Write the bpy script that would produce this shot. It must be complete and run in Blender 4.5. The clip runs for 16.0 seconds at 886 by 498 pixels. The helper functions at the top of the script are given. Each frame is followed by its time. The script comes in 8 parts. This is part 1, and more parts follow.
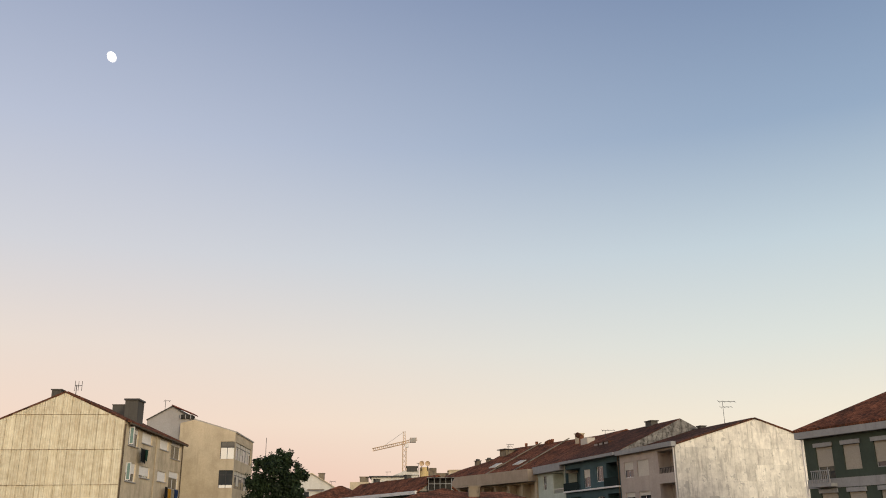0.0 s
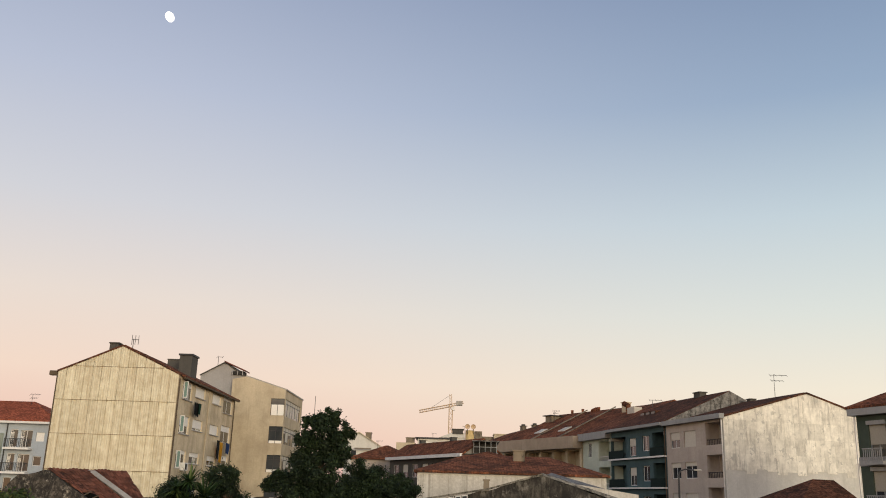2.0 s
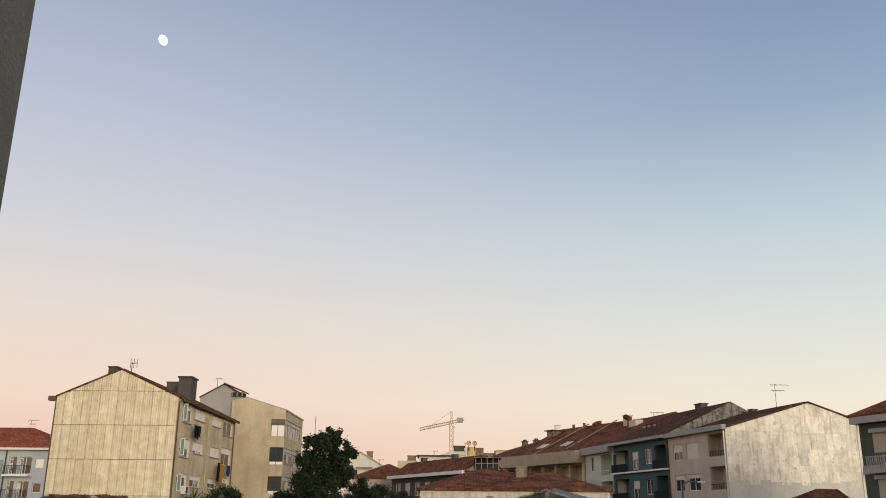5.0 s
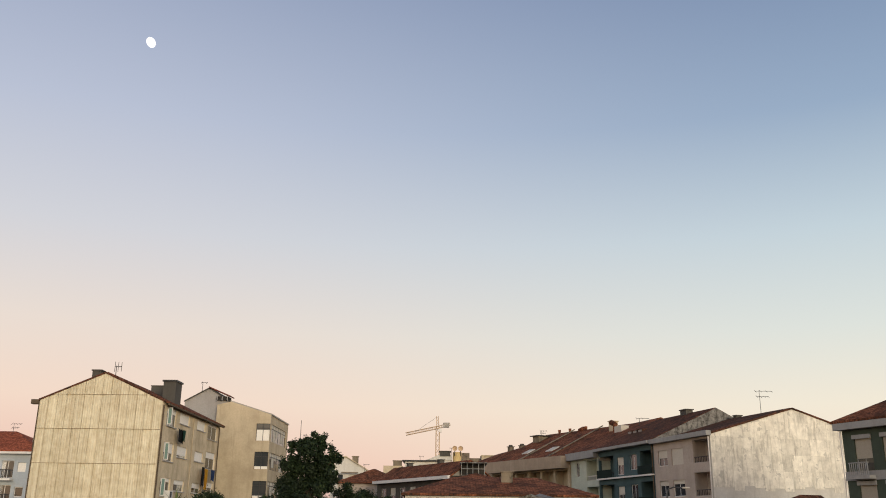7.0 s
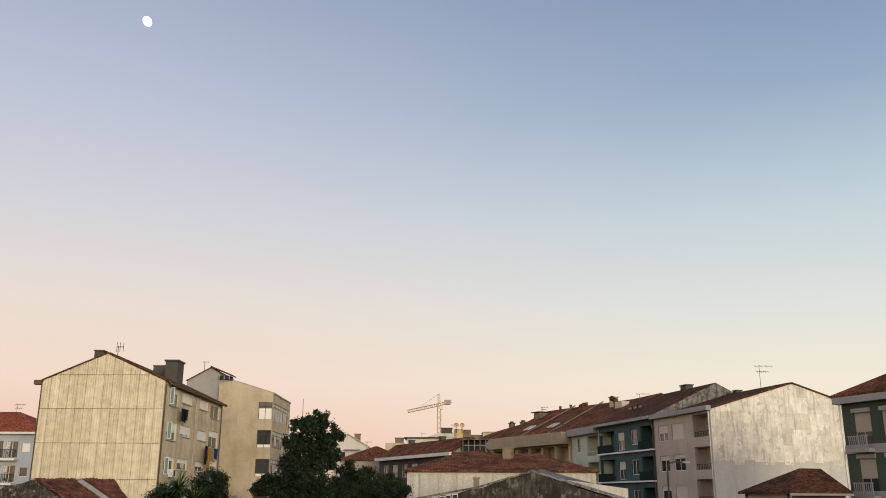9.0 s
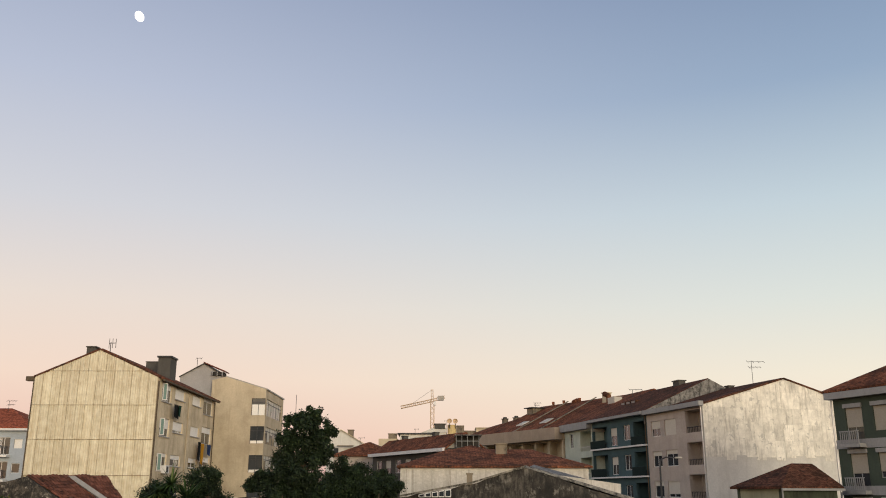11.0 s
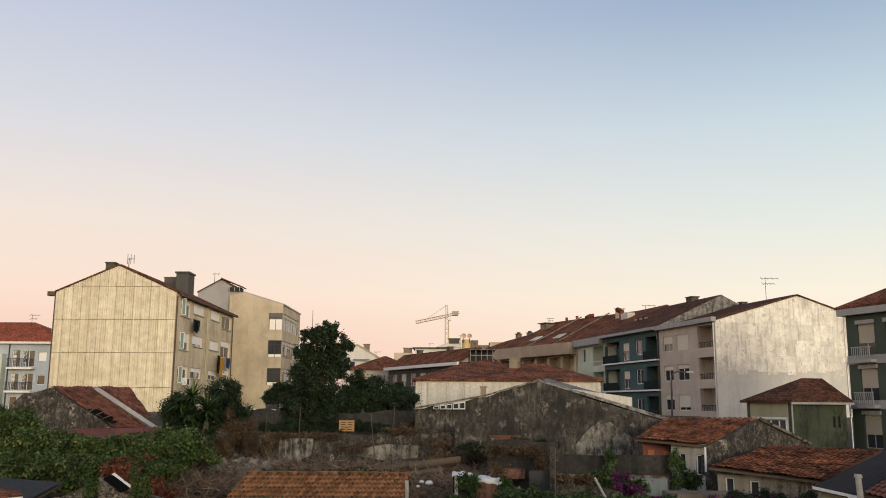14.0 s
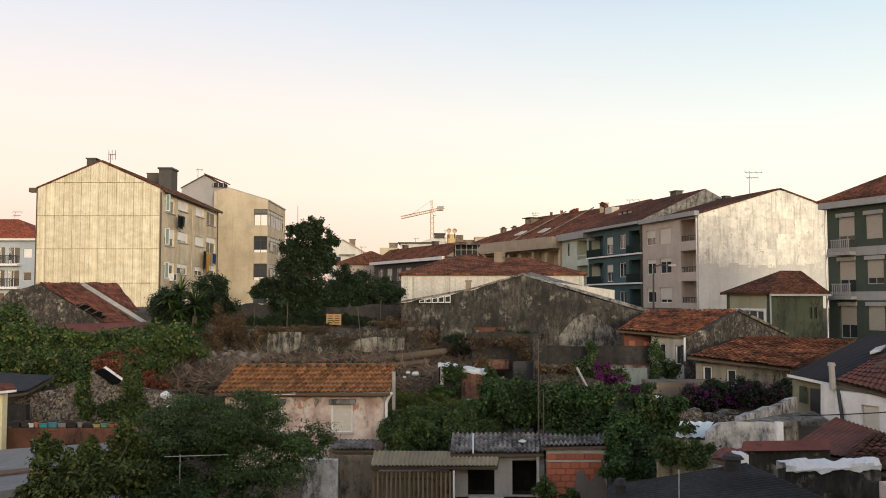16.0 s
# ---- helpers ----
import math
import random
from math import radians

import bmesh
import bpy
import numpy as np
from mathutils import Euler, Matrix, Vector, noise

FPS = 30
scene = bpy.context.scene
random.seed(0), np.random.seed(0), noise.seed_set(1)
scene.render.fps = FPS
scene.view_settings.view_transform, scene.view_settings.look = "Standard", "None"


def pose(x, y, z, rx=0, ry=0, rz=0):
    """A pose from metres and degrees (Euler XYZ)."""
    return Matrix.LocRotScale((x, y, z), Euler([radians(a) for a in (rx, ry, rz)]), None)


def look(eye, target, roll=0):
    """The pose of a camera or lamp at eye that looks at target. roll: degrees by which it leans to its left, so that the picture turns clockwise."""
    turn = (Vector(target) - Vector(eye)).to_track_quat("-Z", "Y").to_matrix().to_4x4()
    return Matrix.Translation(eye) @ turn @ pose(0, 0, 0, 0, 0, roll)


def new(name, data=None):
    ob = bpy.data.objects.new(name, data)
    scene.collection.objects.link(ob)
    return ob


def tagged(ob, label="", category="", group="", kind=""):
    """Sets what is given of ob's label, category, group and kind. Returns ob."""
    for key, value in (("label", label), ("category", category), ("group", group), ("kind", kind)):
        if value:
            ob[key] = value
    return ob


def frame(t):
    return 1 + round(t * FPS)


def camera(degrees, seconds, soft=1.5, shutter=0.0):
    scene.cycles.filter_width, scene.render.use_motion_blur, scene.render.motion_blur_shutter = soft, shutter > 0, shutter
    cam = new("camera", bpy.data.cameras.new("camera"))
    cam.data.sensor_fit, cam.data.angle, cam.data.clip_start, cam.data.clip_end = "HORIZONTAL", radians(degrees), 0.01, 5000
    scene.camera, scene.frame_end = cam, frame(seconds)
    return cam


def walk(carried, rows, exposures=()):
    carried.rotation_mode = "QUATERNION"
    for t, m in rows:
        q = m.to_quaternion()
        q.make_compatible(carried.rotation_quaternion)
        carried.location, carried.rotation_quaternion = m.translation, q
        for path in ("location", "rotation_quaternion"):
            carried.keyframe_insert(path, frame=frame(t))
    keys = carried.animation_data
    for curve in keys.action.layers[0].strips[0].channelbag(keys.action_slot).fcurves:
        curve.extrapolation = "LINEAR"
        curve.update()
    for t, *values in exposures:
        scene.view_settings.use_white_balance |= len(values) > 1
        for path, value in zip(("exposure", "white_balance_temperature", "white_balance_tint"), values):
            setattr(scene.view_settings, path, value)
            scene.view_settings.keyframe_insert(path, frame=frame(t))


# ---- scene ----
# camera: hand-held at an upper balcony, it turns and tilts down
EYE = 7.0
cam = camera(53.7, 16.0, soft=1.0)
# seconds, shift to the side, tilt, lean, turn
PATH = [
    (0.0, 0.0, 108.258, 0.451, -1.711), (0.5, 0.0, 107.299, -0.169, 0.027), (1.0, 0.0, 107.291, -0.969, 1.013),
    (1.5, 0.0, 106.527, -1.361, 0.763), (2.0, 0.0, 105.921, -1.771, 1.049), (2.5, -0.015, 106.108, -1.682, 1.623),
    (3.0, -0.0285, 106.339, -1.309, 1.349), (3.5, -0.0414, 106.395, -0.879, 1.310), (4.0, -0.0528, 106.650, -0.616, 1.266),
    (5.0, -0.056, 107.0, -0.55, 1.2),
    (6.3, -0.015, 107.250, -0.521, 1.021), (6.5, 0.0, 107.327, -0.529, 0.629), (7.0, 0.0, 107.324, -0.655, 0.313),
    (7.5, 0.0, 107.201, -0.573, 0.294), (8.0, 0.0, 106.928, -0.307, 0.557), (8.5, 0.0, 106.476, -0.232, 0.456),
    (9.0, 0.0, 105.881, -0.210, 0.445), (11.5, 0.0, 105.616, -0.083, -0.029), (12.0, 0.0, 105.564, 0.055, 0.231),
    (12.5, 0.0, 104.766, 0.123, 0.354), (13.0, 0.0, 103.484, 0.130, 0.262), (13.5, 0.0, 101.910, 0.153, 0.228),
    (14.0, 0.0, 100.160, -0.331, 0.939), (14.5, 0.0, 97.917, 0.006, 0.266), (15.0, 0.0, 96.031, 0.125, 0.051),
    (15.5, 0.0, 94.573, -0.105, -0.311), (16.0, 0.0, 93.300, 0.0, 0.0),
]
walk(cam, [(t, pose(x, 0, EYE, tilt, lean, turn)) for t, x, tilt, lean, turn in PATH],
     [(0, 0.02), (12.5, 0.03), (13.0, 0.07), (13.5, 0.1), (14.5, 0.21), (15.0, 0.29), (15.5, 0.37), (16.0, 0.41)])

# ---- sky after sunset: pink over the far horizon, the afterglow behind the balcony ----
world = bpy.data.worlds.new("dusk")
scene.world = world
world.use_nodes = True
wn, wl = world.node_tree.nodes, world.node_tree.links
wn.clear()


def lin(r, g, b):
    """Linear colour from 0..255 values."""
    return tuple(((c / 255) / 12.92 if c / 255 < 0.04045 else ((c / 255 + 0.055) / 1.055) ** 2.4) for c in (r, g, b)) + (1,)


def ramp_node(nodes, stops):
    n = nodes.new("ShaderNodeValToRGB")
    e = n.color_ramp.elements
    e[0].position, e[0].color = stops[0]
    e[1].position, e[1].color = stops[-1]
    for p, c in stops[1:-1]:
        e.new(p).color = c
    return n


w_co = wn.new("ShaderNodeTexCoord")
w_sep = wn.new("ShaderNodeSeparateXYZ")
wl.new(w_co.outputs["Generated"], w_sep.inputs[0])
# height above the horizon: sine of the elevation
pink = ramp_node(wn, [(0.0, lin(208, 165, 160)), (0.06, lin(237, 199, 182)), (0.12, lin(242, 217, 199)), (0.20, lin(232, 219, 209)),
                      (0.30, lin(209, 210, 216)), (0.42, lin(184, 192, 211)), (0.56, lin(153, 165, 191)), (1.0, lin(66, 84, 120))])
cream = ramp_node(wn, [(0.0, lin(215, 185, 165)), (0.06, lin(247, 225, 202)), (0.12, lin(241, 232, 213)), (0.20, lin(220, 225, 219)),
                       (0.30, lin(194, 209, 217)), (0.42, lin(149, 170, 195)), (0.56, lin(120, 140, 172)), (1.0, lin(66, 84, 120))])
glow = ramp_node(wn, [(0.0, lin(255, 190, 130)), (0.08, lin(255, 225, 185)), (0.2, lin(250, 234, 210)), (0.45, lin(178, 182, 192)), (1.0, lin(66, 84, 120))])
for r_ in (pink, cream, glow):
    wl.new(w_sep.outputs["Z"], r_.inputs[0])


def map_node(nodes, links, src, a, b):
    n = nodes.new("ShaderNodeMapRange")
    n.interpolation_type = "SMOOTHSTEP"
    n.inputs["From Min"].default_value, n.inputs["From Max"].default_value = a, b
    links.new(src, n.inputs["Value"])
    return n


def mix_node(nodes, links, f, a, b):
    n = nodes.new("ShaderNodeMix")
    n.data_type = "RGBA"
    for s, v in ((n.inputs[0], f), (n.inputs[6], a), (n.inputs[7], b)):
        if isinstance(v, (int, float, tuple)):
            s.default_value = v
        else:
            links.new(v, s)
    return n.outputs[2]


side = map_node(wn, wl, w_sep.outputs["X"], -0.42, 0.5)
behind = map_node(wn, wl, w_sep.outputs["Y"], 0.35, -0.6)
front_sky = mix_node(wn, wl, side.outputs[0], pink.outputs[0], cream.outputs[0])
glow_up = wn.new("ShaderNodeVectorMath")
glow_up.operation = "SCALE"
glow_up.inputs[3].default_value = 1.9
wl.new(glow.outputs[0], glow_up.inputs[0])
w_mix = mix_node(wn, wl, behind.outputs[0], front_sky, glow_up.outputs[0])
w_bg = wn.new("ShaderNodeBackground")
w_bg.inputs["Strength"].default_value = 1.0
w_out = wn.new("ShaderNodeOutputWorld")
wl.new(w_mix, w_bg.inputs["Color"])
wl.new(w_bg.outputs[0], w_out.inputs[0])

# last warm light of the low sun's glow, from behind the balcony
sun_data = bpy.data.lights.new("sunset_glow", "SUN")
sun_data.energy, sun_data.angle, sun_data.color = 1.7, radians(17), (1.0, 0.86, 0.62)
sun = new("sunset_glow", sun_data)
sun.matrix_world = look((25, -60, 17), (0, 0, 9))

# ---- materials ----
MATS = {}


def base_mat(name, rough=0.85, metal=0.0, spec=0.3):
    m = bpy.data.materials.new(name)
    m.use_nodes = True
    b = m.node_tree.nodes["Principled BSDF"]
    b.inputs["Roughness"].default_value, b.inputs["Metallic"].default_value = rough, metal
    b.inputs["Specular IOR Level"].default_value = spec
    return m, m.node_tree.nodes, m.node_tree.links, b


def noise_of(nodes, links, co, scale, detail=5, rough=0.6, stretch=(1, 1, 1)):
    mp = nodes.new("ShaderNodeMapping")
    mp.inputs["Scale"].default_value = stretch
    links.new(co, mp.inputs[0])
    n = nodes.new("ShaderNodeTexNoise")
    n.inputs["Scale"].default_value, n.inputs["Detail"].default_value, n.inputs["Roughness"].default_value = scale, detail, rough
    links.new(mp.outputs[0], n.inputs["Vector"])
    return n.outputs["Fac"]


def surface(name, col, dark, light=None, big=0.35, fine=6.0, stain=0.5, streak=0.0, patch=None, patch_amount=0.0, rough=0.85, metal=0.0, spec=0.3,
            bump=0.15, vary=0.0, island=0.0, mould=0.0, cells=0.0, waves=0.0, drip=0.09, tiles=0.0, runs=1.6, pale=0.0):
    """A weathered surface: large stains, fine grain, rain streaks, flaked patches and black mould. vary: tint by object, island: by loose piece;
    cells: rubble stones per metre; tiles: roof tiles per metre; waves: corrugations per metre across the sheet; runs: how narrow the streaks are."""
    if name in MATS:
        return MATS[name]
    m, N, L, b = base_mat(name, rough, metal, spec)
    co = N.new("ShaderNodeTexCoord").outputs["Object"]
    light = light or tuple(min(1, c * 1.18) for c in col[:3]) + (1,)
    f1 = map_node(N, L, noise_of(N, L, co, big, 6, 0.65), 0.35, 0.72)
    f2 = map_node(N, L, noise_of(N, L, co, fine, 5, 0.7), 0.3, 0.75)
    c = mix_node(N, L, f2.outputs[0], col, light)
    m1 = N.new("ShaderNodeMath")
    m1.operation, m1.inputs[1].default_value = "MULTIPLY", stain
    L.new(f1.outputs[0], m1.inputs[0])
    c = mix_node(N, L, m1.outputs[0], c, dark)
    if streak:
        f3 = map_node(N, L, noise_of(N, L, co, runs, 6, 0.7, (1, 1, drip * 1.6 / runs)), 0.48, 0.72)
        m3 = N.new("ShaderNodeMath")
        m3.operation, m3.inputs[1].default_value = "MULTIPLY", streak
        L.new(f3.outputs[0], m3.inputs[0])
        c = mix_node(N, L, m3.outputs[0], c, dark)
    if pale:
        f7 = map_node(N, L, noise_of(N, L, co, runs * 0.6, 5, 0.6, (1, 1, drip * 1.6 / runs)), 0.5, 0.75)
        m7 = N.new("ShaderNodeMath")
        m7.operation, m7.inputs[1].default_value = "MULTIPLY", pale
        L.new(f7.outputs[0], m7.inputs[0])
        c = mix_node(N, L, m7.outputs[0], c, light)
    if patch:
        f4 = map_node(N, L, noise_of(N, L, co, big * 1.7, 8, 0.62, (1.1, 0.9, 1)), 0.62 - patch_amount * 0.25, 0.66 - patch_amount * 0.25)
        c = mix_node(N, L, f4.outputs[0], c, patch)
    if cells:
        wob = N.new("ShaderNodeVectorMath")
        wob.operation = "ADD"
        nz = N.new("ShaderNodeTexNoise")
        nz.inputs["Scale"].default_value = cells * 0.7
        L.new(co, nz.inputs["Vector"])
        L.new(co, wob.inputs[0])
        L.new(nz.outputs["Color"], wob.inputs[1])
        vo = N.new("ShaderNodeTexVoronoi")
        vo.feature = "F1"
        vo.inputs["Scale"].default_value = cells
        L.new(wob.outputs[0], vo.inputs["Vector"])
        sv = N.new("ShaderNodeSeparateColor")
        L.new(vo.outputs["Color"], sv.inputs[0])
        hs = N.new("ShaderNodeHueSaturation")
        mv0 = map_node(N, L, sv.outputs[0], 0, 1)
        mv0.inputs["To Min"].default_value, mv0.inputs["To Max"].default_value = 0.6, 1.4
        L.new(mv0.outputs[0], hs.inputs["Value"])
        L.new(c, hs.inputs["Color"])
        edge = map_node(N, L, vo.outputs["Distance"], 0.35, 0.75)
        c = mix_node(N, L, edge.outputs[0], hs.outputs[0], dark)
    if tiles:
        tmp = N.new("ShaderNodeMapping")
        tmp.inputs["Scale"].default_value = (1, 1, 1.8)
        L.new(co, tmp.inputs[0])
        tv = N.new("ShaderNodeTexVoronoi")
        tv.inputs["Scale"].default_value, tv.inputs["Randomness"].default_value = tiles, 0.45
        L.new(tmp.outputs[0], tv.inputs["Vector"])
        ts = N.new("ShaderNodeSeparateColor")
        L.new(tv.outputs["Color"], ts.inputs[0])
        th_ = N.new("ShaderNodeHueSaturation")
        tm_ = map_node(N, L, ts.outputs[0], 0, 1)
        tm_.inputs["To Min"].default_value, tm_.inputs["To Max"].default_value = 0.65, 1.35
        L.new(tm_.outputs[0], th_.inputs["Value"])
        L.new(c, th_.inputs["Color"])
        te_ = map_node(N, L, tv.outputs["Distance"], 0.45, 0.8)
        c = mix_node(N, L, te_.outputs[0], th_.outputs[0], dark)
    if mould:
        f5 = map_node(N, L, noise_of(N, L, co, big * 1.3, 12, 0.72, (1, 1, 0.6)), 0.62 - 0.3 * mould, 0.70 - 0.22 * mould)
        f6 = map_node(N, L, noise_of(N, L, co, 5.0, 10, 0.75, (1, 1, 0.35)), 0.36, 0.62)
        mm = N.new("ShaderNodeMath")
        mm.operation = "MULTIPLY"
        L.new(f5.outputs[0], mm.inputs[0])
        L.new(f6.outputs[0], mm.inputs[1])
        c = mix_node(N, L, mm.outputs[0], c, C(0.018, 0.017, 0.015))
    for amount, out in ((vary, ("ShaderNodeObjectInfo", "Random")), (island, ("ShaderNodeNewGeometry", "Random Per Island"))):
        if amount:
            hsv = N.new("ShaderNodeHueSaturation")
            mv = map_node(N, L, N.new(out[0]).outputs[out[1]], 0, 1)
            mv.interpolation_type = "LINEAR"
            mv.inputs["To Min"].default_value, mv.inputs["To Max"].default_value = 1 - amount, 1 + amount
            L.new(mv.outputs[0], hsv.inputs["Value"])
            L.new(c, hsv.inputs["Color"])
            c = hsv.outputs[0]
    L.new(c, b.inputs["Base Color"])
    if bump:
        bp = N.new("ShaderNodeBump")
        bp.inputs["Strength"].default_value, bp.inputs["Distance"].default_value = bump, 0.03
        hgt = noise_of(N, L, co, fine * 2.5, 6, 0.7)
        if waves:
            wv = N.new("ShaderNodeTexWave")
            wv.bands_direction, wv.inputs["Scale"].default_value = "X", waves / 3.183
            L.new(co, wv.inputs["Vector"])
            ad = N.new("ShaderNodeMath")
            ad.operation = "ADD"
            L.new(hgt, ad.inputs[0])
            L.new(wv.outputs["Fac"], ad.inputs[1])
            hgt = ad.outputs[0]
        L.new(hgt, bp.inputs["Height"])
        L.new(bp.outputs[0], b.inputs["Normal"])
    MATS[name] = m
    return m


def C(*v):
    return (*v, 1)


STUCCO_SAND = surface("sand_stucco", C(0.58, 0.485, 0.34), C(0.25, 0.195, 0.125), streak=0.6, stain=0.6, big=0.5)
STUCCO_PALE = surface("pale_stucco", C(0.47, 0.395, 0.28), C(0.25, 0.2, 0.135), streak=0.4, stain=0.6, big=0.3)
SHEET_SAND = surface("sand_cladding", C(0.50, 0.435, 0.29), C(0.29, 0.205, 0.11), light=C(0.70, 0.65, 0.49), streak=0.5, stain=0.3, big=0.4, fine=1.5, rough=0.36, spec=0.5, vary=0.07, waves=5, bump=0.6, drip=0.035, runs=4.5, pale=0.6)
SHEET_WHITE = surface("white_cladding", C(0.68, 0.645, 0.565), C(0.27, 0.255, 0.22), light=C(0.84, 0.80, 0.70), streak=0.8, stain=0.45, big=0.9, fine=3, patch=C(0.46, 0.44, 0.39), patch_amount=0.2, rough=0.4, spec=0.5, vary=0.13, drip=0.22, runs=2.6, pale=0.6)
PLASTER_WHITE = surface("white_plaster", C(0.55, 0.53, 0.485), C(0.36, 0.345, 0.31), streak=0.4, stain=0.5)
PLASTER_ROSE = surface("rose_grey_plaster", C(0.40, 0.345, 0.30), C(0.26, 0.22, 0.19), streak=0.35)
PLASTER_TEAL = surface("teal_plaster", C(0.052, 0.092, 0.10), C(0.03, 0.052, 0.057), streak=0.3)
PLASTER_GREEN = surface("grey_green_plaster", C(0.05, 0.067, 0.05), C(0.027, 0.036, 0.028), streak=0.4)
PLASTER_MINT = surface("mint_plaster", C(0.46, 0.50, 0.42), C(0.30, 0.33, 0.28), streak=0.3)
PLASTER_OLIVE = surface("olive_plaster", C(0.24, 0.23, 0.155), C(0.12, 0.115, 0.08), streak=0.5, stain=0.6)
PLASTER_MOSS = surface("mossy_green_plaster", C(0.058, 0.07, 0.045), C(0.02, 0.024, 0.018), streak=0.8, stain=0.8, mould=0.5)
PLASTER_BLUE = surface("pale_blue_plaster", C(0.38, 0.42, 0.46), C(0.26, 0.29, 0.32), streak=0.3)
PAINT_WHITE = surface("white_paint", C(0.66, 0.65, 0.63), C(0.45, 0.43, 0.40), stain=0.35, streak=0.3)
CONCRETE = surface("concrete", C(0.36, 0.34, 0.31), C(0.18, 0.17, 0.15), streak=0.4)
BALCONY_WALL = surface("balcony_stucco", C(0.30, 0.27, 0.21), C(0.22, 0.20, 0.16), fine=14, bump=0.3)
RUIN = surface("ruined_stucco", C(0.075, 0.066, 0.054), C(0.011, 0.010, 0.009), light=C(0.13, 0.115, 0.095), big=0.8, fine=3.5, stain=1.0, streak=0.9, patch=C(0.17, 0.155, 0.13), patch_amount=0.24, mould=1.0, bump=0.7, drip=0.22)
STONE = surface("rubble_stone", C(0.135, 0.115, 0.092), C(0.04, 0.035, 0.03), big=0.7, fine=5, stain=0.7, patch=C(0.32, 0.285, 0.23), patch_amount=0.16, mould=0.85, cells=4.5, bump=0.9)
SHEET_STAINED = surface("stained_pale_sheet", C(0.46, 0.43, 0.375), C(0.2, 0.17, 0.13), light=C(0.64, 0.61, 0.55), streak=0.8, stain=0.4, drip=0.06, runs=4.0, pale=0.6)
# near-black, for sooty walls and for openings whose shade is in the colour
DARK_WALL = surface("soot_and_shade_wall", C(0.03, 0.027, 0.024), C(0.01, 0.0095, 0.009), light=C(0.065, 0.058, 0.05), big=0.6, fine=4, stain=0.7, streak=0.7, mould=0.6, bump=0.5)
HUT_STONE = surface("grey_fieldstone", C(0.20, 0.17, 0.135), C(0.045, 0.038, 0.03), light=C(0.33, 0.29, 0.24), big=0.8, fine=6, stain=0.5, cells=6.0, bump=0.9)
EARTH = surface("earth", C(0.10, 0.075, 0.05), C(0.035, 0.03, 0.02), big=0.15, fine=2.5, stain=0.8, patch=C(0.055, 0.055, 0.028), patch_amount=0.3, bump=0.9)
ROOF_RED = surface("old_red_tile", C(0.19, 0.068, 0.036), C(0.05, 0.027, 0.018), light=C(0.28, 0.105, 0.055), big=0.7, fine=3.2, stain=0.85, bump=0.4, tiles=5.0, mould=0.35, spec=0.06, rough=0.95)
ROOF_DARK = surface("dark_red_tile", C(0.105, 0.045, 0.028), C(0.032, 0.021, 0.015), light=C(0.15, 0.062, 0.038), big=0.5, fine=3.2, stain=0.8, bump=0.4, tiles=5.0, mould=0.35, spec=0.06, rough=0.95)
TILE_ORANGE = surface("orange_clay_tile", C(0.17, 0.062, 0.036), C(0.03, 0.021, 0.016), light=C(0.42, 0.155, 0.068), big=1.1, fine=5, stain=0.95, bump=0.3, vary=0.3, mould=0.4, spec=0.06, rough=0.95)
TILE_OCHRE = surface("mossy_ochre_tile", C(0.24, 0.1, 0.045), C(0.06, 0.035, 0.022), light=C(0.46, 0.235, 0.1), big=1.3, fine=5, stain=0.9, vary=0.4, bump=0.3, mould=0.5, spec=0.06, rough=0.95)
RUST = surface("rusty_red_sheet", C(0.17, 0.055, 0.04), C(0.06, 0.03, 0.024), stain=0.85, mould=0.4)
METAL_DARK = surface("dark_metal", C(0.03, 0.03, 0.033), C(0.02, 0.02, 0.02), rough=0.5)
ALUMINIUM = surface("aluminium", C(0.55, 0.55, 0.55), C(0.35, 0.35, 0.34), rough=0.4, metal=0.6)
SHUTTER = surface("cream_shutter", C(0.50, 0.465, 0.40), C(0.33, 0.305, 0.26), stain=0.35, fine=10)
SHEET_GREY = surface("grey_fibre_cement", C(0.23, 0.22, 0.205), C(0.03, 0.028, 0.026), big=1.6, fine=5, stain=0.9, streak=0.3, mould=0.5)
SHEET_RIB = surface("mossy_ribbed_fibre_cement", C(0.30, 0.27, 0.225), C(0.02, 0.018, 0.015), light=C(0.42, 0.385, 0.33), big=1.8, fine=7, stain=0.8, rough=1.0, spec=0.05, mould=0.7)
CRANE_PAINT = surface("crane_paint", C(0.50, 0.37, 0.24), C(0.36, 0.26, 0.18))
BARK = surface("bark", C(0.10, 0.075, 0.05), C(0.04, 0.03, 0.02), fine=9, bump=0.8)
BROWN_RENDER = surface("brown_render", C(0.2, 0.165, 0.12), C(0.09, 0.07, 0.05), streak=0.5, stain=0.7, mould=0.4)
TILE_RED = surface("worn_red_tile", C(0.17, 0.068, 0.045), C(0.055, 0.033, 0.025), light=C(0.25, 0.092, 0.055), big=0.8, fine=4, stain=0.8, bump=0.3, vary=0.3, mould=0.3, spec=0.06, rough=0.95)
GREY_RENDER = surface("grey_cement_render", C(0.075, 0.07, 0.062), C(0.04, 0.037, 0.032), streak=0.4, stain=0.5)
TOWER_GREY = surface("lilac_grey_render", C(0.3, 0.29, 0.285), C(0.2, 0.19, 0.185), streak=0.3, stain=0.4)
# darker copy of the white paint, with a shaded facade's dimness in its colour
SHADED_WHITE = surface("shaded_white_paint", C(0.29, 0.29, 0.285), C(0.16, 0.16, 0.155), stain=0.45, streak=0.5)
SHUTTER_WHITE = surface("white_shutter", C(0.74, 0.71, 0.66), C(0.5, 0.47, 0.42), stain=0.3, fine=10)
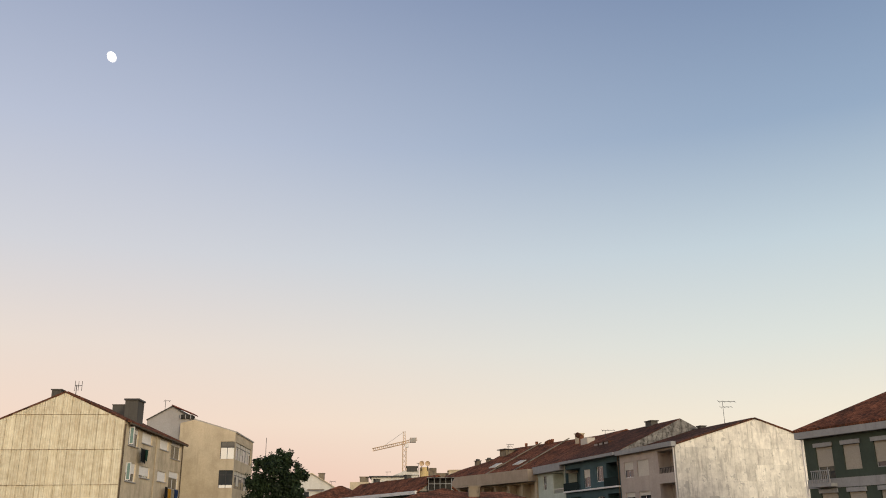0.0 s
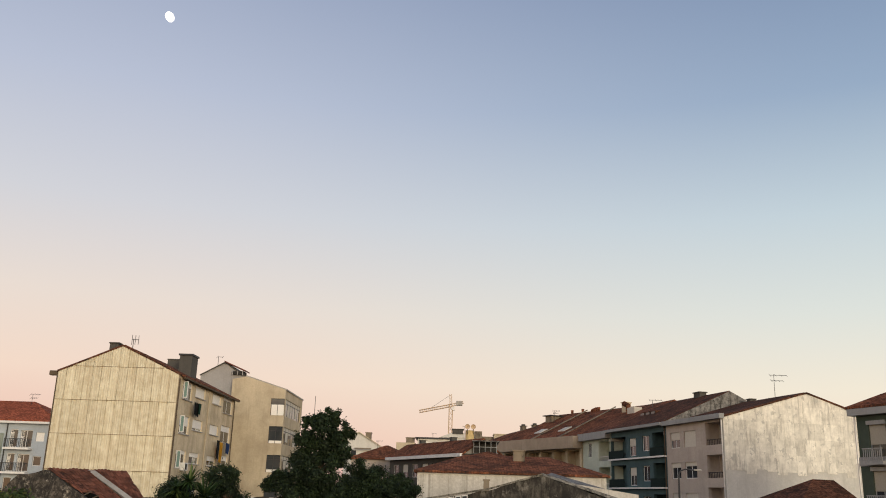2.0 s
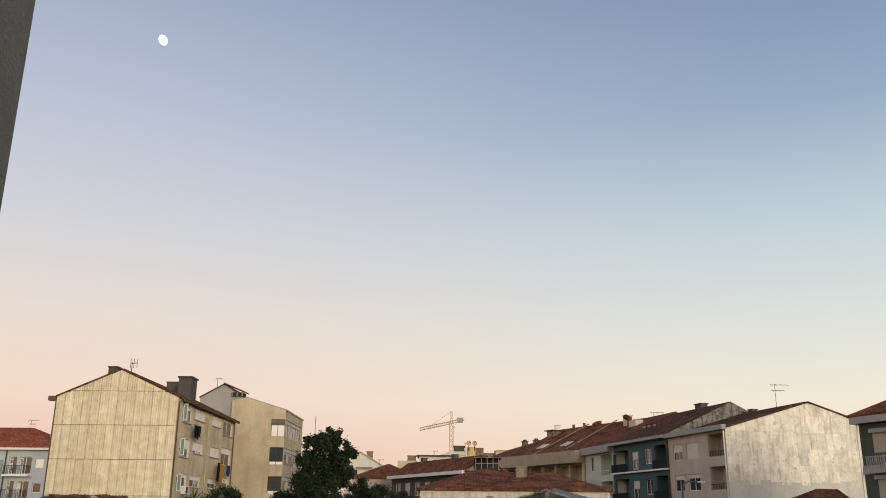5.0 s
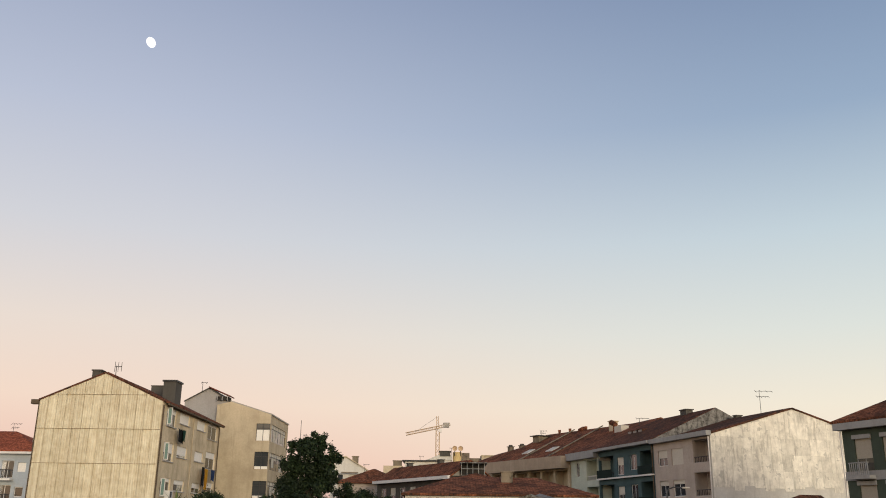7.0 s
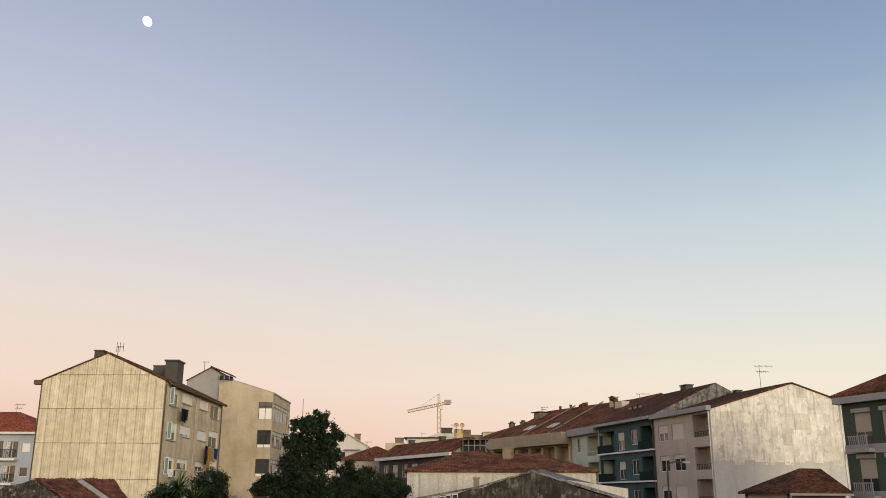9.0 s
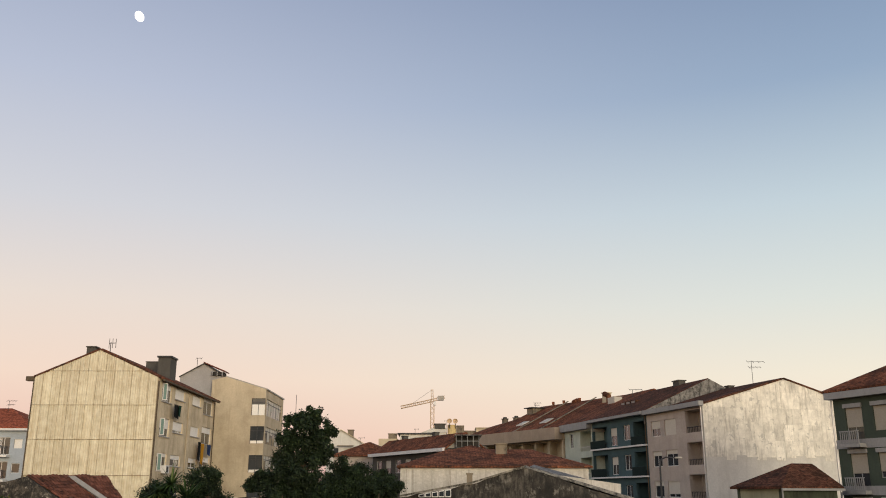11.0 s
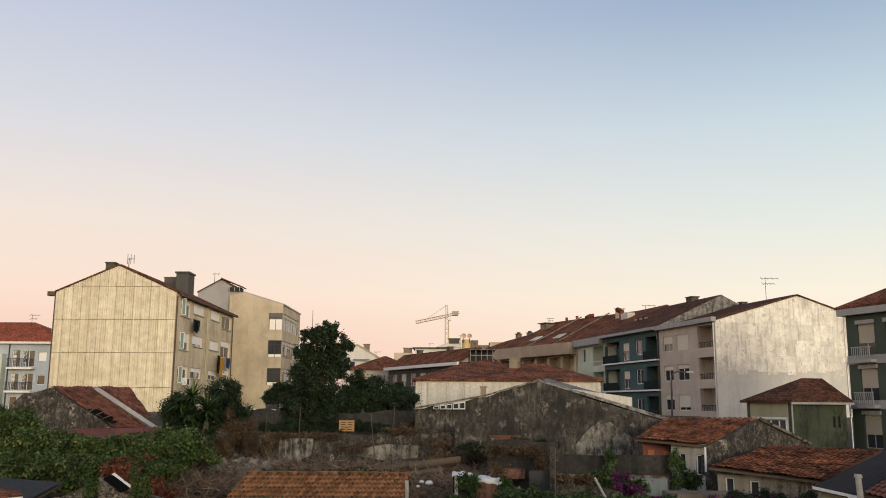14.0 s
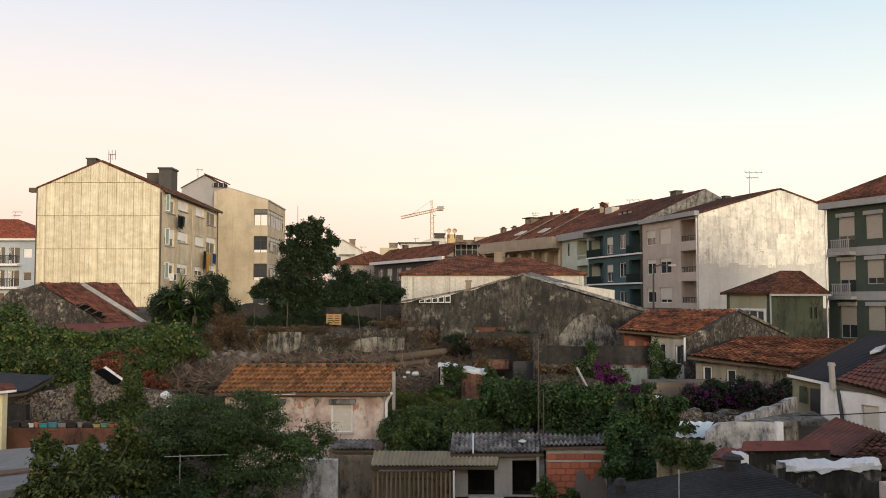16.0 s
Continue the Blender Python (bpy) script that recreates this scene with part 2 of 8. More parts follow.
BRICK = surface("hollow_brick", C(0.30, 0.095, 0.05), C(0.13, 0.05, 0.035), stain=0.7, vary=0.18, island=0.18, fine=9)


def glass_mat():
    m, N, L, b = base_mat("window_glass", 0.06, 0.0, 0.8)
    b.inputs["Base Color"].default_value = C(0.03, 0.035, 0.04)
    return m


GLASS = glass_mat()

# ---- mesh helpers ----
WM = {}


def thing(name, label, category, at=(0, 0, 0), group="", kind=""):
    e = tagged(new(name), label, category, group, kind)
    e.empty_display_size = 0.3
    e.location = at
    WM[e] = Matrix.Translation(at)
    return e


def mesh_of(name, bm, mats, smooth=False):
    me = bpy.data.meshes.new(name)
    bm.to_mesh(me)
    bm.free()
    for mt in (mats if isinstance(mats, (list, tuple)) else [mats]):
        me.materials.append(mt)
    if smooth:
        me.polygons.foreach_set("use_smooth", [True] * len(me.polygons))
    return me


def put(name, me, parent=None, m=Matrix(), label=""):
    """An object on a mesh, at the world pose m, under its thing or part."""
    ob = new(name, me)
    if parent is not None:
        ob.parent = parent
        ob.matrix_parent_inverse = WM[parent].inverted()
    ob.matrix_basis = m
    WM[ob] = m.copy()
    if label:
        ob["label"] = label
    return ob


def part(name, bm, material, parent, label="", m=Matrix(), smooth=False):
    return put(name, mesh_of(name, bm, material, smooth), parent, m, label)


def single(name, bm, material, label, category, group="", kind="", m=Matrix(), smooth=False):
    ob = put(name, mesh_of(name, bm, material, smooth), None, m)
    return tagged(ob, label, category, group, kind)


def box(bm, x0, y0, z0, x1, y1, z1, bevel=0.0):
    v = [bm.verts.new(p) for p in ((x0, y0, z0), (x1, y0, z0), (x1, y1, z0), (x0, y1, z0), (x0, y0, z1), (x1, y0, z1), (x1, y1, z1), (x0, y1, z1))]
    fs = [bm.faces.new([v[i] for i in f]) for f in ((3, 2, 1, 0), (4, 5, 6, 7), (0, 1, 5, 4), (1, 2, 6, 5), (2, 3, 7, 6), (3, 0, 4, 7))]
    if bevel:
        bmesh.ops.bevel(bm, geom=list({e for f in fs for e in f.edges}), offset=bevel, segments=1, affect="EDGES")
    return bm


def boxes(*items, bevel=0.0):
    bm = bmesh.new()
    for it in items:
        box(bm, *it, bevel=bevel)
    return bm


def prism(bm, pts, d):
    """A polygon pts (3D, seen counter-clockwise from outside) pushed back by the vector d."""
    d = Vector(d)
    a = [bm.verts.new(p) for p in pts]
    b = [bm.verts.new(Vector(p) + d) for p in pts]
    bm.faces.new(a)
    bm.faces.new(list(reversed(b)))
    n = len(pts)
    for i in range(n):
        bm.faces.new((a[i], b[i], b[(i + 1) % n], a[(i + 1) % n]))
    return bm


def tube(bm, p0, p1, r0, r1=None, n=8):
    """A tapered round bar from p0 to p1."""
    r1 = r0 if r1 is None else r1
    p0, p1 = Vector(p0), Vector(p1)
    q = (p1 - p0).to_track_quat("Z", "Y").to_matrix()
    rings = []
    for p, r in ((p0, r0), (p1, r1)):
        rings.append([bm.verts.new(p + q @ Vector((r * math.cos(2 * math.pi * i / n), r * math.sin(2 * math.pi * i / n), 0))) for i in range(n)])
    for i in range(n):
        bm.faces.new((rings[0][i], rings[0][(i + 1) % n], rings[1][(i + 1) % n], rings[1][i]))
    bm.faces.new(list(reversed(rings[0])))
    bm.faces.new(rings[1])
    return bm


def frame_at(x, y, z, ux, uy):
    """Local axes of a facade: x to the right along it, y into the house, z up."""
    u = Vector((ux, uy, 0)).normalized()
    i = Vector((0, 0, 1)).cross(u)
    return Matrix(((u.x, i.x, 0, x), (u.y, i.y, 0, y), (0, 0, 1, z), (0, 0, 0, 1)))


def wall_mesh(w, h, th, openings, gable=None):
    """A wall with openings (x, z, width, height) cut through; gable: points along its top from right to left."""
    bm = bmesh.new()
    xs = sorted({0, w, *[o[0] for o in openings], *[o[0] + o[2] for o in openings]})
    zs = sorted({0, h, *[o[1] for o in openings], *[o[1] + o[3] for o in openings]})
    vs = {}

    def v(x, y, z):
        k = (round(x, 4), y, round(z, 4))
        if k not in vs:
            vs[k] = bm.verts.new((x, y, z))
        return vs[k]

    def full(i, j):
        if not (0 <= i < len(xs) - 1 and 0 <= j < len(zs) - 1):
            return False
        cx, cz = (xs[i] + xs[i + 1]) / 2, (zs[j] + zs[j + 1]) / 2
        return not any(o[0] < cx < o[0] + o[2] and o[1] < cz < o[1] + o[3] for o in openings)

    for i in range(len(xs) - 1):
        for j in range(len(zs) - 1):
            if not full(i, j):
                continue
            x0, x1, z0, z1 = xs[i], xs[i + 1], zs[j], zs[j + 1]
            bm.faces.new((v(x0, 0, z0), v(x1, 0, z0), v(x1, 0, z1), v(x0, 0, z1)))
            bm.faces.new((v(x0, th, z1), v(x1, th, z1), v(x1, th, z0), v(x0, th, z0)))
            if not full(i - 1, j):
                bm.faces.new((v(x0, 0, z1), v(x0, th, z1), v(x0, th, z0), v(x0, 0, z0)))
            if not full(i + 1, j):
                bm.faces.new((v(x1, 0, z0), v(x1, th, z0), v(x1, th, z1), v(x1, 0, z1)))
            if not full(i, j - 1):
                bm.faces.new((v(x0, 0, z0), v(x0, th, z0), v(x1, th, z0), v(x1, 0, z0)))
            if not full(i, j + 1) and not (gable and j == len(zs) - 2):
                bm.faces.new((v(x0, 0, z1), v(x1, 0, z1), v(x1, th, z1), v(x0, th, z1)))
    if gable:
        prism(bm, [(0, 0, h), (w, 0, h)] + [(x, 0, z) for x, z in gable], (0, th, 0))
    return bm


FRAME_CACHE = {}


def slatted(x0, x1, z0, z1, y):
    """A roller shutter: one sheet with a ridged profile."""
    n = max(3, int((z1 - z0) / 0.11))
    s = (z1 - z0) / n
    prof = [(y + 0.03, z0)]
    for k in range(n):
        prof += [(y, z0 + k * s + 0.008), (y, z0 + (k + 1) * s - 0.008), (y + 0.005, z0 + (k + 1) * s)]
    prof.append((y + 0.03, z1))
    bm = bmesh.new()
    prism(bm, [(x1, a, b) for a, b in reversed(prof)], (x0 - x1, 0, 0))
    bmesh.ops.recalc_face_normals(bm, faces=bm.faces[:])
    return bm



def window_at(parent, m, x, z, w, h, style="glass", depth=0.12, paint=None, blind=None):
    """A window in its opening: frame with a middle post, panes, and a roller shutter down by some part (style 0..1)."""
    paint, blind = paint or PAINT_WHITE, blind or SHUTTER
    key = (round(w, 2), round(h, 2), paint.name)
    if key not in FRAME_CACHE:
        t = 0.06
        items = [(0, 0, 0, w, 0.06, t), (0, 0, h - t, w, 0.06, h), (0, 0, t, t, 0.06, h - t), (w - t, 0, t, w, 0.06, h - t)]
        if w > 0.9:
            items.append((w / 2 - t / 2, 0.004, t, w / 2 + t / 2, 0.056, h - t))
        FRAME_CACHE[key] = mesh_of("window", boxes(*items), paint)
    mm = m @ Matrix.Translation((x, depth, z))
    ob = put("window", FRAME_CACHE[key], parent, mm)
    key2 = key + ("pane",)
    if key2 not in FRAME_CACHE:
        FRAME_CACHE[key2] = mesh_of("pane", boxes((0.05, 0.02, 0.05, w - 0.05, 0.03, h - 0.05)), GLASS)
    put("pane", FRAME_CACHE[key2], ob, mm)
    # near-black sheet behind the pane stands in for the unlit room
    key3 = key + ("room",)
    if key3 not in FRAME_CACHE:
        FRAME_CACHE[key3] = mesh_of("curtain_or_dark_room", boxes((0.03, 0.10, 0.03, w - 0.03, 0.12, h - 0.03)), METAL_DARK)
    put("curtain_or_dark_room", FRAME_CACHE[key3], ob, mm)
    down = style if isinstance(style, float) else 0.0
    if down:
        key4 = key + (down, blind.name)
        if key4 not in FRAME_CACHE:
            FRAME_CACHE[key4] = mesh_of("shutter", slatted(0.02, w - 0.02, h - h * down, h - 0.01, -0.03), blind)
        put("shutter", FRAME_CACHE[key4], ob, mm)
    return ob


def facade(parent, m, w, h, openings, mat, th=0.3, gable=None, frame=None, name="wall", blind=None):
    """openings: (x, z, width, height, style); style None leaves the hole open."""
    ob = part(name, wall_mesh(w, h, th, openings, gable), mat, parent, m=m)
    for o in openings:
        if o[4] is not None:
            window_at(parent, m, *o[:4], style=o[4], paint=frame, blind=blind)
    return ob


def side_right(m, w):
    return m @ Matrix.Translation((w, 0, 0)) @ Matrix.Rotation(radians(90), 4, "Z")


def side_left(m, d):
    return m @ Matrix.Translation((0, d, 0)) @ Matrix.Rotation(radians(-90), 4, "Z")


def side_back(m, w, d):
    return m @ Matrix.Translation((w, d, 0)) @ Matrix.Rotation(radians(180), 4, "Z")


def block(parent, m, w, d, h, mat, front=(), right=(), left=(), gable=None, mats=None, frame=None, th=0.3, blind=None):
    """Four walls of a house on the local axes m; the side walls butt between front and back."""
    mats = mats or {}
    facade(parent, m, w, h, front, mats.get("front", mat), th, gable, frame, blind=blind)
    facade(parent, side_right(m @ Matrix.Translation((0, th, 0)), w), d - 2 * th, h, [(o[0] - th, *o[1:]) for o in right], mats.get("right", mat), th, None, frame, blind=blind)
    facade(parent, side_left(m @ Matrix.Translation((0, -th, 0)), d), d - 2 * th, h, left, mats.get("left", mat), th, None, frame)
    facade(parent, side_back(m, w, d), w, h, (), mats.get("back", mat), th, [(w - x, z) for x, z in reversed(gable)] if gable else None)


def roof_ridge_y(parent, m, w, d, h, xr, rise, mat, over=0.35, th=0.16, y0=-0.2, label=""):
    """A saddle roof with its ridge running back along local y, at x = xr."""
    bm = bmesh.new()
    sl, sr = rise / xr, rise / (w - xr)
    yb = d + 0.2
    for pts in ([(-over, h - over * sl), (xr, h + rise), (xr, h + rise + th), (-over, h - over * sl + th)],
                [(xr, h + rise), (w + over, h - over * sr), (w + over, h - over * sr + th), (xr, h + rise + th)]):
        prism(bm, [(x, y0, z) for x, z in pts], (0, yb - y0, 0))
    return part("roof", bm, mat, parent, label, m=m)


def roof_ridge_x(parent, m, w, d, h, rise, mat, over=0.35, th=0.16, x0=-0.2, x1=None, yr=None, label="", gable_mat=None):
    """A saddle roof with its ridge along local x."""
    bm = bmesh.new()
    yr = d / 2 if yr is None else yr
    x1 = w + 0.2 if x1 is None else x1
    s0, s1 = rise / yr, rise / (d - yr)
    for pts in ([(-over, h - over * s0), (yr, h + rise), (yr, h + rise + th), (-over, h - over * s0 + th)],
                [(yr, h + rise), (d + over, h - over * s1), (d + over, h - over * s1 + th), (yr, h + rise + th)]):
        prism(bm, [(x1, y, z) for y, z in pts], (x0 - x1, 0, 0))
    for x in (x0 + 0.25, x1 - 0.25):
        part("gable", prism(bmesh.new(), [(x, 0, h - 1.2), (x, d, h - 1.2), (x, d, h - 0.02), (x, yr, h + rise - 0.03), (x, 0, h - 0.02)], (-0.2, 0, 0)), gable_mat or CONCRETE, parent, m=m)
    return part("roof", bm, mat, parent, label, m=m)


def roof_hip(parent, m, w, d, h, rise, mat, over=0.5, th=0.14, label="", inset=None, inset_far=None):
    """A hipped roof."""
    bm = bmesh.new()
    i = inset if inset is not None else min(w, d) / 2
    a = [(-over, -over), (w + over, -over), (w + over, d + over), (-over, d + over)]
    i2 = i if inset_far is None else inset_far
    r = [(i, d / 2), (w - i2, d / 2)] if w >= d or inset_far is not None else [(w / 2, i), (w / 2, d - i)]
    lo = [bm.verts.new((x, y, h)) for x, y in a]
    hi = [bm.verts.new((x, y, h + th)) for x, y in a]
    rt = [bm.verts.new((x, y, h + rise)) for x, y in r]
    bm.faces.new(list(reversed(lo)))
    for k in range(4):
        bm.faces.new((lo[k], lo[(k + 1) % 4], hi[(k + 1) % 4], hi[k]))
    if w >= d or inset_far is not None:
        faces = [(hi[0], hi[1], rt[1], rt[0]), (hi[1], hi[2], rt[1]), (hi[2], hi[3], rt[0], rt[1]), (hi[3], hi[0], rt[0])]
    else:
        faces = [(hi[0], hi[1], rt[0]), (hi[1], hi[2], rt[1], rt[0]), (hi[2], hi[3], rt[1]), (hi[3], hi[0], rt[0], rt[1])]
    for f in faces:
        bm.faces.new(f)
    return part("roof", bm, mat, parent, label, m=m)

# ---- ground ----


def lerp_table(tab, v):
    for (a, za), (b, zb) in zip(tab, tab[1:]):
        if v <= b:
            k = min(1, max(0, (v - a) / (b - a)))
            return za + (zb - za) * k
    return tab[-1][1]


LAND_L = [(-60, 0), (30, 0.2), (33, 0.8), (37.5, 2.9), (46.2, 3.7), (46.8, 5.2), (52, 5.4), (52.6, 6.2), (75, 6.4), (6000, 6.4)]
LAND_R = [(-60, 0), (30, 0.8), (40, 2.6), (57, 4.4), (80, 6.2), (6000, 6.4)]


def land(x, y):
    k = min(1, max(0, (x - 1) / 6))
    k = k * k * (3 - 2 * k)
    z = lerp_table(LAND_L, y) * (1 - k) + lerp_table(LAND_R, y) * k
    return z + 0.25 * noise.noise(Vector((x * 0.35, y * 0.35, 3))) * (1 if y < 60 else 0.2)


def build_ground():
    xs = [-3000, -900, -300, -120] + [-70 + 1.4 * i for i in range(101)] + [120, 300, 900, 3000]
    ys = [-400, -100, -30] + [-10 + 1.0 * i for i in range(42)] + [32 + 0.6 * i for i in range(1, 60)] + [70, 80, 95, 120, 160, 260, 500, 1200, 4500]
    verts = [(x, y, land(x, y)) for y in ys for x in xs]
    n = len(xs)
    faces = [(j * n + i, j * n + i + 1, (j + 1) * n + i + 1, (j + 1) * n + i) for j in range(len(ys) - 1) for i in range(n - 1)]
    me = bpy.data.meshes.new("ground")
    me.from_pydata(verts, [], faces)
    me.materials.append(EARTH)
    tagged(put("ground", me), "dark overgrown earth rising in terraces", "ground", kind="structure")


build_ground()

# ---- the balcony that the camera stands on ----
single("wall_west", boxes((-1.6, -1.2, 5.4, -0.396, 0.6, 9.6)), BALCONY_WALL, "grey-beige stucco side wall of the balcony", "wall", kind="structure")
single("floor", boxes((-1.6, -1.2, 5.2, 3.0, 0.25, 5.396)), CONCRETE, "concrete balcony floor slab", "floor", kind="structure")
# never in view; its length and height are set to shade the yard
single("wall_south", boxes((-16, -1.7, 0, 70, -1.204, 8.9)), BALCONY_WALL, "unseen stucco house wall behind the balcony, drawn out to shade the yard", "wall", kind="structure")

# ---- apartment building with the sand-coloured sheet gable ----


def apartment_sand():
    t = thing("apartment_building", "four-storey apartment building with sand-coloured sheet-clad gable and stained facade", "building", (-28.8, 82, 3))
    m = frame_at(-33.95, 73, 3, 1, 0)
    w, d, h = 10.25, 19.0, 13.3
    right = []
    for k in range(4):
        z = 12.5 - 2.88 * k
        right += [(1.25, z - 1.0, 2.7, 1.5, (0.3, 0.55, 0.2, 0.5)[k]), (4.95, z - 0.47, 3.0, 0.95, (1.0, 0.8, 0.4, 1.0)[k]),
                  (10.5, z - 0.45, 2.9, 0.9, (1.0, 1.0, 0.5, 1.0)[k]), (14.4, z - 0.95, 3.5, 1.65, (0.25, 0.35, 0.3, 0.5)[k])]
    block(t, m, w, d, h, STUCCO_SAND, right=right, gable=[(w, h), (5.2, h + 2.3), (0, h)], frame=PAINT_WHITE, blind=SHUTTER_WHITE)
    roof_ridge_y(t, m, w, d, h, 5.2, 2.3, ROOF_RED, over=0.45, y0=0.35)
    # cladding sheets, storey by storey, cut to the slope of the gable
    cols = 14
    sw = w / cols
    rows = [(2.6, 5.43), (5.43, 8.29), (8.29, 11.06), (11.06, 13.86), (13.86, 15.7)]

    def top(x):
        return h + (2.3 * x / 5.2 if x < 5.2 else 2.3 * (w - x) / (w - 5.2))
    for r, (z0, z1) in enumerate(rows):
        for c in range(cols):
            x0, x1 = c * sw + 0.012, (c + 1) * sw - 0.012
            y = -0.05 - 0.014 * ((c + r) % 2) - 0.012 * r
            lo, hi = z0 - 0.08, z1 - 0.03
            a, b = min(hi, top(x0)), min(hi, top(x1))
            if max(a, b) < lo + 0.06:
                continue
            a, b = max(a, lo + 0.01), max(b, lo + 0.01)
            pts = [(x0, y, lo), (x1, y - 0.01, lo), (x1, y - 0.01, b)]
            if x0 < 5.2 < x1:
                pts.append((5.2, y, min(hi, h + 2.3)))
            pts.append((x0, y, a))
            part("cladding_sheet", prism(bmesh.new(), pts, (0, 0.03, 0)), SHEET_SAND, t, m=m)
    for z, e in ((5.43, 0), (8.29, 0), (11.06, 0), (13.86, 1.3)):
        part("joint_strip", boxes((0.02 + e, -0.135, z - 0.08, w - 0.02 - e, -0.115, z - 0.052)), surface("rusty_joint", C(0.2, 0.135, 0.08), C(0.08, 0.05, 0.03), fine=2, stain=0.8, big=1.5), t, m=m)
    # verge strips along the slopes, side gutter, downpipe
    bm = bmesh.new()
    prism(bm, [(-0.1, -0.16, h - 0.05), (5.2, -0.16, h + 2.25), (5.2, -0.16, h + 2.4), (-0.1, -0.16, h + 0.1)], (0, 0.6, 0))
    prism(bm, [(5.204, -0.16, h + 2.25), (w + 0.1, -0.16, h - 0.05), (w + 0.1, -0.16, h + 0.1), (5.204, -0.16, h + 2.4)], (0, 0.6, 0))
    part("verge", bm, ROOF_DARK, t, m=m)
    part("gutter", boxes((w + 0.30, 0.3, h - 0.28, w + 0.46, d, h - 0.12), bevel=0.02), BARK, t, m=m)
    part("gutter", boxes((-0.85, 0.1, h - 0.3, -0.05, 0.6, h + 0.08), bevel=0.02), BARK, t, m=m)
    part("downpipe", tube(bmesh.new(), (-0.07, -0.02, 0.2), (-0.07, -0.02, h - 0.3), 0.06), BARK, t, m=m)
    part("downpipe", tube(bmesh.new(), (w + 0.09, -0.04, 0.2), (w + 0.09, -0.04, h - 0.3), 0.07), BARK, t, m=m)
    part("chimney", boxes((3.6, 1.0, h + 1.3, 4.35, 1.8, h + 2.65), (3.53, 0.93, h + 2.65, 4.42, 1.87, h + 2.75)), GREY_RENDER, t, m=m)
    ch = part("chimney", boxes((8.0, 6.4, h + 0.3, 9.15, 8.2, h + 2.6)), GREY_RENDER, t, m=m)
    part("cap", boxes((7.9, 6.3, h + 2.6, 9.25, 8.3, h + 2.75)), METAL_DARK, ch, m=m)
    part("chimney", boxes((5.9, 9.4, h + 1.2, 7.9, 11.0, h + 2.6), (5.85, 9.35, h + 2.6, 7.95, 11.05, h + 2.68)), GREY_RENDER, t, m=m)
    ms = side_right(m, w)
    teal_glass = surface("teal_tinted_pane", C(0.16, 0.25, 0.24), C(0.1, 0.17, 0.16), rough=0.2, spec=0.6, bump=0)
    for k in range(3):
        z = 11.5 - 2.88 * k
        sash = part("casement", boxes((1.3, -0.42, z + 0.05, 1.35, -0.05, z + 0.11), (1.3, -0.42, z + 1.39, 1.35, -0.05, z + 1.45), (1.3, -0.42, z + 0.11, 1.35, -0.36, z + 1.39), (1.3, -0.11, z + 0.11, 1.35, -0.05, z + 1.39)), PAINT_WHITE, t, "open white casement", m=ms)
        part("pane", boxes((1.315, -0.355, z + 0.12, 1.335, -0.115, z + 1.38)), teal_glass, sash, m=ms)
    for x, z, sw in ((4.95, 12.03, 3.0), (10.5, 12.05, 2.9), (4.95, 9.15, 3.0), (10.5, 9.17, 2.9), (4.95, 6.27, 3.0), (10.5, 6.29, 2.9), (1.25, 11.5, 2.7), (14.4, 11.55, 3.5), (1.25, 8.62, 2.7), (14.4, 8.67, 3.5)):
        part("sill", boxes((x - 0.1, -0.1, z - 0.08, x + sw + 0.1, -0.003, z - 0.005)), CONCRETE, t, m=ms)
    part("downpipe", tube(bmesh.new(), (9.2, -0.07, 0.2), (9.2, -0.07, h - 0.3), 0.05), STUCCO_PALE, t, m=ms)
    part("downpipe", tube(bmesh.new(), (18.5, -0.07, 0.2), (18.5, -0.07, h - 0.3), 0.06), BARK, t, m=ms)
    unit = part("air_conditioner", boxes((2.6, -0.45, 5.6, 3.5, -0.01, 6.25), bevel=0.03), PAINT_WHITE, t, m=ms)
    part("grille", boxes((2.68, -0.462, 5.68, 3.2, -0.452, 6.17)), METAL_DARK, unit, m=ms)
    return t


apartment_sand()


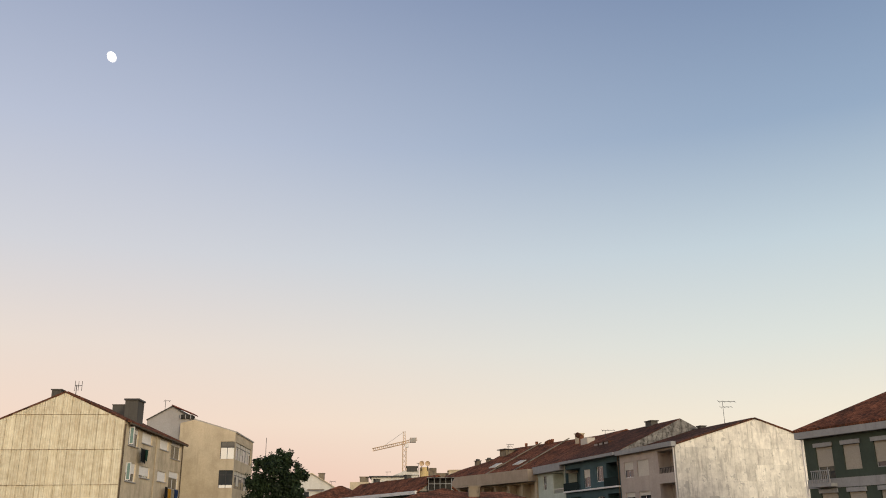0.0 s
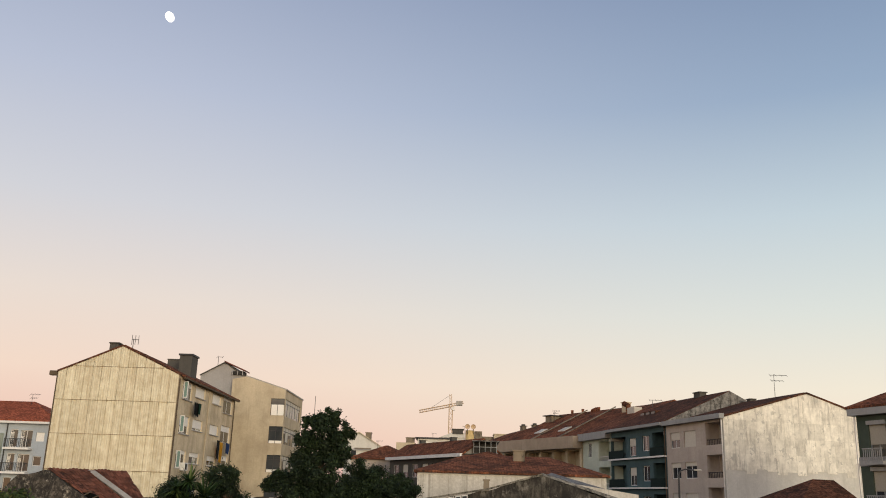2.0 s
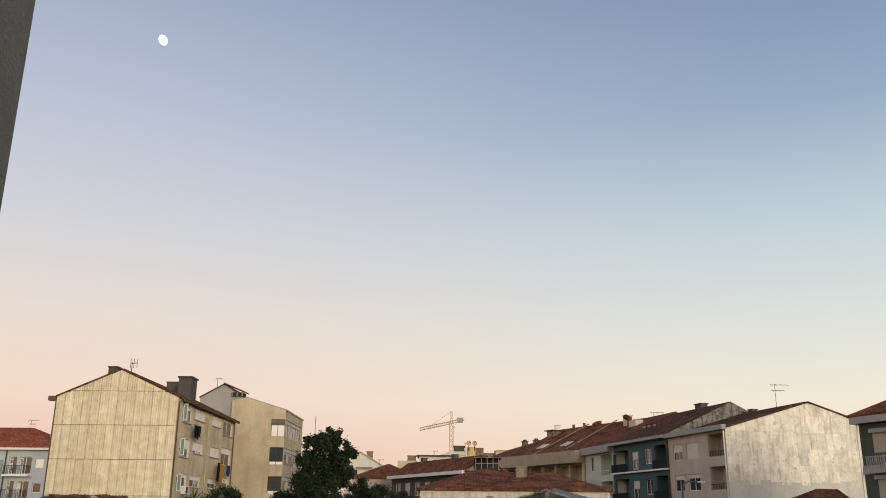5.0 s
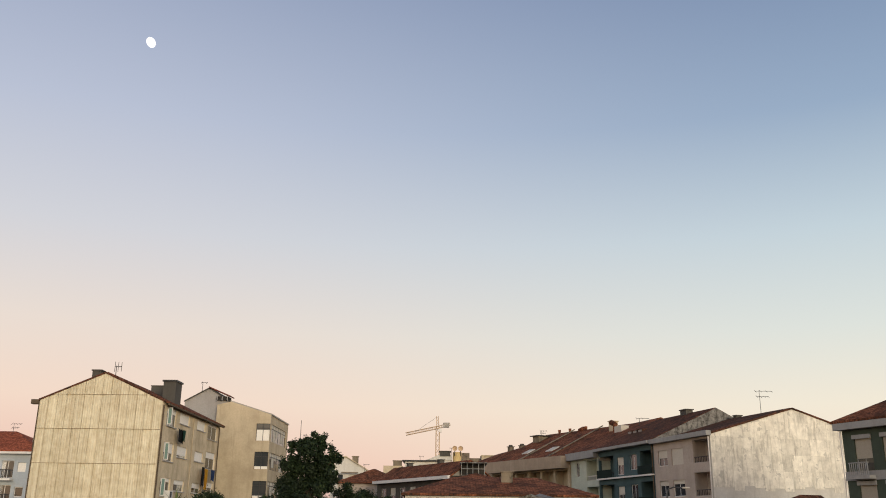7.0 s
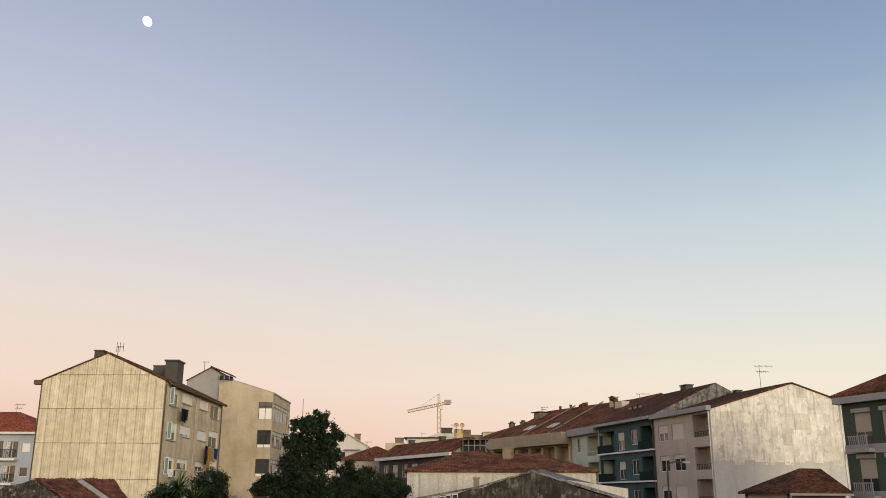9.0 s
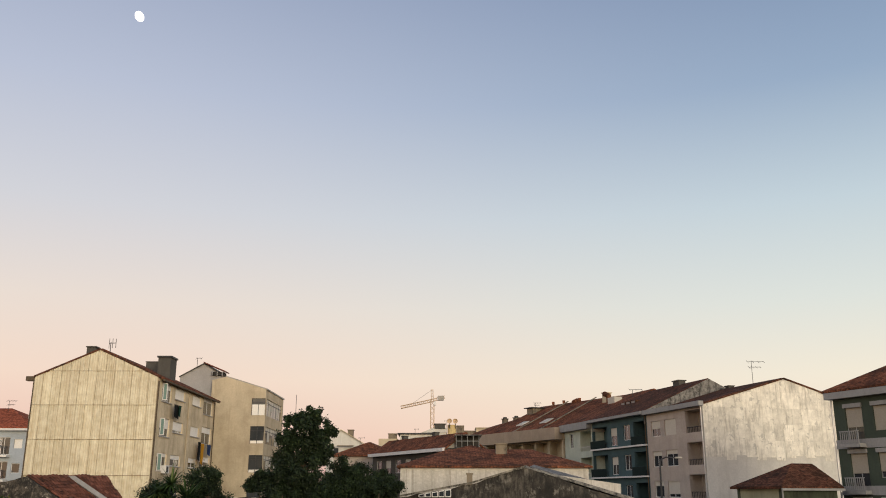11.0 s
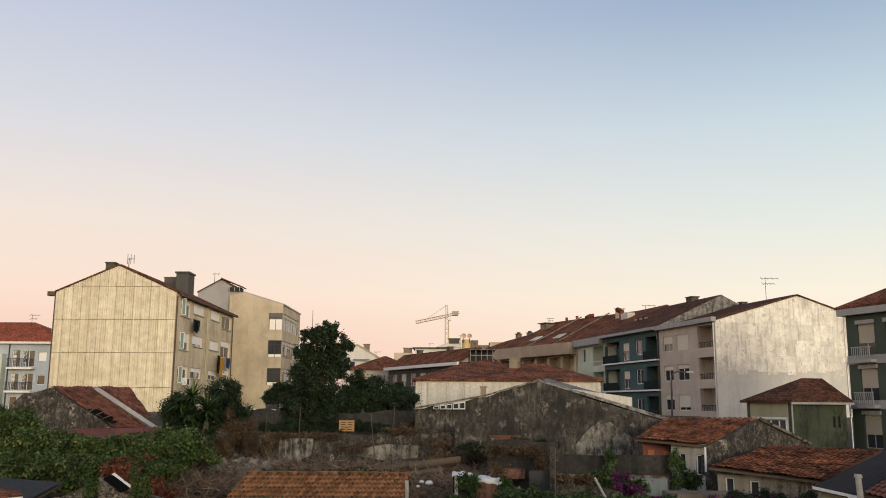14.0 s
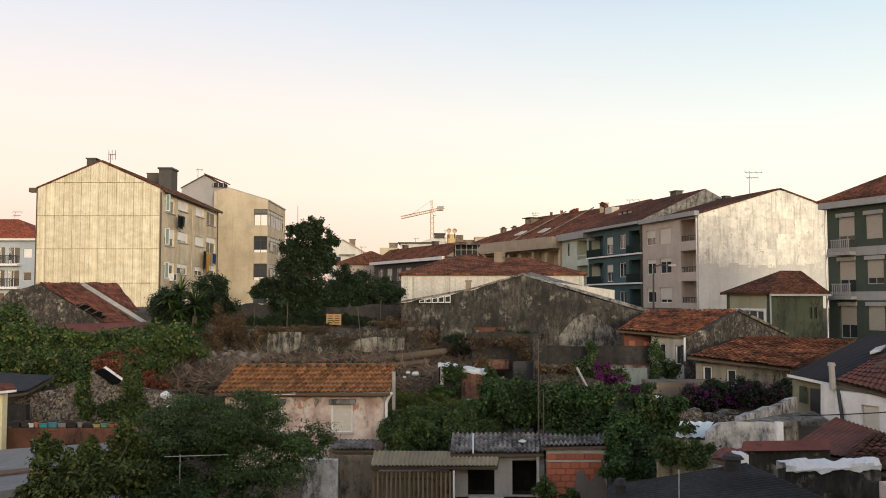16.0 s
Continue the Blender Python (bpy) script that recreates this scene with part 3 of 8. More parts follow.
def apartment_corner():
    t = thing("apartment_building", "pale apartment building with glazed corner balconies beside a chimney", "building", (-21, 100, 3))
    m = frame_at(-25.0, 95, 3, 1, 0)
    w, d, h = 5.9, 10.5, 14.8
    op = [(4.4, z, 1.48, 1.8, None) for z in (12.05, 9.1, 6.1, 3.1)]
    facade(t, m, w, h, op, STUCCO_PALE, 0.3, [(w, h), (1.45, h + 1.35), (0, h + 1.0)])
    facade(t, side_right(m @ Matrix.Translation((0, 0.3, 0)), w), d - 0.6, h, [(0.3, z, 9.0, 1.8, None) for z in (12.05, 9.1, 6.1, 3.1)], STUCCO_PALE)
    facade(t, side_back(m, w, d), w, h, (), STUCCO_PALE)
    part("roof", prism(bmesh.new(), [(1.4, 0.1, h + 1.5), (1.4, 0.1, h + 1.35), (w + 0.1, 0.1, h - 0.05), (w + 0.1, 0.1, h + 0.1)], (0, d, 0)), CONCRETE, t, m=m)
    # glazed balconies: posts, panes and blinds behind
    for z in (12.05, 9.1, 6.1, 3.1):
        bm = bmesh.new()
        for x in (4.4, 5.1, 5.83):
            box(bm, x, 0.1, z, x + 0.06, 0.16, z + 1.8)
        box(bm, 4.4, 0.09, z + 1.3, 5.9, 0.15, z + 1.36)
        part("window_frame", bm, METAL_DARK, t, m=m)
        ms = side_right(m @ Matrix.Translation((0, 0.3, 0)), w)
        bm = bmesh.new()
        for i in range(7):
            box(bm, 0.3 + 1.49 * i, 0.1, z, 0.38 + 1.49 * i, 0.17, z + 1.8)
        box(bm, 0.3, 0.09, z + 1.32, 9.3, 0.16, z + 1.4)
        part("window_frame", bm, METAL_DARK, t, m=ms)
        for i in range(6):
            hgt = (0.55, 1.75, 1.1, 0.4, 1.5, 0.7)[(i + int(z)) % 6]
            part("blind", boxes((0.42 + 1.49 * i, 0.105, z + 1.8 - hgt, 1.75 + 1.49 * i, 0.117, z + 1.79)), SHUTTER, t, m=ms)
            part("pane", boxes((0.4 + 1.49 * i, 0.12, z + 0.02, 1.77 + 1.49 * i, 0.13, z + 1.78)), GLASS, t, m=ms)
        part("pane", boxes((4.44, 0.12, z + 0.02, 5.85, 0.13, z + 1.78)), GLASS, t, m=m)
        part("blind", boxes((4.44, 0.105, z + 0.02, 5.85, 0.117, z + (1.15 if z > 11 else 0.3))), SHUTTER_WHITE, t, m=m)
        part("floor_slab", boxes((0.31, 0.31, z - 0.9, w - 0.31, d - 0.31, z - 0.7)), CONCRETE, t, m=m)
        part("inner_wall", boxes((3.4, 1.9, z - 0.69, w - 0.32, 2.1, z + 1.95)), SHUTTER if z > 11 else STUCCO_PALE, t, m=m)
    # stair tower behind
    t2 = thing("stair_tower", "grey rendered gabled tower rising over the roofs", "building", (-26, 98, 3))
    m2 = frame_at(-28.75, 95.7, 3, 1, 0)
    block(t2, m2, 4.9, 7.0, 16.2, TOWER_GREY, gable=[(4.9, 16.2), (2.6, 17.65), (0, 16.2)])
    roof_ridge_y(t2, m2, 4.9, 7.0, 16.2, 2.6, 1.45, GREY_RENDER, over=0.05, th=0.1)
    # solid dark box paints the shade in the opening under the vent roof
    vent = part("vent", boxes((3.5, -0.35, 16.35, 4.75, 1.2, 16.75)), DARK_WALL, t2, m=m2)
    part("vent_roof", prism(bmesh.new(), [(2.6, -0.5, 17.7), (5.0, -0.5, 16.72), (5.0, -0.5, 16.84), (2.6, -0.5, 17.82)], (0, 2.0, 0)), RUST, vent, m=m2)
    for x in (3.55, 4.1, 4.65):
        part("vent_post", boxes((x, -0.42, 16.3, x + 0.08, -0.352, 16.74)), TOWER_GREY, vent, m=m2)


apartment_corner()

# ---- row of buildings with the white gable ----
ROW = Vector((-0.27, 0.963))


def row_frame(s, z):
    """Facade axes for a house of the row whose far end is s metres behind the white gable's corner."""
    return frame_at(22.5 + ROW.x * s, 77 + ROW.y * s, z, -ROW.x, -ROW.y)


def railing(parent, m, x0, x1, y, z0, z1, n, mat):
    """A balcony rail: handrail and balusters."""
    r = part("rail", boxes((x0, y, z1 - 0.06, x1, y + 0.05, z1)), mat, parent, m=m)
    me = mesh_of("baluster", boxes((-0.02, 0.005, 0, 0.02, 0.04, z1 - 0.062 - z0)), mat)
    for i in range(n):
        put("baluster", me, r, m @ Matrix.Translation((x0 + (i + 0.5) * (x1 - x0) / n, y, z0)))


def recess(parent, m, x, z, w, h, mat, rail_mat, deep=1.4):
    """A balcony behind an opening: back wall with a door, floor and a rail."""
    b = part("balcony", boxes((x - 0.2, deep, z - 0.3, x + w + 0.2, deep + 0.15, z + h + 0.2), (x - 0.2, 0.31, z - 0.5, x + w + 0.2, deep - 0.01, z - 0.31),
                              (x - 0.2, 0.302, z + h + 0.0, x + w + 0.2, deep - 0.004, z + h + 0.2), (x - 0.36, 0.302, z - 0.3, x - 0.204, deep, z + h + 0.2), (x + w + 0.204, 0.302, z - 0.3, x + w + 0.28, deep, z + h + 0.2)), mat, parent, m=m)
    part("door", boxes((x + w * 0.55, deep - 0.06, z - 0.28, x + w * 0.95, deep - 0.01, z + h * 0.85)), METAL_DARK, b, m=m)
    railing(b, m, x, x + w, 0.1, z, z + 0.5, int(w / 0.26), rail_mat)


def apartment_white():
    t = thing("apartment_building", "apartment building with a weathered white sheet-clad gable and grey-rose facade", "building", (28, 84, 3))
    m = frame_at(22.5, 77, 3, 0.963, 0.27)
    w, d, h = 17.0, 10.0, 11.5
    rise = 2.5
    facade(t, m, w, h, (), PLASTER_WHITE, 0.3, [(w, h), (8.5, h + rise), (0, h)])
    facade(t, side_right(m @ Matrix.Translation((0, 0.3, 0)), w), d - 0.6, h, (), PLASTER_WHITE)
    ml = row_frame(d, 3)
    op = []
    for z in (9.25, 6.45, 3.7, 0.9):
        op += [(0.8, z, 1.75, 1.45, 0.5 if z > 9 else 0.3), (3.3, z, 2.1, 1.45, 1.0 if z > 9 else (0.25 if z > 6 else 0.8)), (7.1, z + 0.0, 2.6, 1.95, None)]
    facade(t, ml, d - 0.3, h, op, PLASTER_ROSE)
    for z in (9.25, 6.45, 3.7, 0.9):
        recess(t, ml, 7.1, z, 2.6, 1.95, PLASTER_ROSE, METAL_DARK)
    # eaves board, roof, sheets on the gable
    part("eave_board", boxes((0, -0.5, h - 0.1, d + 0.25, -0.02, h + 0.32)), SHADED_WHITE, t, m=ml)
    roof_ridge_y(t, m, w, d, h + 0.0, 8.5, rise, ROOF_DARK, over=0.4, y0=0.32)
    cols, rows = 17, 6
    rng = random.Random(5)

    def top(x):
        return h + rise * (x / 8.5 if x < 8.5 else (w - x) / (w - 8.5))
    sw, sh = w / cols, 1.42
    for c in range(cols):
        foot = 7.1
        for r in range(rows):
            x0, x1 = c * sw + 0.006, (c + 1) * sw - 0.006
            z0, z1 = foot + r * sh, foot + (r + 1) * sh - 0.01
            if r == 0:
                z0 += rng.choice((-0.25, 0, 0, 0.15)) + (1.0 if 12 < c < 15 else 0)
            if z0 > max(top(x0), top(x1)) - 0.25:
                continue
            y = -0.03 - 0.006 * ((c + 2 * r) % 3)
            a, b = min(z1, top(x0)), min(z1, top(x1))
            if max(a, b) < z1 or r == rows - 1:
                a, b = top(x0), top(x1)
            if min(a, b) > z0 + 0.05:
                part("cladding_sheet", prism(bmesh.new(), [(x0, y, z0), (x1, y, z0), (x1, y, b), (x0, y, a)], (0, 0.02, 0)), SHEET_WHITE, t, m=m)
    bm = bmesh.new()
    prism(bm, [(-0.1, -0.12, h - 0.02), (8.5, -0.12, h + rise), (8.5, -0.12, h + rise + 0.14), (-0.1, -0.12, h + 0.14)], (0, 0.43, 0))
    prism(bm, [(8.504, -0.12, h + rise), (w + 0.1, -0.12, h - 0.02), (w + 0.1, -0.12, h + 0.14), (8.504, -0.12, h + rise + 0.14)], (0, 0.43, 0))
    part("verge", bm, ROOF_DARK, t, m=m)
    part("downpipe", tube(bmesh.new(), (d - 0.15, -0.08, 0), (d - 0.15, -0.08, h - 0.1), 0.06), ALUMINIUM, t, m=ml)


apartment_white()


def apartment_teal():
    t = thing("apartment_building", "teal apartment building with white balcony slabs and dark roof", "building", (22, 93, 3))
    w, d, h = 12.4, 14.4, 11.5
    m = row_frame(22.45, 3)
    op = []
    for z in (8.75, 5.8, 2.85):
        op += [(0.15, z, 3.5, 2.2, None), (4.5, z + 0.1, 1.5, 1.8, 0.45), (7.4, z + 0.5, 1.5, 1.5, 0.0), (9.6, z, 2.65, 2.2, None)]
    facade(t, m, w, h, [(o[0], o[1], o[2], o[3], o[4] if o[4] is None else float(o[4])) for o in op], PLASTER_TEAL)
    for z in (8.75, 5.8, 2.85):
        recess(t, m, 0.15, z, 3.5, 2.2, PLASTER_TEAL, METAL_DARK)
        recess(t, m, 9.6, z, 2.65, 2.2, PLASTER_TEAL, METAL_DARK)
        part("slab", boxes((0.02, -0.35, z - 0.24, w - 0.02, -0.004, z - 0.09)), PAINT_WHITE, t, m=m)
        for x0, x1 in ((0.05, 3.7), (9.5, w - 0.05)):
            part("balcony_panel", boxes((x0, -0.30, z - 0.088, x1, -0.27, z + 0.75)), surface("smoked_panel", C(0.016, 0.026, 0.024), C(0.009, 0.015, 0.014), rough=0.9, spec=0.08), t, m=m)
    part("eave_board", boxes((0, -0.7, h, w, -0.02, h + 0.28)), SHADED_WHITE, t, m=m)
    roof_ridge_x(t, m, w, d, h + 0.32, 3.3, ROOF_DARK, over=0.6, x0=0.0, x1=w - 0.05)
    mr = side_right(m, w)
    # gable of streaked sheets over the lower roof next door
    bm = bmesh.new()
    n = 26
    for i in range(n):
        y0, y1 = i * d / n + 0.01, (i + 1) * d / n - 0.01
        z0, z1 = (h + 0.3 + 3.3 * (1 - abs(y - d / 2) / (d / 2)) for y in (y0, y1))
        prism(bm, [(y0, -0.03 - 0.03 * (i % 2), 9.0), (y1, -0.03 - 0.03 * (i % 2), 9.0), (y1, -0.03 - 0.03 * (i % 2), z1 + 0.12), (y0, -0.03 - 0.03 * (i % 2), z0 + 0.12)], (0, 0.06, 0))
    part("gable_cladding", bm, SHEET_GREY, t, m=mr)
    part("chimney", boxes((6.2, 6.8, h + 3.0, 7.4, 7.6, h + 4.1), (6.1, 6.7, h + 4.1, 7.5, 7.7, h + 4.2)), GREY_RENDER, t, m=m)
    part("chimney", boxes((13.3, 8.5, h + 1.2, 13.9, 9.1, h + 2.85), (13.22, 8.42, h + 2.85, 13.98, 9.18, h + 2.93)), GREY_RENDER, t, m=m)
    # roof lights low on the slope
    for x in (0.6, 1.8, 3.0):
        dm = part("dormer", boxes((x, 3.4, h + 1.5, x + 1.0, 5.2, h + 2.35)), ROOF_DARK, t, m=m)
        part("pane", boxes((x + 0.08, 3.36, h + 1.72, x + 0.92, 3.395, h + 2.25)), GLASS, dm, m=m)
    part("downpipe", tube(bmesh.new(), (w - 0.12, -0.1, 0), (w - 0.12, -0.1, h), 0.06), BARK, t, m=m)


apartment_teal()


def apartment_mint():
    t = thing("apartment_building", "pale mint apartment building with corner balconies under a red roof", "building", (17, 103, 3))
    w, d, h = 7.4, 16.0, 11.6
    m = row_frame(30, 3)
    op = []
    for z in (8.6, 5.7, 2.8):
        op += [(1.4, z + 0.5, 1.0, 1.6, 0.0), (4.3, z, 3.0, 2.2, None)]
    facade(t, m, w, h, op, PLASTER_MINT)
    for z in (8.6, 5.7, 2.8):
        recess(t, m, 4.3, z, 3.0, 2.2, PLASTER_MINT, ALUMINIUM)
    facade(t, side_left(m, d), d - 0.3, h, (), PLASTER_MINT)
    part("eave_board", boxes((-0.3, -0.6, h - 0.62, w, -0.02, h + 0.18)), SHADED_WHITE, t, m=m)
    roof_ridge_x(t, m, w, d, h + 0.2, 3.7, ROOF_RED, over=0.5, x0=-0.3, x1=w + 0.1)
    part("chimney", tube(tube(bmesh.new(), (0.6, 5.6, h + 2.0), (0.6, 5.6, h + 3.9), 0.3, 0.26), (0.75, 5.6, h + 3.8), (-0.35, 5.6, h + 4.15), 0.3, 0.34), ROOF_RED, t, m=m)
    part("chimney", boxes((1.2, 5.2, h + 2.3, 3.0, 6.2, h + 3.5)), SHUTTER, t, m=m)


apartment_mint()


def apartment_beige():
    t = thing("apartment_building", "long beige apartment building with concrete parapet and red roofs", "building", (12, 113, 3))
    m = frame_at(4.8, 123, 3, 9.4, -17)
    w, d, h = 19.4, 18.0, 11.5
    op = [(2.4 + 2.85 * i, 7.7, 2.4, 2.3, None) for i in range(6)] + [(1.2 + 3.0 * i, 5.4, 2.2, 1.7, 0.3) for i in range(6)]
    facade(t, m, w, h, op, STUCCO_PALE)
    for i in range(6):
        recess(t, m, 2.4 + 2.85 * i, 7.7, 2.4, 2.3, STUCCO_PALE, METAL_DARK, deep=1.2)
    facade(t, side_left(m, d), d - 0.3, h, (), STUCCO_PALE)
    part("parapet", boxes((2.0, -1.2, h - 1.3, w, -0.02, h + 0.1)), surface("weathered_beige", C(0.33, 0.265, 0.20), C(0.19, 0.15, 0.11), streak=0.4, stain=0.5), t, m=m)
    roof_ridge_x(t, m, w, d, h + 0.0, 4.2, ROOF_RED, over=0.2, x0=2.2, x1=w + 4)
    # raised verges dividing the roof, dormer, chimneys and roof lights
    s = 4.2 / 9.0
    for x in (8.6, 14.6):
        part("verge", prism(bmesh.new(), [(x, -0.1, h + 0.1), (x + 0.22, -0.1, h + 0.1), (x + 0.22, 9.0, h + 4.2 + 0.3), (x, 9.0, h + 4.2 + 0.3)], (0, 0, 0.12)), BROWN_RENDER, t, m=m)
    part("chimney", boxes((18.4, 7.0, h + 2.5, 19.2, 7.8, h + 4.6), (18.3, 6.9, h + 4.6, 19.3, 7.9, h + 4.7)), STUCCO_PALE, t, m=m)
    for x in (5.6, 8.0, 11.5):
        part("ridge_vent", tube(bmesh.new(), (x, 8.8, h + 4.2), (x, 8.8, h + 4.75), 0.16, 0.2, 8), ROOF_RED, t, m=m)
    part("ridge_vent", tube(bmesh.new(), (10.0, 8.9, h + 4.3), (10.9, 8.9, h + 4.45), 0.32, 0.36, 10), ROOF_RED, t, m=m)
    dm = part("dormer", boxes((2.9, 6.2, h + 2.3, 4.3, 8.8, h + 3.9)), BROWN_RENDER, t, m=m)
    part("dormer_roof", boxes((2.6, 5.9, h + 3.904, 4.6, 9.1, h + 4.02)), METAL_DARK, dm, m=m)
    for x in (6.4, 11.8):
        part("roof_light", prism(bmesh.new(), [(x, 2.0, h + 2.0 * s + 0.2), (x + 1.4, 2.0, h + 2.0 * s + 0.2), (x + 1.4, 3.2, h + 3.2 * s + 0.2), (x, 3.2, h + 3.2 * s + 0.2)], (0, 0, 0.1)), SHEET_STAINED, t, m=m)
    # lower wing at the far end with its own tile roof and chimneys
    wing = part("wing", boxes((-6.0, 1.0, 0, 1.9, 10, h + 0.1)), STUCCO_PALE, t, m=m)
    part("wing_roof", prism(bmesh.new(), [(-6.4, 0.6, h + 0.1), (1.98, 0.6, h + 0.1), (1.98, 6.0, h + 2.75), (-6.4, 6.0, h + 2.0)], (0, 0, -0.12)), ROOF_RED, wing, m=m)
    for x, y in ((-2.0, 5.2), (0.6, 5.4)):
        c = part("chimney", boxes((x, y, h + 1.0, x + 0.7, y + 0.6, h + 2.75)), BROWN_RENDER, t, m=m)
        part("cowl", boxes((x - 0.1, y - 0.1, h + 2.754, x + 0.8, y + 0.7, h + 2.84), (x + 0.15, y + 0.1, h + 2.842, x + 0.55, y + 0.5, h + 3.05)), GREY_RENDER, c, m=m)


apartment_beige()


def apartment_green():
    t = thing("apartment_building", "grey-green apartment building with white floor bands and roller shutters", "building", (31, 58, 4))
    m = frame_at(25.1, 57, 4, 0.4, -0.917)
    w, d, h = 14.0, 11.0, 8.85
    op = []
    for k, z in enumerate((6.75, 3.95, 1.1)):
        op += [(0.85, z - 0.55, 1.3, 2.1, 0.6), (2.95, z, 1.25, 1.5, (1.0, 0.75, 1.0)[k]), (5.2, z, 1.2, 1.5, 0.8), (7.0, z, 0.8, 1.5, 0.5), (8.6, z, 1.1, 1.5, 1.0), (10.6, z, 1.1, 1.5, 0.7)]
    # shutters use a cream darkened for the shade on this facade
    block(t, m, w, d, h, PLASTER_GREEN, front=op, frame=SHADED_WHITE, blind=surface("shaded_cream_shutter", C(0.33, 0.30, 0.245), C(0.22, 0.2, 0.165), stain=0.35, fine=10))
    for z in (6.3, 3.5):
        part("band", boxes((-0.03, -0.06, z - 0.55, w, -0.003, z + 0.0)), SHADED_WHITE, t, m=m)
        b = part("balcony", boxes((0.75, -0.6, z - 0.5, 2.25, -0.064, z - 0.28)), SHADED_WHITE, t, m=m)
        railing(b, m, 0.75, 2.25, -0.6, z - 0.275, z + 0.5, 10, SHADED_WHITE)
    for z in (6.75, 3.95, 1.1):
        for x in (0.78, 2.88, 5.1):
            part("shutter_box", boxes((x, -0.1, z + 1.5, x + 1.42, -0.003, z + 1.75)), SHADED_WHITE, t, m=m)
    part("eave_board", boxes((-0.3, -0.45, h + 0.0, w + 0.7, d + 0.7, h + 0.42)), SHADED_WHITE, t, m=m)
    roof_hip(t, m, w, d, h + 0.43, 3.3, ROOF_RED, over=0.45)
    part("downpipe", tube(bmesh.new(), (-0.08, -0.08, 0), (-0.08, -0.08, h), 0.06), ALUMINIUM, t, m=m)
    part("chimney", boxes((5.5, 5, h + 2.6, 6.5, 5.8, h + 4.4)), SHADED_WHITE, t, m=m)


apartment_green()


def house_green():
    t = thing("house", "small green house with mossy walls and a dark hipped tile roof", "house", (22, 57, 3.5))
    m = frame_at(20.15, 54.0, 3.6, 0.94, 0.35)
    w, d, h = 4.15, 4.1, 3.71
    block(t, m, w, d, h, PLASTER_MOSS, front=[(3.05, 2.2, 0.22, 0.7, 0.0), (3.42, 2.2, 0.22, 0.7, 0.0)], frame=METAL_DARK, left=[(0.25, 1.5, 3.0, 1.2, None)], mats={"left": surface("pale_olive_plaster", C(0.3, 0.29, 0.19), C(0.16, 0.155, 0.1), streak=0.4)})
    ml = side_left(m @ Matrix.Translation((0, -0.3, 0)), d)
    for i in range(4):
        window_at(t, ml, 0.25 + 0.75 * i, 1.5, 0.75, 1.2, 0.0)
    part("window_surround", boxes((0.06, -0.05, 2.7, 3.44, -0.003, 2.83), (0.06, -0.05, 1.4, 0.24, -0.003, 2.7), (3.26, -0.05, 1.4, 3.44, -0.003, 2.7)), PAINT_WHITE, t, m=ml)
    part("gutter", boxes((-0.3, -0.4, h - 0.1, w + 0.3, -0.3, h + 0.03)), SHADED_WHITE, t, m=m)
    part("downpipe", tube(bmesh.new(), (-0.06, -0.1, 0), (-0.06, -0.1, h - 0.1), 0.05), SHADED_WHITE, t, m=m)
    roof_hip(t, m, w, d, h, 1.57, ROOF_DARK, over=0.3, inset=2.7, inset_far=-0.2)


house_green()


def warehouse():
    t = thing("warehouse", "low warehouse clad in white corrugated sheets with a red tile roof", "warehouse", (3.4, 66, 4))
    m = frame_at(-2.85, 60, 3.5, 1, 0)
    w, d, h = 12.5, 12.0, 5.15
    block(t, m, w, d, h, PLASTER_WHITE)
    bm = bmesh.new()
    n = 80
    for i in range(n):
        box(bm, i * w / n, -0.05 - 0.012 * (i % 2), 0.2, (i + 1) * w / n, -0.01, h - 0.1)
    part("cladding", bm, SHEET_STAINED, t, m=m)
    roof_hip(t, m, w, d, h, 1.5, ROOF_RED, over=0.25, inset=3.2)
    part("chimney", boxes((6.6, 4.0, h + 0.6, 7.4, 4.7, h + 1.75), (6.53, 3.93, h + 1.75, 7.47, 4.77, h + 1.83)), BROWN_RENDER, t, m=m)


warehouse()


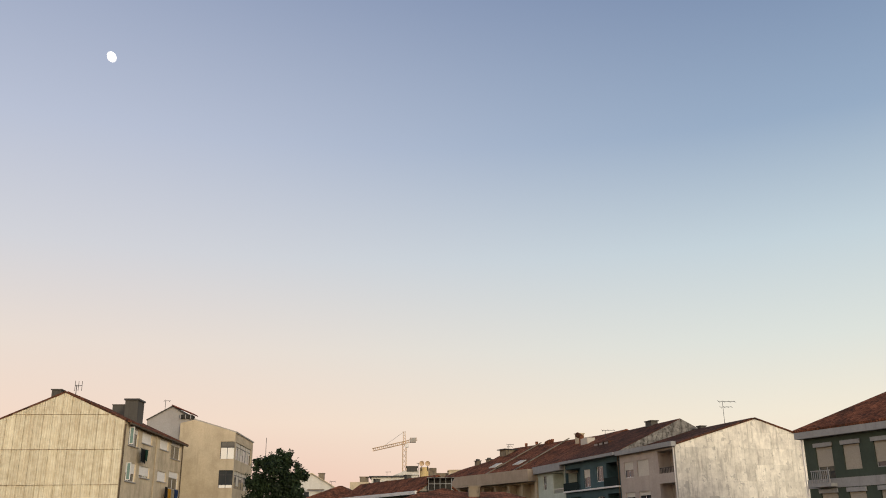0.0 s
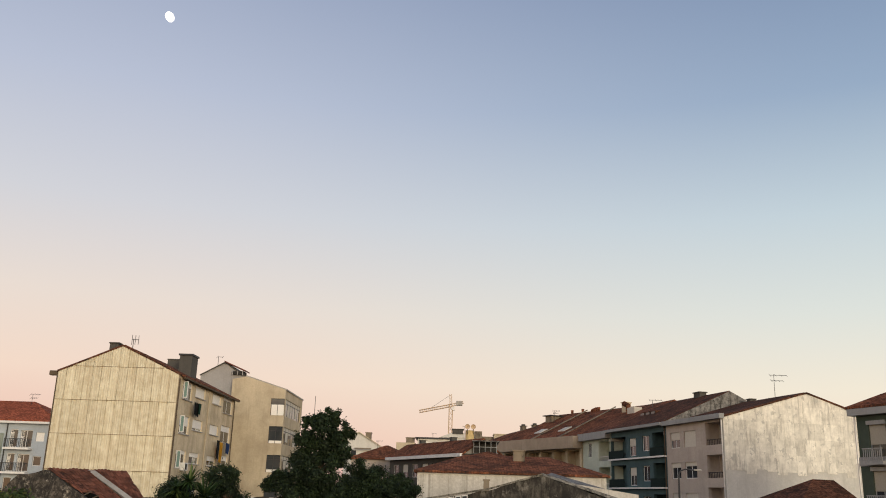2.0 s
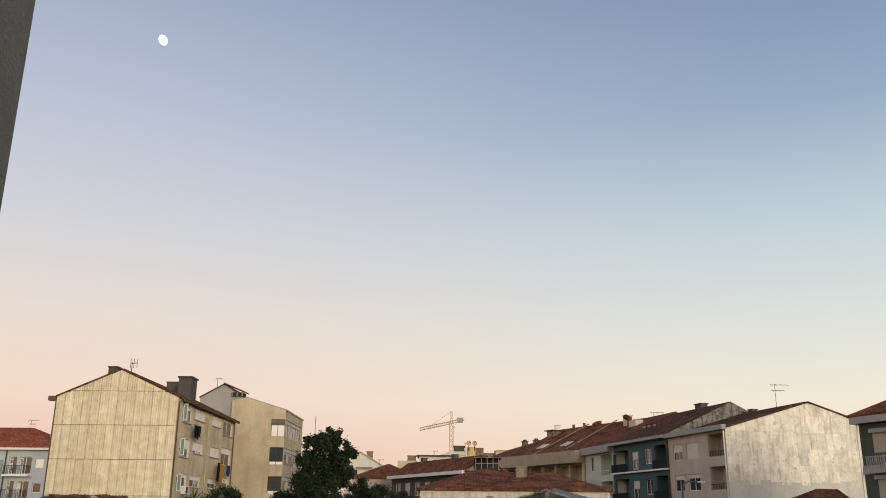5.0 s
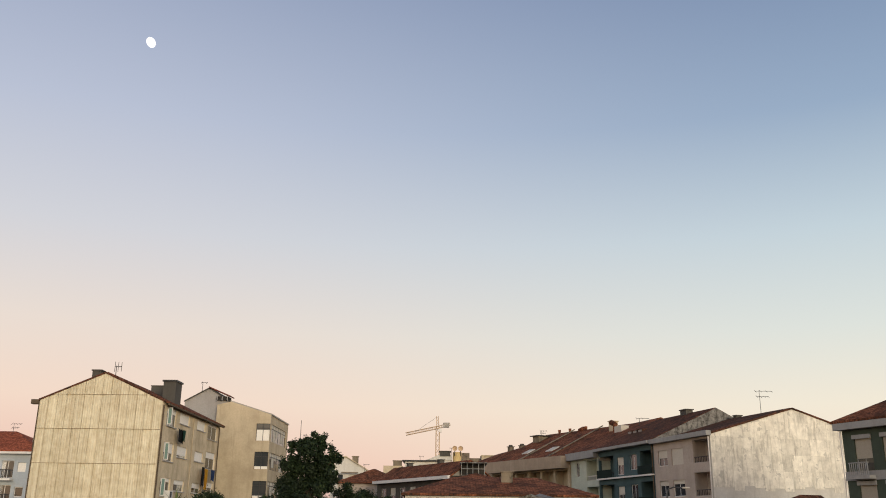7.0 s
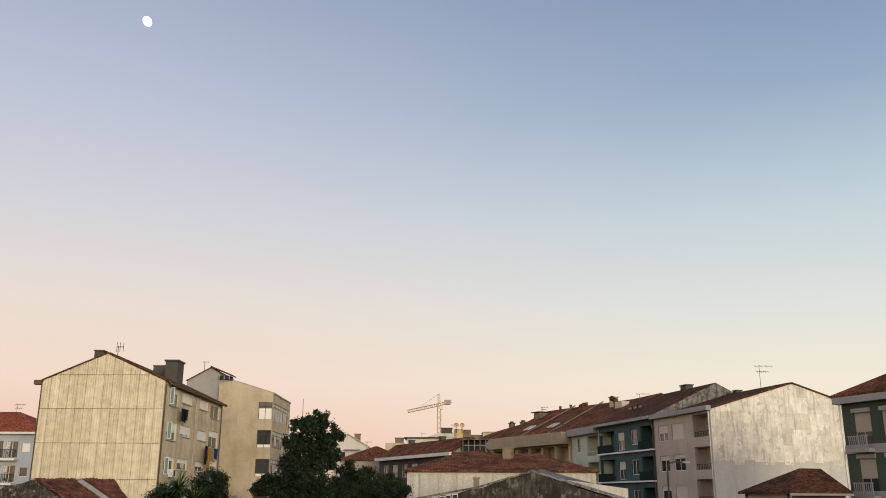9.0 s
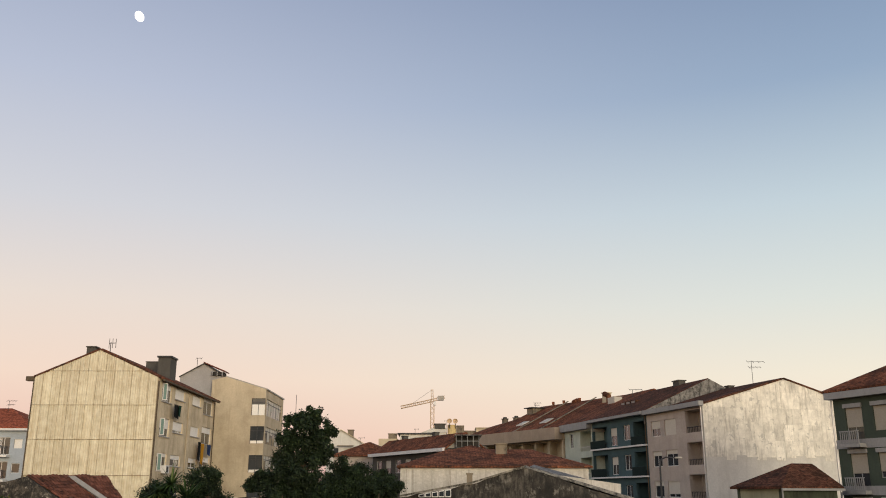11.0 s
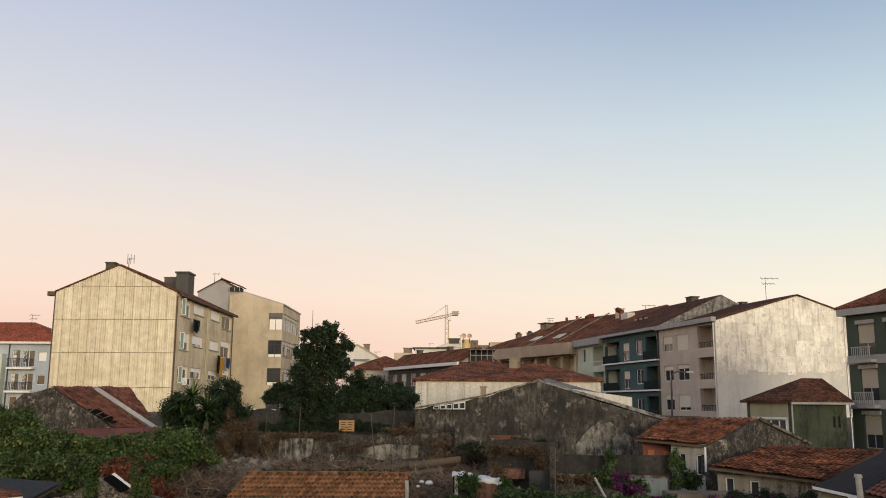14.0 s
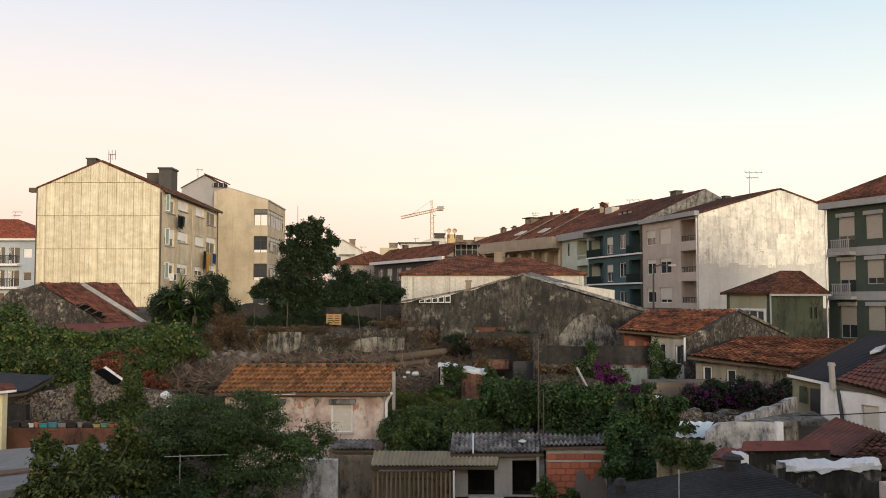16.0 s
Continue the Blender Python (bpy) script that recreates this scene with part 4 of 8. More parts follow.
def house_blue():
    t = thing("house", "pale blue three-storey house with small balconies under a red roof", "house", (-52, 100, 3))
    m = frame_at(-62, 95, 3, 1, 0)
    w, d, h = 18.3, 10, 10.4
    op = [(9.0, 7.9, 1.2, 1.9, 0.3), (9.0, 5.4, 1.2, 1.9, 0.2)]
    for z in (7.9, 5.4, 2.9):
        op += [(13.55, z, 0.85, 1.85, 0.0), (14.7, z, 1.3, 1.8, 0.0)]
    op += [(16.4, 8.55, 0.9, 0.95, 1.0), (16.4, 6.0, 0.9, 1.0, 0.0), (16.4, 3.5, 0.9, 1.0, 0.5)]
    block(t, m, w, d, h, PLASTER_BLUE, front=op, blind=SHUTTER_WHITE)
    for z in (7.85, 5.35):
        b = part("balcony", boxes((13.4, -0.9, z - 0.22, 16.2, -0.004, z)), PAINT_WHITE, t, m=m)
        railing(b, m, 13.4, 16.2, -0.9, z + 0.004, z + 0.92, 16, METAL_DARK)
        part("curtain_or_dark_room", boxes((13.6, 0.14, z + 0.1, 13.95, 0.16, z + 1.8), (14.76, 0.14, z + 0.1, 15.1, 0.16, z + 1.75)), SHUTTER_WHITE, t, m=m)
    part("eave_board", boxes((-0.3, -0.6, h - 0.02, w + 0.3, -0.02, h + 0.2)), PAINT_WHITE, t, m=m)
    part("downpipe", tube(bmesh.new(), (13.2, -0.08, 0), (13.2, -0.08, h - 0.05), 0.07), METAL_DARK, t, m=m)
    part("wing", boxes((0, -0.9, 0, 12.9, -0.01, h - 1.1)), PLASTER_MINT, t, "pale mint wing", m=m)
    roof_hip(t, m, w, d, h + 0.2, 2.6, surface("bright_red_tile", C(0.27, 0.075, 0.038), C(0.13, 0.04, 0.024), light=C(0.36, 0.11, 0.06), big=0.4, stain=0.6, tiles=4.5, spec=0.06), over=0.5)
    part("chimney", boxes((16.2, 3, h + 0.3, 17.2, 4, h + 1.9)), CONCRETE, t, m=m)


house_blue()

# ---- vegetation helpers ----


def leaf_mat(name, a, b, c=None):
    m, N, L, bs = base_mat(name, 0.6, 0, 0.3)
    geo = N.new("ShaderNodeNewGeometry").outputs["Random Per Island"]
    stops = [(0.0, C(*a)), (0.8, C(*b)), (1.0, C(*(c or b)))]
    r = ramp_node(N, stops)
    L.new(geo, r.inputs[0])
    co = N.new("ShaderNodeTexCoord").outputs["Object"]
    f = map_node(N, L, noise_of(N, L, co, 0.8, 3), 0.3, 0.75)
    hsv = N.new("ShaderNodeHueSaturation")
    f.inputs["To Min"].default_value, f.inputs["To Max"].default_value = 0.6, 1.35
    L.new(f.outputs[0], hsv.inputs["Value"])
    L.new(r.outputs[0], hsv.inputs["Color"])
    L.new(hsv.outputs[0], bs.inputs["Base Color"])
    tr = N.new("ShaderNodeBsdfTranslucent")
    L.new(hsv.outputs[0], tr.inputs["Color"])
    mx = N.new("ShaderNodeMixShader")
    mx.inputs[0].default_value = 0.2
    L.new(bs.outputs[0], mx.inputs[1])
    L.new(tr.outputs[0], mx.inputs[2])
    L.new(mx.outputs[0], N["Material Output"].inputs["Surface"])
    return m


LEAF_DARK = leaf_mat("dark_leaves", (0.028, 0.055, 0.017), (0.085, 0.135, 0.04), (0.16, 0.185, 0.06))
LEAF_PINE = leaf_mat("blue_green_leaves", (0.009, 0.019, 0.008), (0.027, 0.048, 0.018), (0.05, 0.074, 0.026))
LEAF_MID = leaf_mat("green_leaves", (0.018, 0.042, 0.012), (0.056, 0.102, 0.028), (0.12, 0.155, 0.046))
LEAF_VINE = leaf_mat("vine_leaves", (0.026, 0.052, 0.014), (0.08, 0.125, 0.032), (0.19, 0.18, 0.05))
LEAF_BUSH = leaf_mat("yellow_green_leaves", (0.045, 0.07, 0.016), (0.12, 0.15, 0.036), (0.23, 0.22, 0.06))
LEAF_RED = leaf_mat("reddened_leaves", (0.12, 0.035, 0.02), (0.20, 0.06, 0.03), (0.22, 0.13, 0.04))
LEAF_PURPLE = leaf_mat("purple_bracts", (0.05, 0.012, 0.04), (0.15, 0.025, 0.11), (0.22, 0.05, 0.15))
LEAF_DRY = leaf_mat("dry_leaves", (0.07, 0.045, 0.025), (0.15, 0.10, 0.055), (0.20, 0.15, 0.09))
TWIG = surface("dry_twigs", C(0.19, 0.135, 0.09), C(0.08, 0.055, 0.04), island=0.5, bump=0)


def fast_mesh(name, verts, faces, mat):
    """A mesh from arrays; all faces have the same number of corners."""
    me = bpy.data.meshes.new(name)
    n, k = faces.shape
    me.vertices.add(len(verts))
    me.vertices.foreach_set("co", verts.astype(np.float32).ravel())
    me.loops.add(n * k)
    me.loops.foreach_set("vertex_index", faces.astype(np.int32).ravel())
    me.polygons.add(n)
    me.polygons.foreach_set("loop_start", np.arange(0, n * k, k, dtype=np.int32))
    me.update(calc_edges=True)
    me.materials.append(mat)
    return me


def leaf_arrays(clumps, size, rng, slim=0.5):
    """Folded leaves, thickest near the skin of each clump (x, y, z, radius x, y, z, count)."""
    pts, outs = [], []
    for x, y, z, rx, ry, rz, n in clumps:
        d = rng.normal(size=(n, 3))
        d /= np.linalg.norm(d, axis=1)[:, None]
        r = rng.random(n) ** 0.38 * (1 + 0.3 * rng.normal(size=n))
        pts.append(np.array([x, y, z]) + d * r[:, None] * np.array([rx, ry, rz]))
        outs.append(d)
    p, o = np.concatenate(pts), np.concatenate(outs)
    n = len(p)
    nrm = o + np.array([0, 0, 0.5]) + 0.75 * rng.normal(size=(n, 3))
    nrm /= np.linalg.norm(nrm, axis=1)[:, None]
    t = np.cross(nrm, rng.normal(size=(n, 3)))
    t /= np.linalg.norm(t, axis=1)[:, None]
    s = np.cross(nrm, t)
    ln = size * (0.55 + 0.9 * rng.random(n))[:, None]
    wd = ln * slim
    v = np.stack([p, p + t * ln * 0.5 + s * wd * 0.5 + nrm * wd * 0.22, p + t * ln - nrm * ln * 0.12, p + t * ln * 0.5 - s * wd * 0.5 + nrm * wd * 0.22], 1).reshape(-1, 3)
    i = np.arange(n)[:, None] * 4
    f = np.concatenate([i + np.array([[0, 1, 2]]), i + np.array([[0, 2, 3]])])
    return v, f


def foliage(name, clumps, size, mat, seed=1, slim=0.5, parent=None, label="", split=3):
    """Clumps broken into smaller, uneven ones, and filled with leaves."""
    size, rng = size * 0.6, np.random.default_rng(seed)
    small = []
    for x, y, z, rx, ry, rz, n in clumps:
        k = max(2, split + 2)
        for _ in range(k * 3):
            d = rng.normal(size=3)
            d /= np.linalg.norm(d)
            d *= 0.3 + 0.75 * rng.random()
            f = 0.2 + 0.26 * rng.random()
            small.append((x + d[0] * rx, y + d[1] * ry, z + d[2] * rz, rx * f, ry * f, rz * f, max(4, int(2.5 * n / (k * 3)))))
    v, f = leaf_arrays(small, size, rng, slim)
    ob = put(name, fast_mesh(name, v, f, mat), parent)
    if label and parent is not None:
        ob["label"] = label
    return ob


def bank(name, label, category, clumps, size, mat, seed=1, slim=0.6, split=3):
    return tagged(foliage(name, clumps, size, mat, seed, slim, split=split), label, category, kind="stuff")


def strip(x0, y0, z0, x1, y1, z1, n, rx, ry, rz, per, seed=0):
    """Clumps along a line, uneven in size and height."""
    rng = random.Random(seed)
    out = []
    for i in range(n):
        k = (i + 0.5) / n
        f = 0.75 + 0.5 * rng.random()
        out.append((x0 + (x1 - x0) * k + rng.uniform(-0.2, 0.2), y0 + (y1 - y0) * k + rng.uniform(-0.3, 0.3), z0 + (z1 - z0) * k + rng.uniform(-0.25, 0.25) * rz,
                    rx * f, ry * f, rz * f, per))
    return out


def tree(name, label, base, trunk_h, r, limbs, clumps, size, mat, seed=1, slim=0.5):
    t = thing(name, label, "tree", base)
    bx, by, bz = base
    bm = bmesh.new()
    tube(bm, (bx, by, bz - 0.3), (bx + 0.08, by, bz + trunk_h * 0.5), r, r * 0.8)
    tube(bm, (bx + 0.08, by, bz + trunk_h * 0.5), (bx, by + 0.05, bz + trunk_h), r * 0.8, r * 0.5)
    part("trunk", bm, BARK, t)
    for lx, ly, lz in limbs:
        b2 = bmesh.new()
        mid = ((bx + lx) / 2 + 0.1, (by + ly) / 2, (bz + trunk_h * 0.7 + lz) / 2 + 0.15)
        tube(b2, (bx, by, bz + trunk_h * 0.6), mid, r * 0.45, r * 0.3, 6)
        tube(b2, mid, (lx, ly, lz), r * 0.3, r * 0.1, 6)
        part("limb", b2, BARK, t)
    foliage("crown", clumps, size, mat, seed, slim, parent=t)
    return t


def twigs(name, label, patches, seed, lo=0.3, hi=1.3, r=0.02):
    """Dry sticks strewn over patches (x0, y0, x1, y1, count, height)."""
    rng = np.random.default_rng(seed)
    V, F = [], []
    n0 = 0
    for x0, y0, x1, y1, n, hg in patches:
        for _ in range(n):
            x, y = rng.uniform(x0, x1), rng.uniform(y0, y1)
            z = land(x, y) + rng.random() * hg
            d = rng.normal(size=3) * np.array([1, 1, 0.55])
            d *= rng.uniform(lo, hi) / np.linalg.norm(d)
            s = np.cross(d, [0.3, 0.2, 1.0])
            s = s / np.linalg.norm(s) * r * rng.uniform(0.5, 1.6)
            q = np.cross(d, s)
            q = q / np.linalg.norm(q) * np.linalg.norm(s)
            p = np.array([x, y, z])
            V += [p + s, p - s * 0.5 + q, p - s * 0.5 - q, p + d]
            F += [(n0, n0 + 1, n0 + 3), (n0 + 1, n0 + 2, n0 + 3), (n0 + 2, n0, n0 + 3)]
            n0 += 4
    me = fast_mesh(name, np.array(V), np.array(F), TWIG)
    return tagged(put(name, me), label, "brushwood", kind="stuff")


# ---- roofs of tiles and corrugated sheets, ruined walls ----


def roof_quad(name, p0, p1, p2, p3, pitch, mat, parent, kind="tile", amp=0.05, course=0.36, thick=0.06, label="", jag=0.0):
    """A roof plane from eave left, eave right, ridge right, ridge left; tiled roofs are laid tile by tile, sheets are waved."""
    p0, p1, p2, p3 = (Vector(p) for p in (p0, p1, p2, p3))
    nrm = (p1 - p0).cross(p3 - p0).normalized()
    nu = max(3, int(((p1 - p0).length + (p2 - p3).length) / 2 / pitch))
    nv = max(1, int((p3 - p0).length / course)) if kind == "tile" else 2
    rng = random.Random(len(name) + nu)
    d = -nrm * 0.08
    deck = [tuple(q - nrm * 0.02) for q in (p0, p1, p2, p3)]
    if kind != "tile":
        us = [i / (nu * 6) for i in range(nu * 6 + 1)]
        verts = [p0.lerp(p1, u).lerp(p3.lerp(p2, u), v) + nrm * (thick + amp * math.sin(2 * math.pi * u * nu)) for v in (0, 0.5, 1) for u in us]
        n = len(us)
        faces = [(j * n + i, j * n + i + 1, (j + 1) * n + i + 1, (j + 1) * n + i) for j in range(2) for i in range(n - 1)]
        me = bpy.data.meshes.new(name)
        me.from_pydata([tuple(v) for v in verts], [], faces)
        me.materials.append(mat)
        me.polygons.foreach_set("use_smooth", [True] * len(me.polygons))
        ob = put(name, me, parent, label=label)
        part("roof_deck", prism(bmesh.new(), deck, d), BARK, parent)
        return ob
    ob = part(name, prism(bmesh.new(), deck, d), BARK, parent, label)
    rest_v, rest_f, count = [], [], 0
    for j in range(nv):
        for i in range(nu):
            up, slip, lean = rng.uniform(-0.006, 0.008), rng.uniform(-0.08, 0.03), rng.uniform(-0.01, 0.01)
            verts = []
            for b in (0, 1):
                v = (j + (slip if b == 0 and j else b * 1.12)) / nv
                for s in range(6):
                    u = min(1, max(0, (i + s / 5 - 0.12 * (s == 0) + 0.12 * (s == 5)) / nu))
                    h = amp * (1.15 * math.sin(math.pi * s / 5) - 0.4)
                    q = p0.lerp(p1, u).lerp(p3.lerp(p2, u), min(1, v))
                    jd = jag * noise.noise(q * 1.3) if jag else 0
                    verts.append(tuple(q + nrm * (thick + h + 0.032 * (1 - b) + jd + up + lean * (s - 2.5) / 2.5)))
            faces = [(s, s + 1, 7 + s, 6 + s) for s in range(5)]
            count += 1
            if count > 300:
                k = len(rest_v)
                rest_v += verts
                rest_f += [tuple(a + k for a in f) for f in faces]
                continue
            me = bpy.data.meshes.new("tile")
            me.from_pydata(verts, [], faces)
            me.materials.append(mat)
            me.polygons.foreach_set("use_smooth", [True] * 5)
            put("tile", me, ob)
    if rest_v:
        me = bpy.data.meshes.new("tiles")
        me.from_pydata(rest_v, [], rest_f)
        me.materials.append(mat)
        tagged(put("tiles", me, ob), kind="stuff")
    return ob


def ruin_wall(name, label, pts, z0, th, mat, category="wall", parent=None, rough_top=0.18, step=0.45, lean=(0, 1), seed=2):
    """A wall whose uneven top runs through points (x, y, z), from left to right, pushed back by th."""
    rng = random.Random(seed)
    top = []
    for a, b in zip(pts, pts[1:]):
        n = max(1, int((Vector(b) - Vector(a)).length / step))
        for i in range(n):
            q = Vector(a).lerp(Vector(b), i / n)
            top.append(q + Vector((0, 0, rng.uniform(-rough_top, rough_top) if i else 0)))
    top.append(Vector(pts[-1]))
    bm = bmesh.new()
    d = Vector((lean[0], lean[1], 0)).normalized() * th
    cols = []
    for q in top:
        jog = Vector((0, rng.uniform(-0.05, 0.05), 0))
        zs = [z0, z0 + (q.z - z0) * 0.4, z0 + (q.z - z0) * 0.75, q.z]
        fr = [bm.verts.new(Vector((q.x, q.y, z)) + jog * rng.random()) for z in zs]
        bk = [bm.verts.new(Vector((q.x, q.y, z)) + d) for z in (z0, q.z - 0.04)]
        cols.append((fr, bk))
    for (f0, b0), (f1, b1) in zip(cols, cols[1:]):
        for k in range(3):
            bm.faces.new((f0[k], f1[k], f1[k + 1], f0[k + 1]))
        bm.faces.new((f0[3], f1[3], b1[1], b0[1]))
        bm.faces.new((b0[1], b1[1], b1[0], b0[0]))
    for (f, b), flip in ((cols[0], 0), (cols[-1], 1)):
        loop = [f[0], f[1], f[2], f[3], b[1], b[0]]
        bm.faces.new(list(reversed(loop)) if flip else loop)
    if parent is not None:
        return part(name, bm, mat, parent, label)
    return single(name, bm, mat, label, category)


# ---- the old roof, trees and terrace walls below the apartment buildings ----


def old_barn():
    t = thing("barn", "ruined stone barn with a sagging broken red tile roof", "barn", (-20, 50, 4.5))
    ruin_wall("gable_wall", "", [(-25.62, 50, 6.43), (-24.68, 50, 7.56), (-23.21, 50, 7.88), (-21.21, 49.6, 6.85), (-18.95, 49.2, 5.65)], 3.0, 0.5, STONE, parent=t, rough_top=0.08)
    roof_quad("roof", (-19.12, 49.4, 5.65), (-17.72, 53, 5.55), (-21.24, 57, 8), (-23.18, 50.2, 7.92), 0.24, TILE_RED, t, jag=0.1)
    part("coping", prism(bmesh.new(), [(-22.16, 53.2, 7.97), (-17.62, 51.3, 5.66), (-17.26, 51.3, 5.69), (-21.68, 53.2, 7.97)], (0, 0.3, -0.25)), CONCRETE, t)
    # flat black panel: the shade inside the broken tiles is put into its colour
    hole_shade = surface("black_void", C(0.008, 0.0075, 0.007), C(0.005, 0.005, 0.005), rough=1.0, spec=0.0)
    part("hole", prism(bmesh.new(), [(-20.5, 48.9, 6.72), (-20.1, 48.85, 6.45), (-19.7, 48.8, 6.37), (-19.4, 48.75, 6.1), (-18.95, 48.7, 5.96), (-18.75, 48.9, 6.04), (-19.1, 48.95, 6.2), (-19.05, 49.0, 6.3), (-19.5, 49.05, 6.42), (-19.75, 49.1, 6.62), (-20.1, 49.1, 6.72)], (0, 0.1, -0.02)), hole_shade, t, "black panel painted as the shade inside a broken opening in the tiles")
    for k in range(4):
        part("rafter", tube(bmesh.new(), (-20.3 + 0.4 * k, 48.75, 6.58 - 0.19 * k), (-20.05 + 0.42 * k, 49.1, 6.78 - 0.2 * k), 0.035, n=5), BARK, t)
    part("lean_to_roof", prism(bmesh.new(), [(-21.17, 47.2, 5.25), (-15.09, 48.5, 5.27), (-15.89, 50, 5.76), (-21.38, 48.6, 5.64)], (0, 0, -0.08)), RUST, t, "rust-red sheet roof")
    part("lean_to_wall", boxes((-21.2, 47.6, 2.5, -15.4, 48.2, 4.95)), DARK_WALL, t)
    part("side_wall", boxes((-16.0, 51.4, 3.0, -15.7, 56, 5.4)), STONE, t)


old_barn()

tree("tree", "tall dense dark-green tree with a ragged conical crown", (-8.3, 52.6, 5.0), 4.5, 0.22,
     [(-8.98, 52.6, 10.41), (-7.62, 52.6, 10.58), (-9.64, 52.6, 9.05), (-7.1, 52.6, 9.05), (-10.48, 52.6, 7.69), (-6.6, 52.6, 10.75)],
     [(*(-7.9, 52.6, 11.26), 0.55, 0.5, 0.7, 900), (*(-7.45, 52.8, 11.38), 0.35, 0.35, 0.5, 500), (*(-8.75, 52.4, 11.14), 0.65, 0.6, 0.5, 900), (*(-9.13, 52.5, 10.06), 0.7, 0.8, 1.0, 1700),
      (*(-7.98, 52.3, 10.05), 1.2, 1.0, 1.3, 4200), (*(-6.78, 52.7, 10.58), 0.5, 0.5, 0.6, 900), (*(-7.1, 52.6, 9.56), 0.7, 0.8, 1.0, 1800), (*(-8.55, 52.2, 8.53), 1.4, 1.2, 1.3, 5200),
      (*(-10.31, 52.6, 7.86), 1.1, 0.9, 0.8, 2600), (*(-11.17, 52.7, 7.42), 0.55, 0.5, 0.4, 800), (*(-7.38, 52.3, 7.85), 1.0, 1.0, 1.1, 3200), (*(-9.01, 52, 7.01), 1.3, 1.1, 1.1, 4200),
      (*(-7.87, 51.8, 6.41), 0.9, 0.8, 1.0, 2600), (*(-8.93, 51.6, 5.95), 0.6, 0.6, 0.6, 1300)], 0.24, LEAF_PINE, 11)
for px_seed, (base, cl) in enumerate((
        ((-5.0, 55, 6.0), [(*(-5.99, 55, 8.25), 1.1, 1.0, 0.8, 2600), (*(-5.11, 55, 7.72), 1.2, 1.0, 0.8, 2600), (*(-6.3, 54.6, 7.36), 0.9, 0.8, 0.6, 1600)]),
        ((-3.6, 56, 6.0), [(*(-4.04, 56, 7.91), 0.9, 0.8, 0.7, 1900), (*(-3.39, 56, 7.3), 0.6, 0.6, 0.5, 1000), (*(-4.61, 55.5, 7.19), 0.9, 0.8, 0.5, 1500)]))):
    tree("tree", "broad dark-green garden tree behind the terrace wall", base, 1.2, 0.12, [cl[0][:3], cl[1][:3]], cl, 0.22, LEAF_PINE, 20 + px_seed)

bank("shrub", "dense dark shrubs behind the upper terrace wall", "shrub",
     strip(*(-10.6, 53.4, 6.7), *(-3.0, 54.2, 7.0), 12, 0.8, 0.6, 0.7, 1300, 96) + strip(*(-7.0, 54.0, 7.6), *(-3.4, 54.6, 7.5), 6, 0.7, 0.6, 0.6, 1100, 97), 0.2, LEAF_PINE, 39)


def yucca():
    t = thing("yucca", "spiky yucca beside shrubs, with dry hanging leaves", "plant", (-13.2, 45.5, 3.8))
    rng = np.random.default_rng(4)
    part("trunk", tube(bmesh.new(), (-13.0, 44.6, 3.3), (-12.6, 44.6, 6.15), 0.16, 0.12), BARK, t)
    V, F = [], []
    for hx, hy, hz, n, ln in ((*(-12.58, 44.6, 6.72), 190, 1.35), (*(-13.45, 44.8, 7.44), 150, 1.15), (*(-14.14, 45, 7.01), 150, 1.1), (*(-13.47, 44.7, 6.49), 120, 1.0), (*(-12.53, 44.6, 5.58), 120, 0.9)):
        for _ in range(n):
            d = rng.normal(size=3)
            d[2] = abs(d[2]) * 0.8 - 0.45
            d /= np.linalg.norm(d)
            s = np.cross(d, [0, 0, 1.0])
            s = s / (np.linalg.norm(s) + 1e-6) * 0.05
            p = np.array([hx, hy, hz])
            l = ln * rng.uniform(0.6, 1.1)
            k = len(V)
            V += [p - s, p + s, p + d * l * 0.6 + s * 0.8, p + d * l - np.array([0, 0, 0.12]), p + d * l * 0.6 - s * 0.8]
            F += [(k, k + 1, k + 2), (k, k + 2, k + 4), (k + 4, k + 2, k + 3)]
    put("crown", fast_mesh("crown", np.array(V), np.array(F), LEAF_MID), t)


yucca()
bank("shrub", "mixed green shrubs on the terrace", "shrub",
     [(*(-14.49, 46.5, 6.86), 1.1, 0.9, 0.9, 2200), (*(-12.26, 46.5, 7.46), 1.1, 0.9, 0.8, 2200), (*(-11.53, 46.4, 6.56), 0.7, 0.8, 0.9, 1600), (*(-14.84, 46.2, 6.27), 0.9, 0.8, 0.8, 1800),
      (*(-12.04, 46.8, 7.92), 0.6, 0.6, 0.4, 700), (*(-12.72, 46.6, 6.71), 0.9, 0.8, 1.0, 2000), (*(-13.73, 46, 5.83), 0.9, 0.8, 0.7, 1600)], 0.17, LEAF_PINE, 31)
bank("dry_shrub", "withered brown shrub on the slope", "shrub",
     [(*(-11.38, 45.5, 5.7), 0.9, 0.8, 1.0, 2600), (*(-11.77, 44.8, 4.71), 0.8, 0.8, 1.0, 2400), (*(-12.11, 43.5, 3.95), 0.9, 0.9, 0.9, 2400), (*(-11.66, 41, 2.82), 1.2, 0.9, 0.8, 2600),
      (*(-10.62, 45.4, 4.97), 0.4, 0.5, 0.8, 900), (*(-11.14, 42, 3.25), 0.8, 0.9, 0.7, 1800)], 0.22, LEAF_DRY, 32, 0.25)

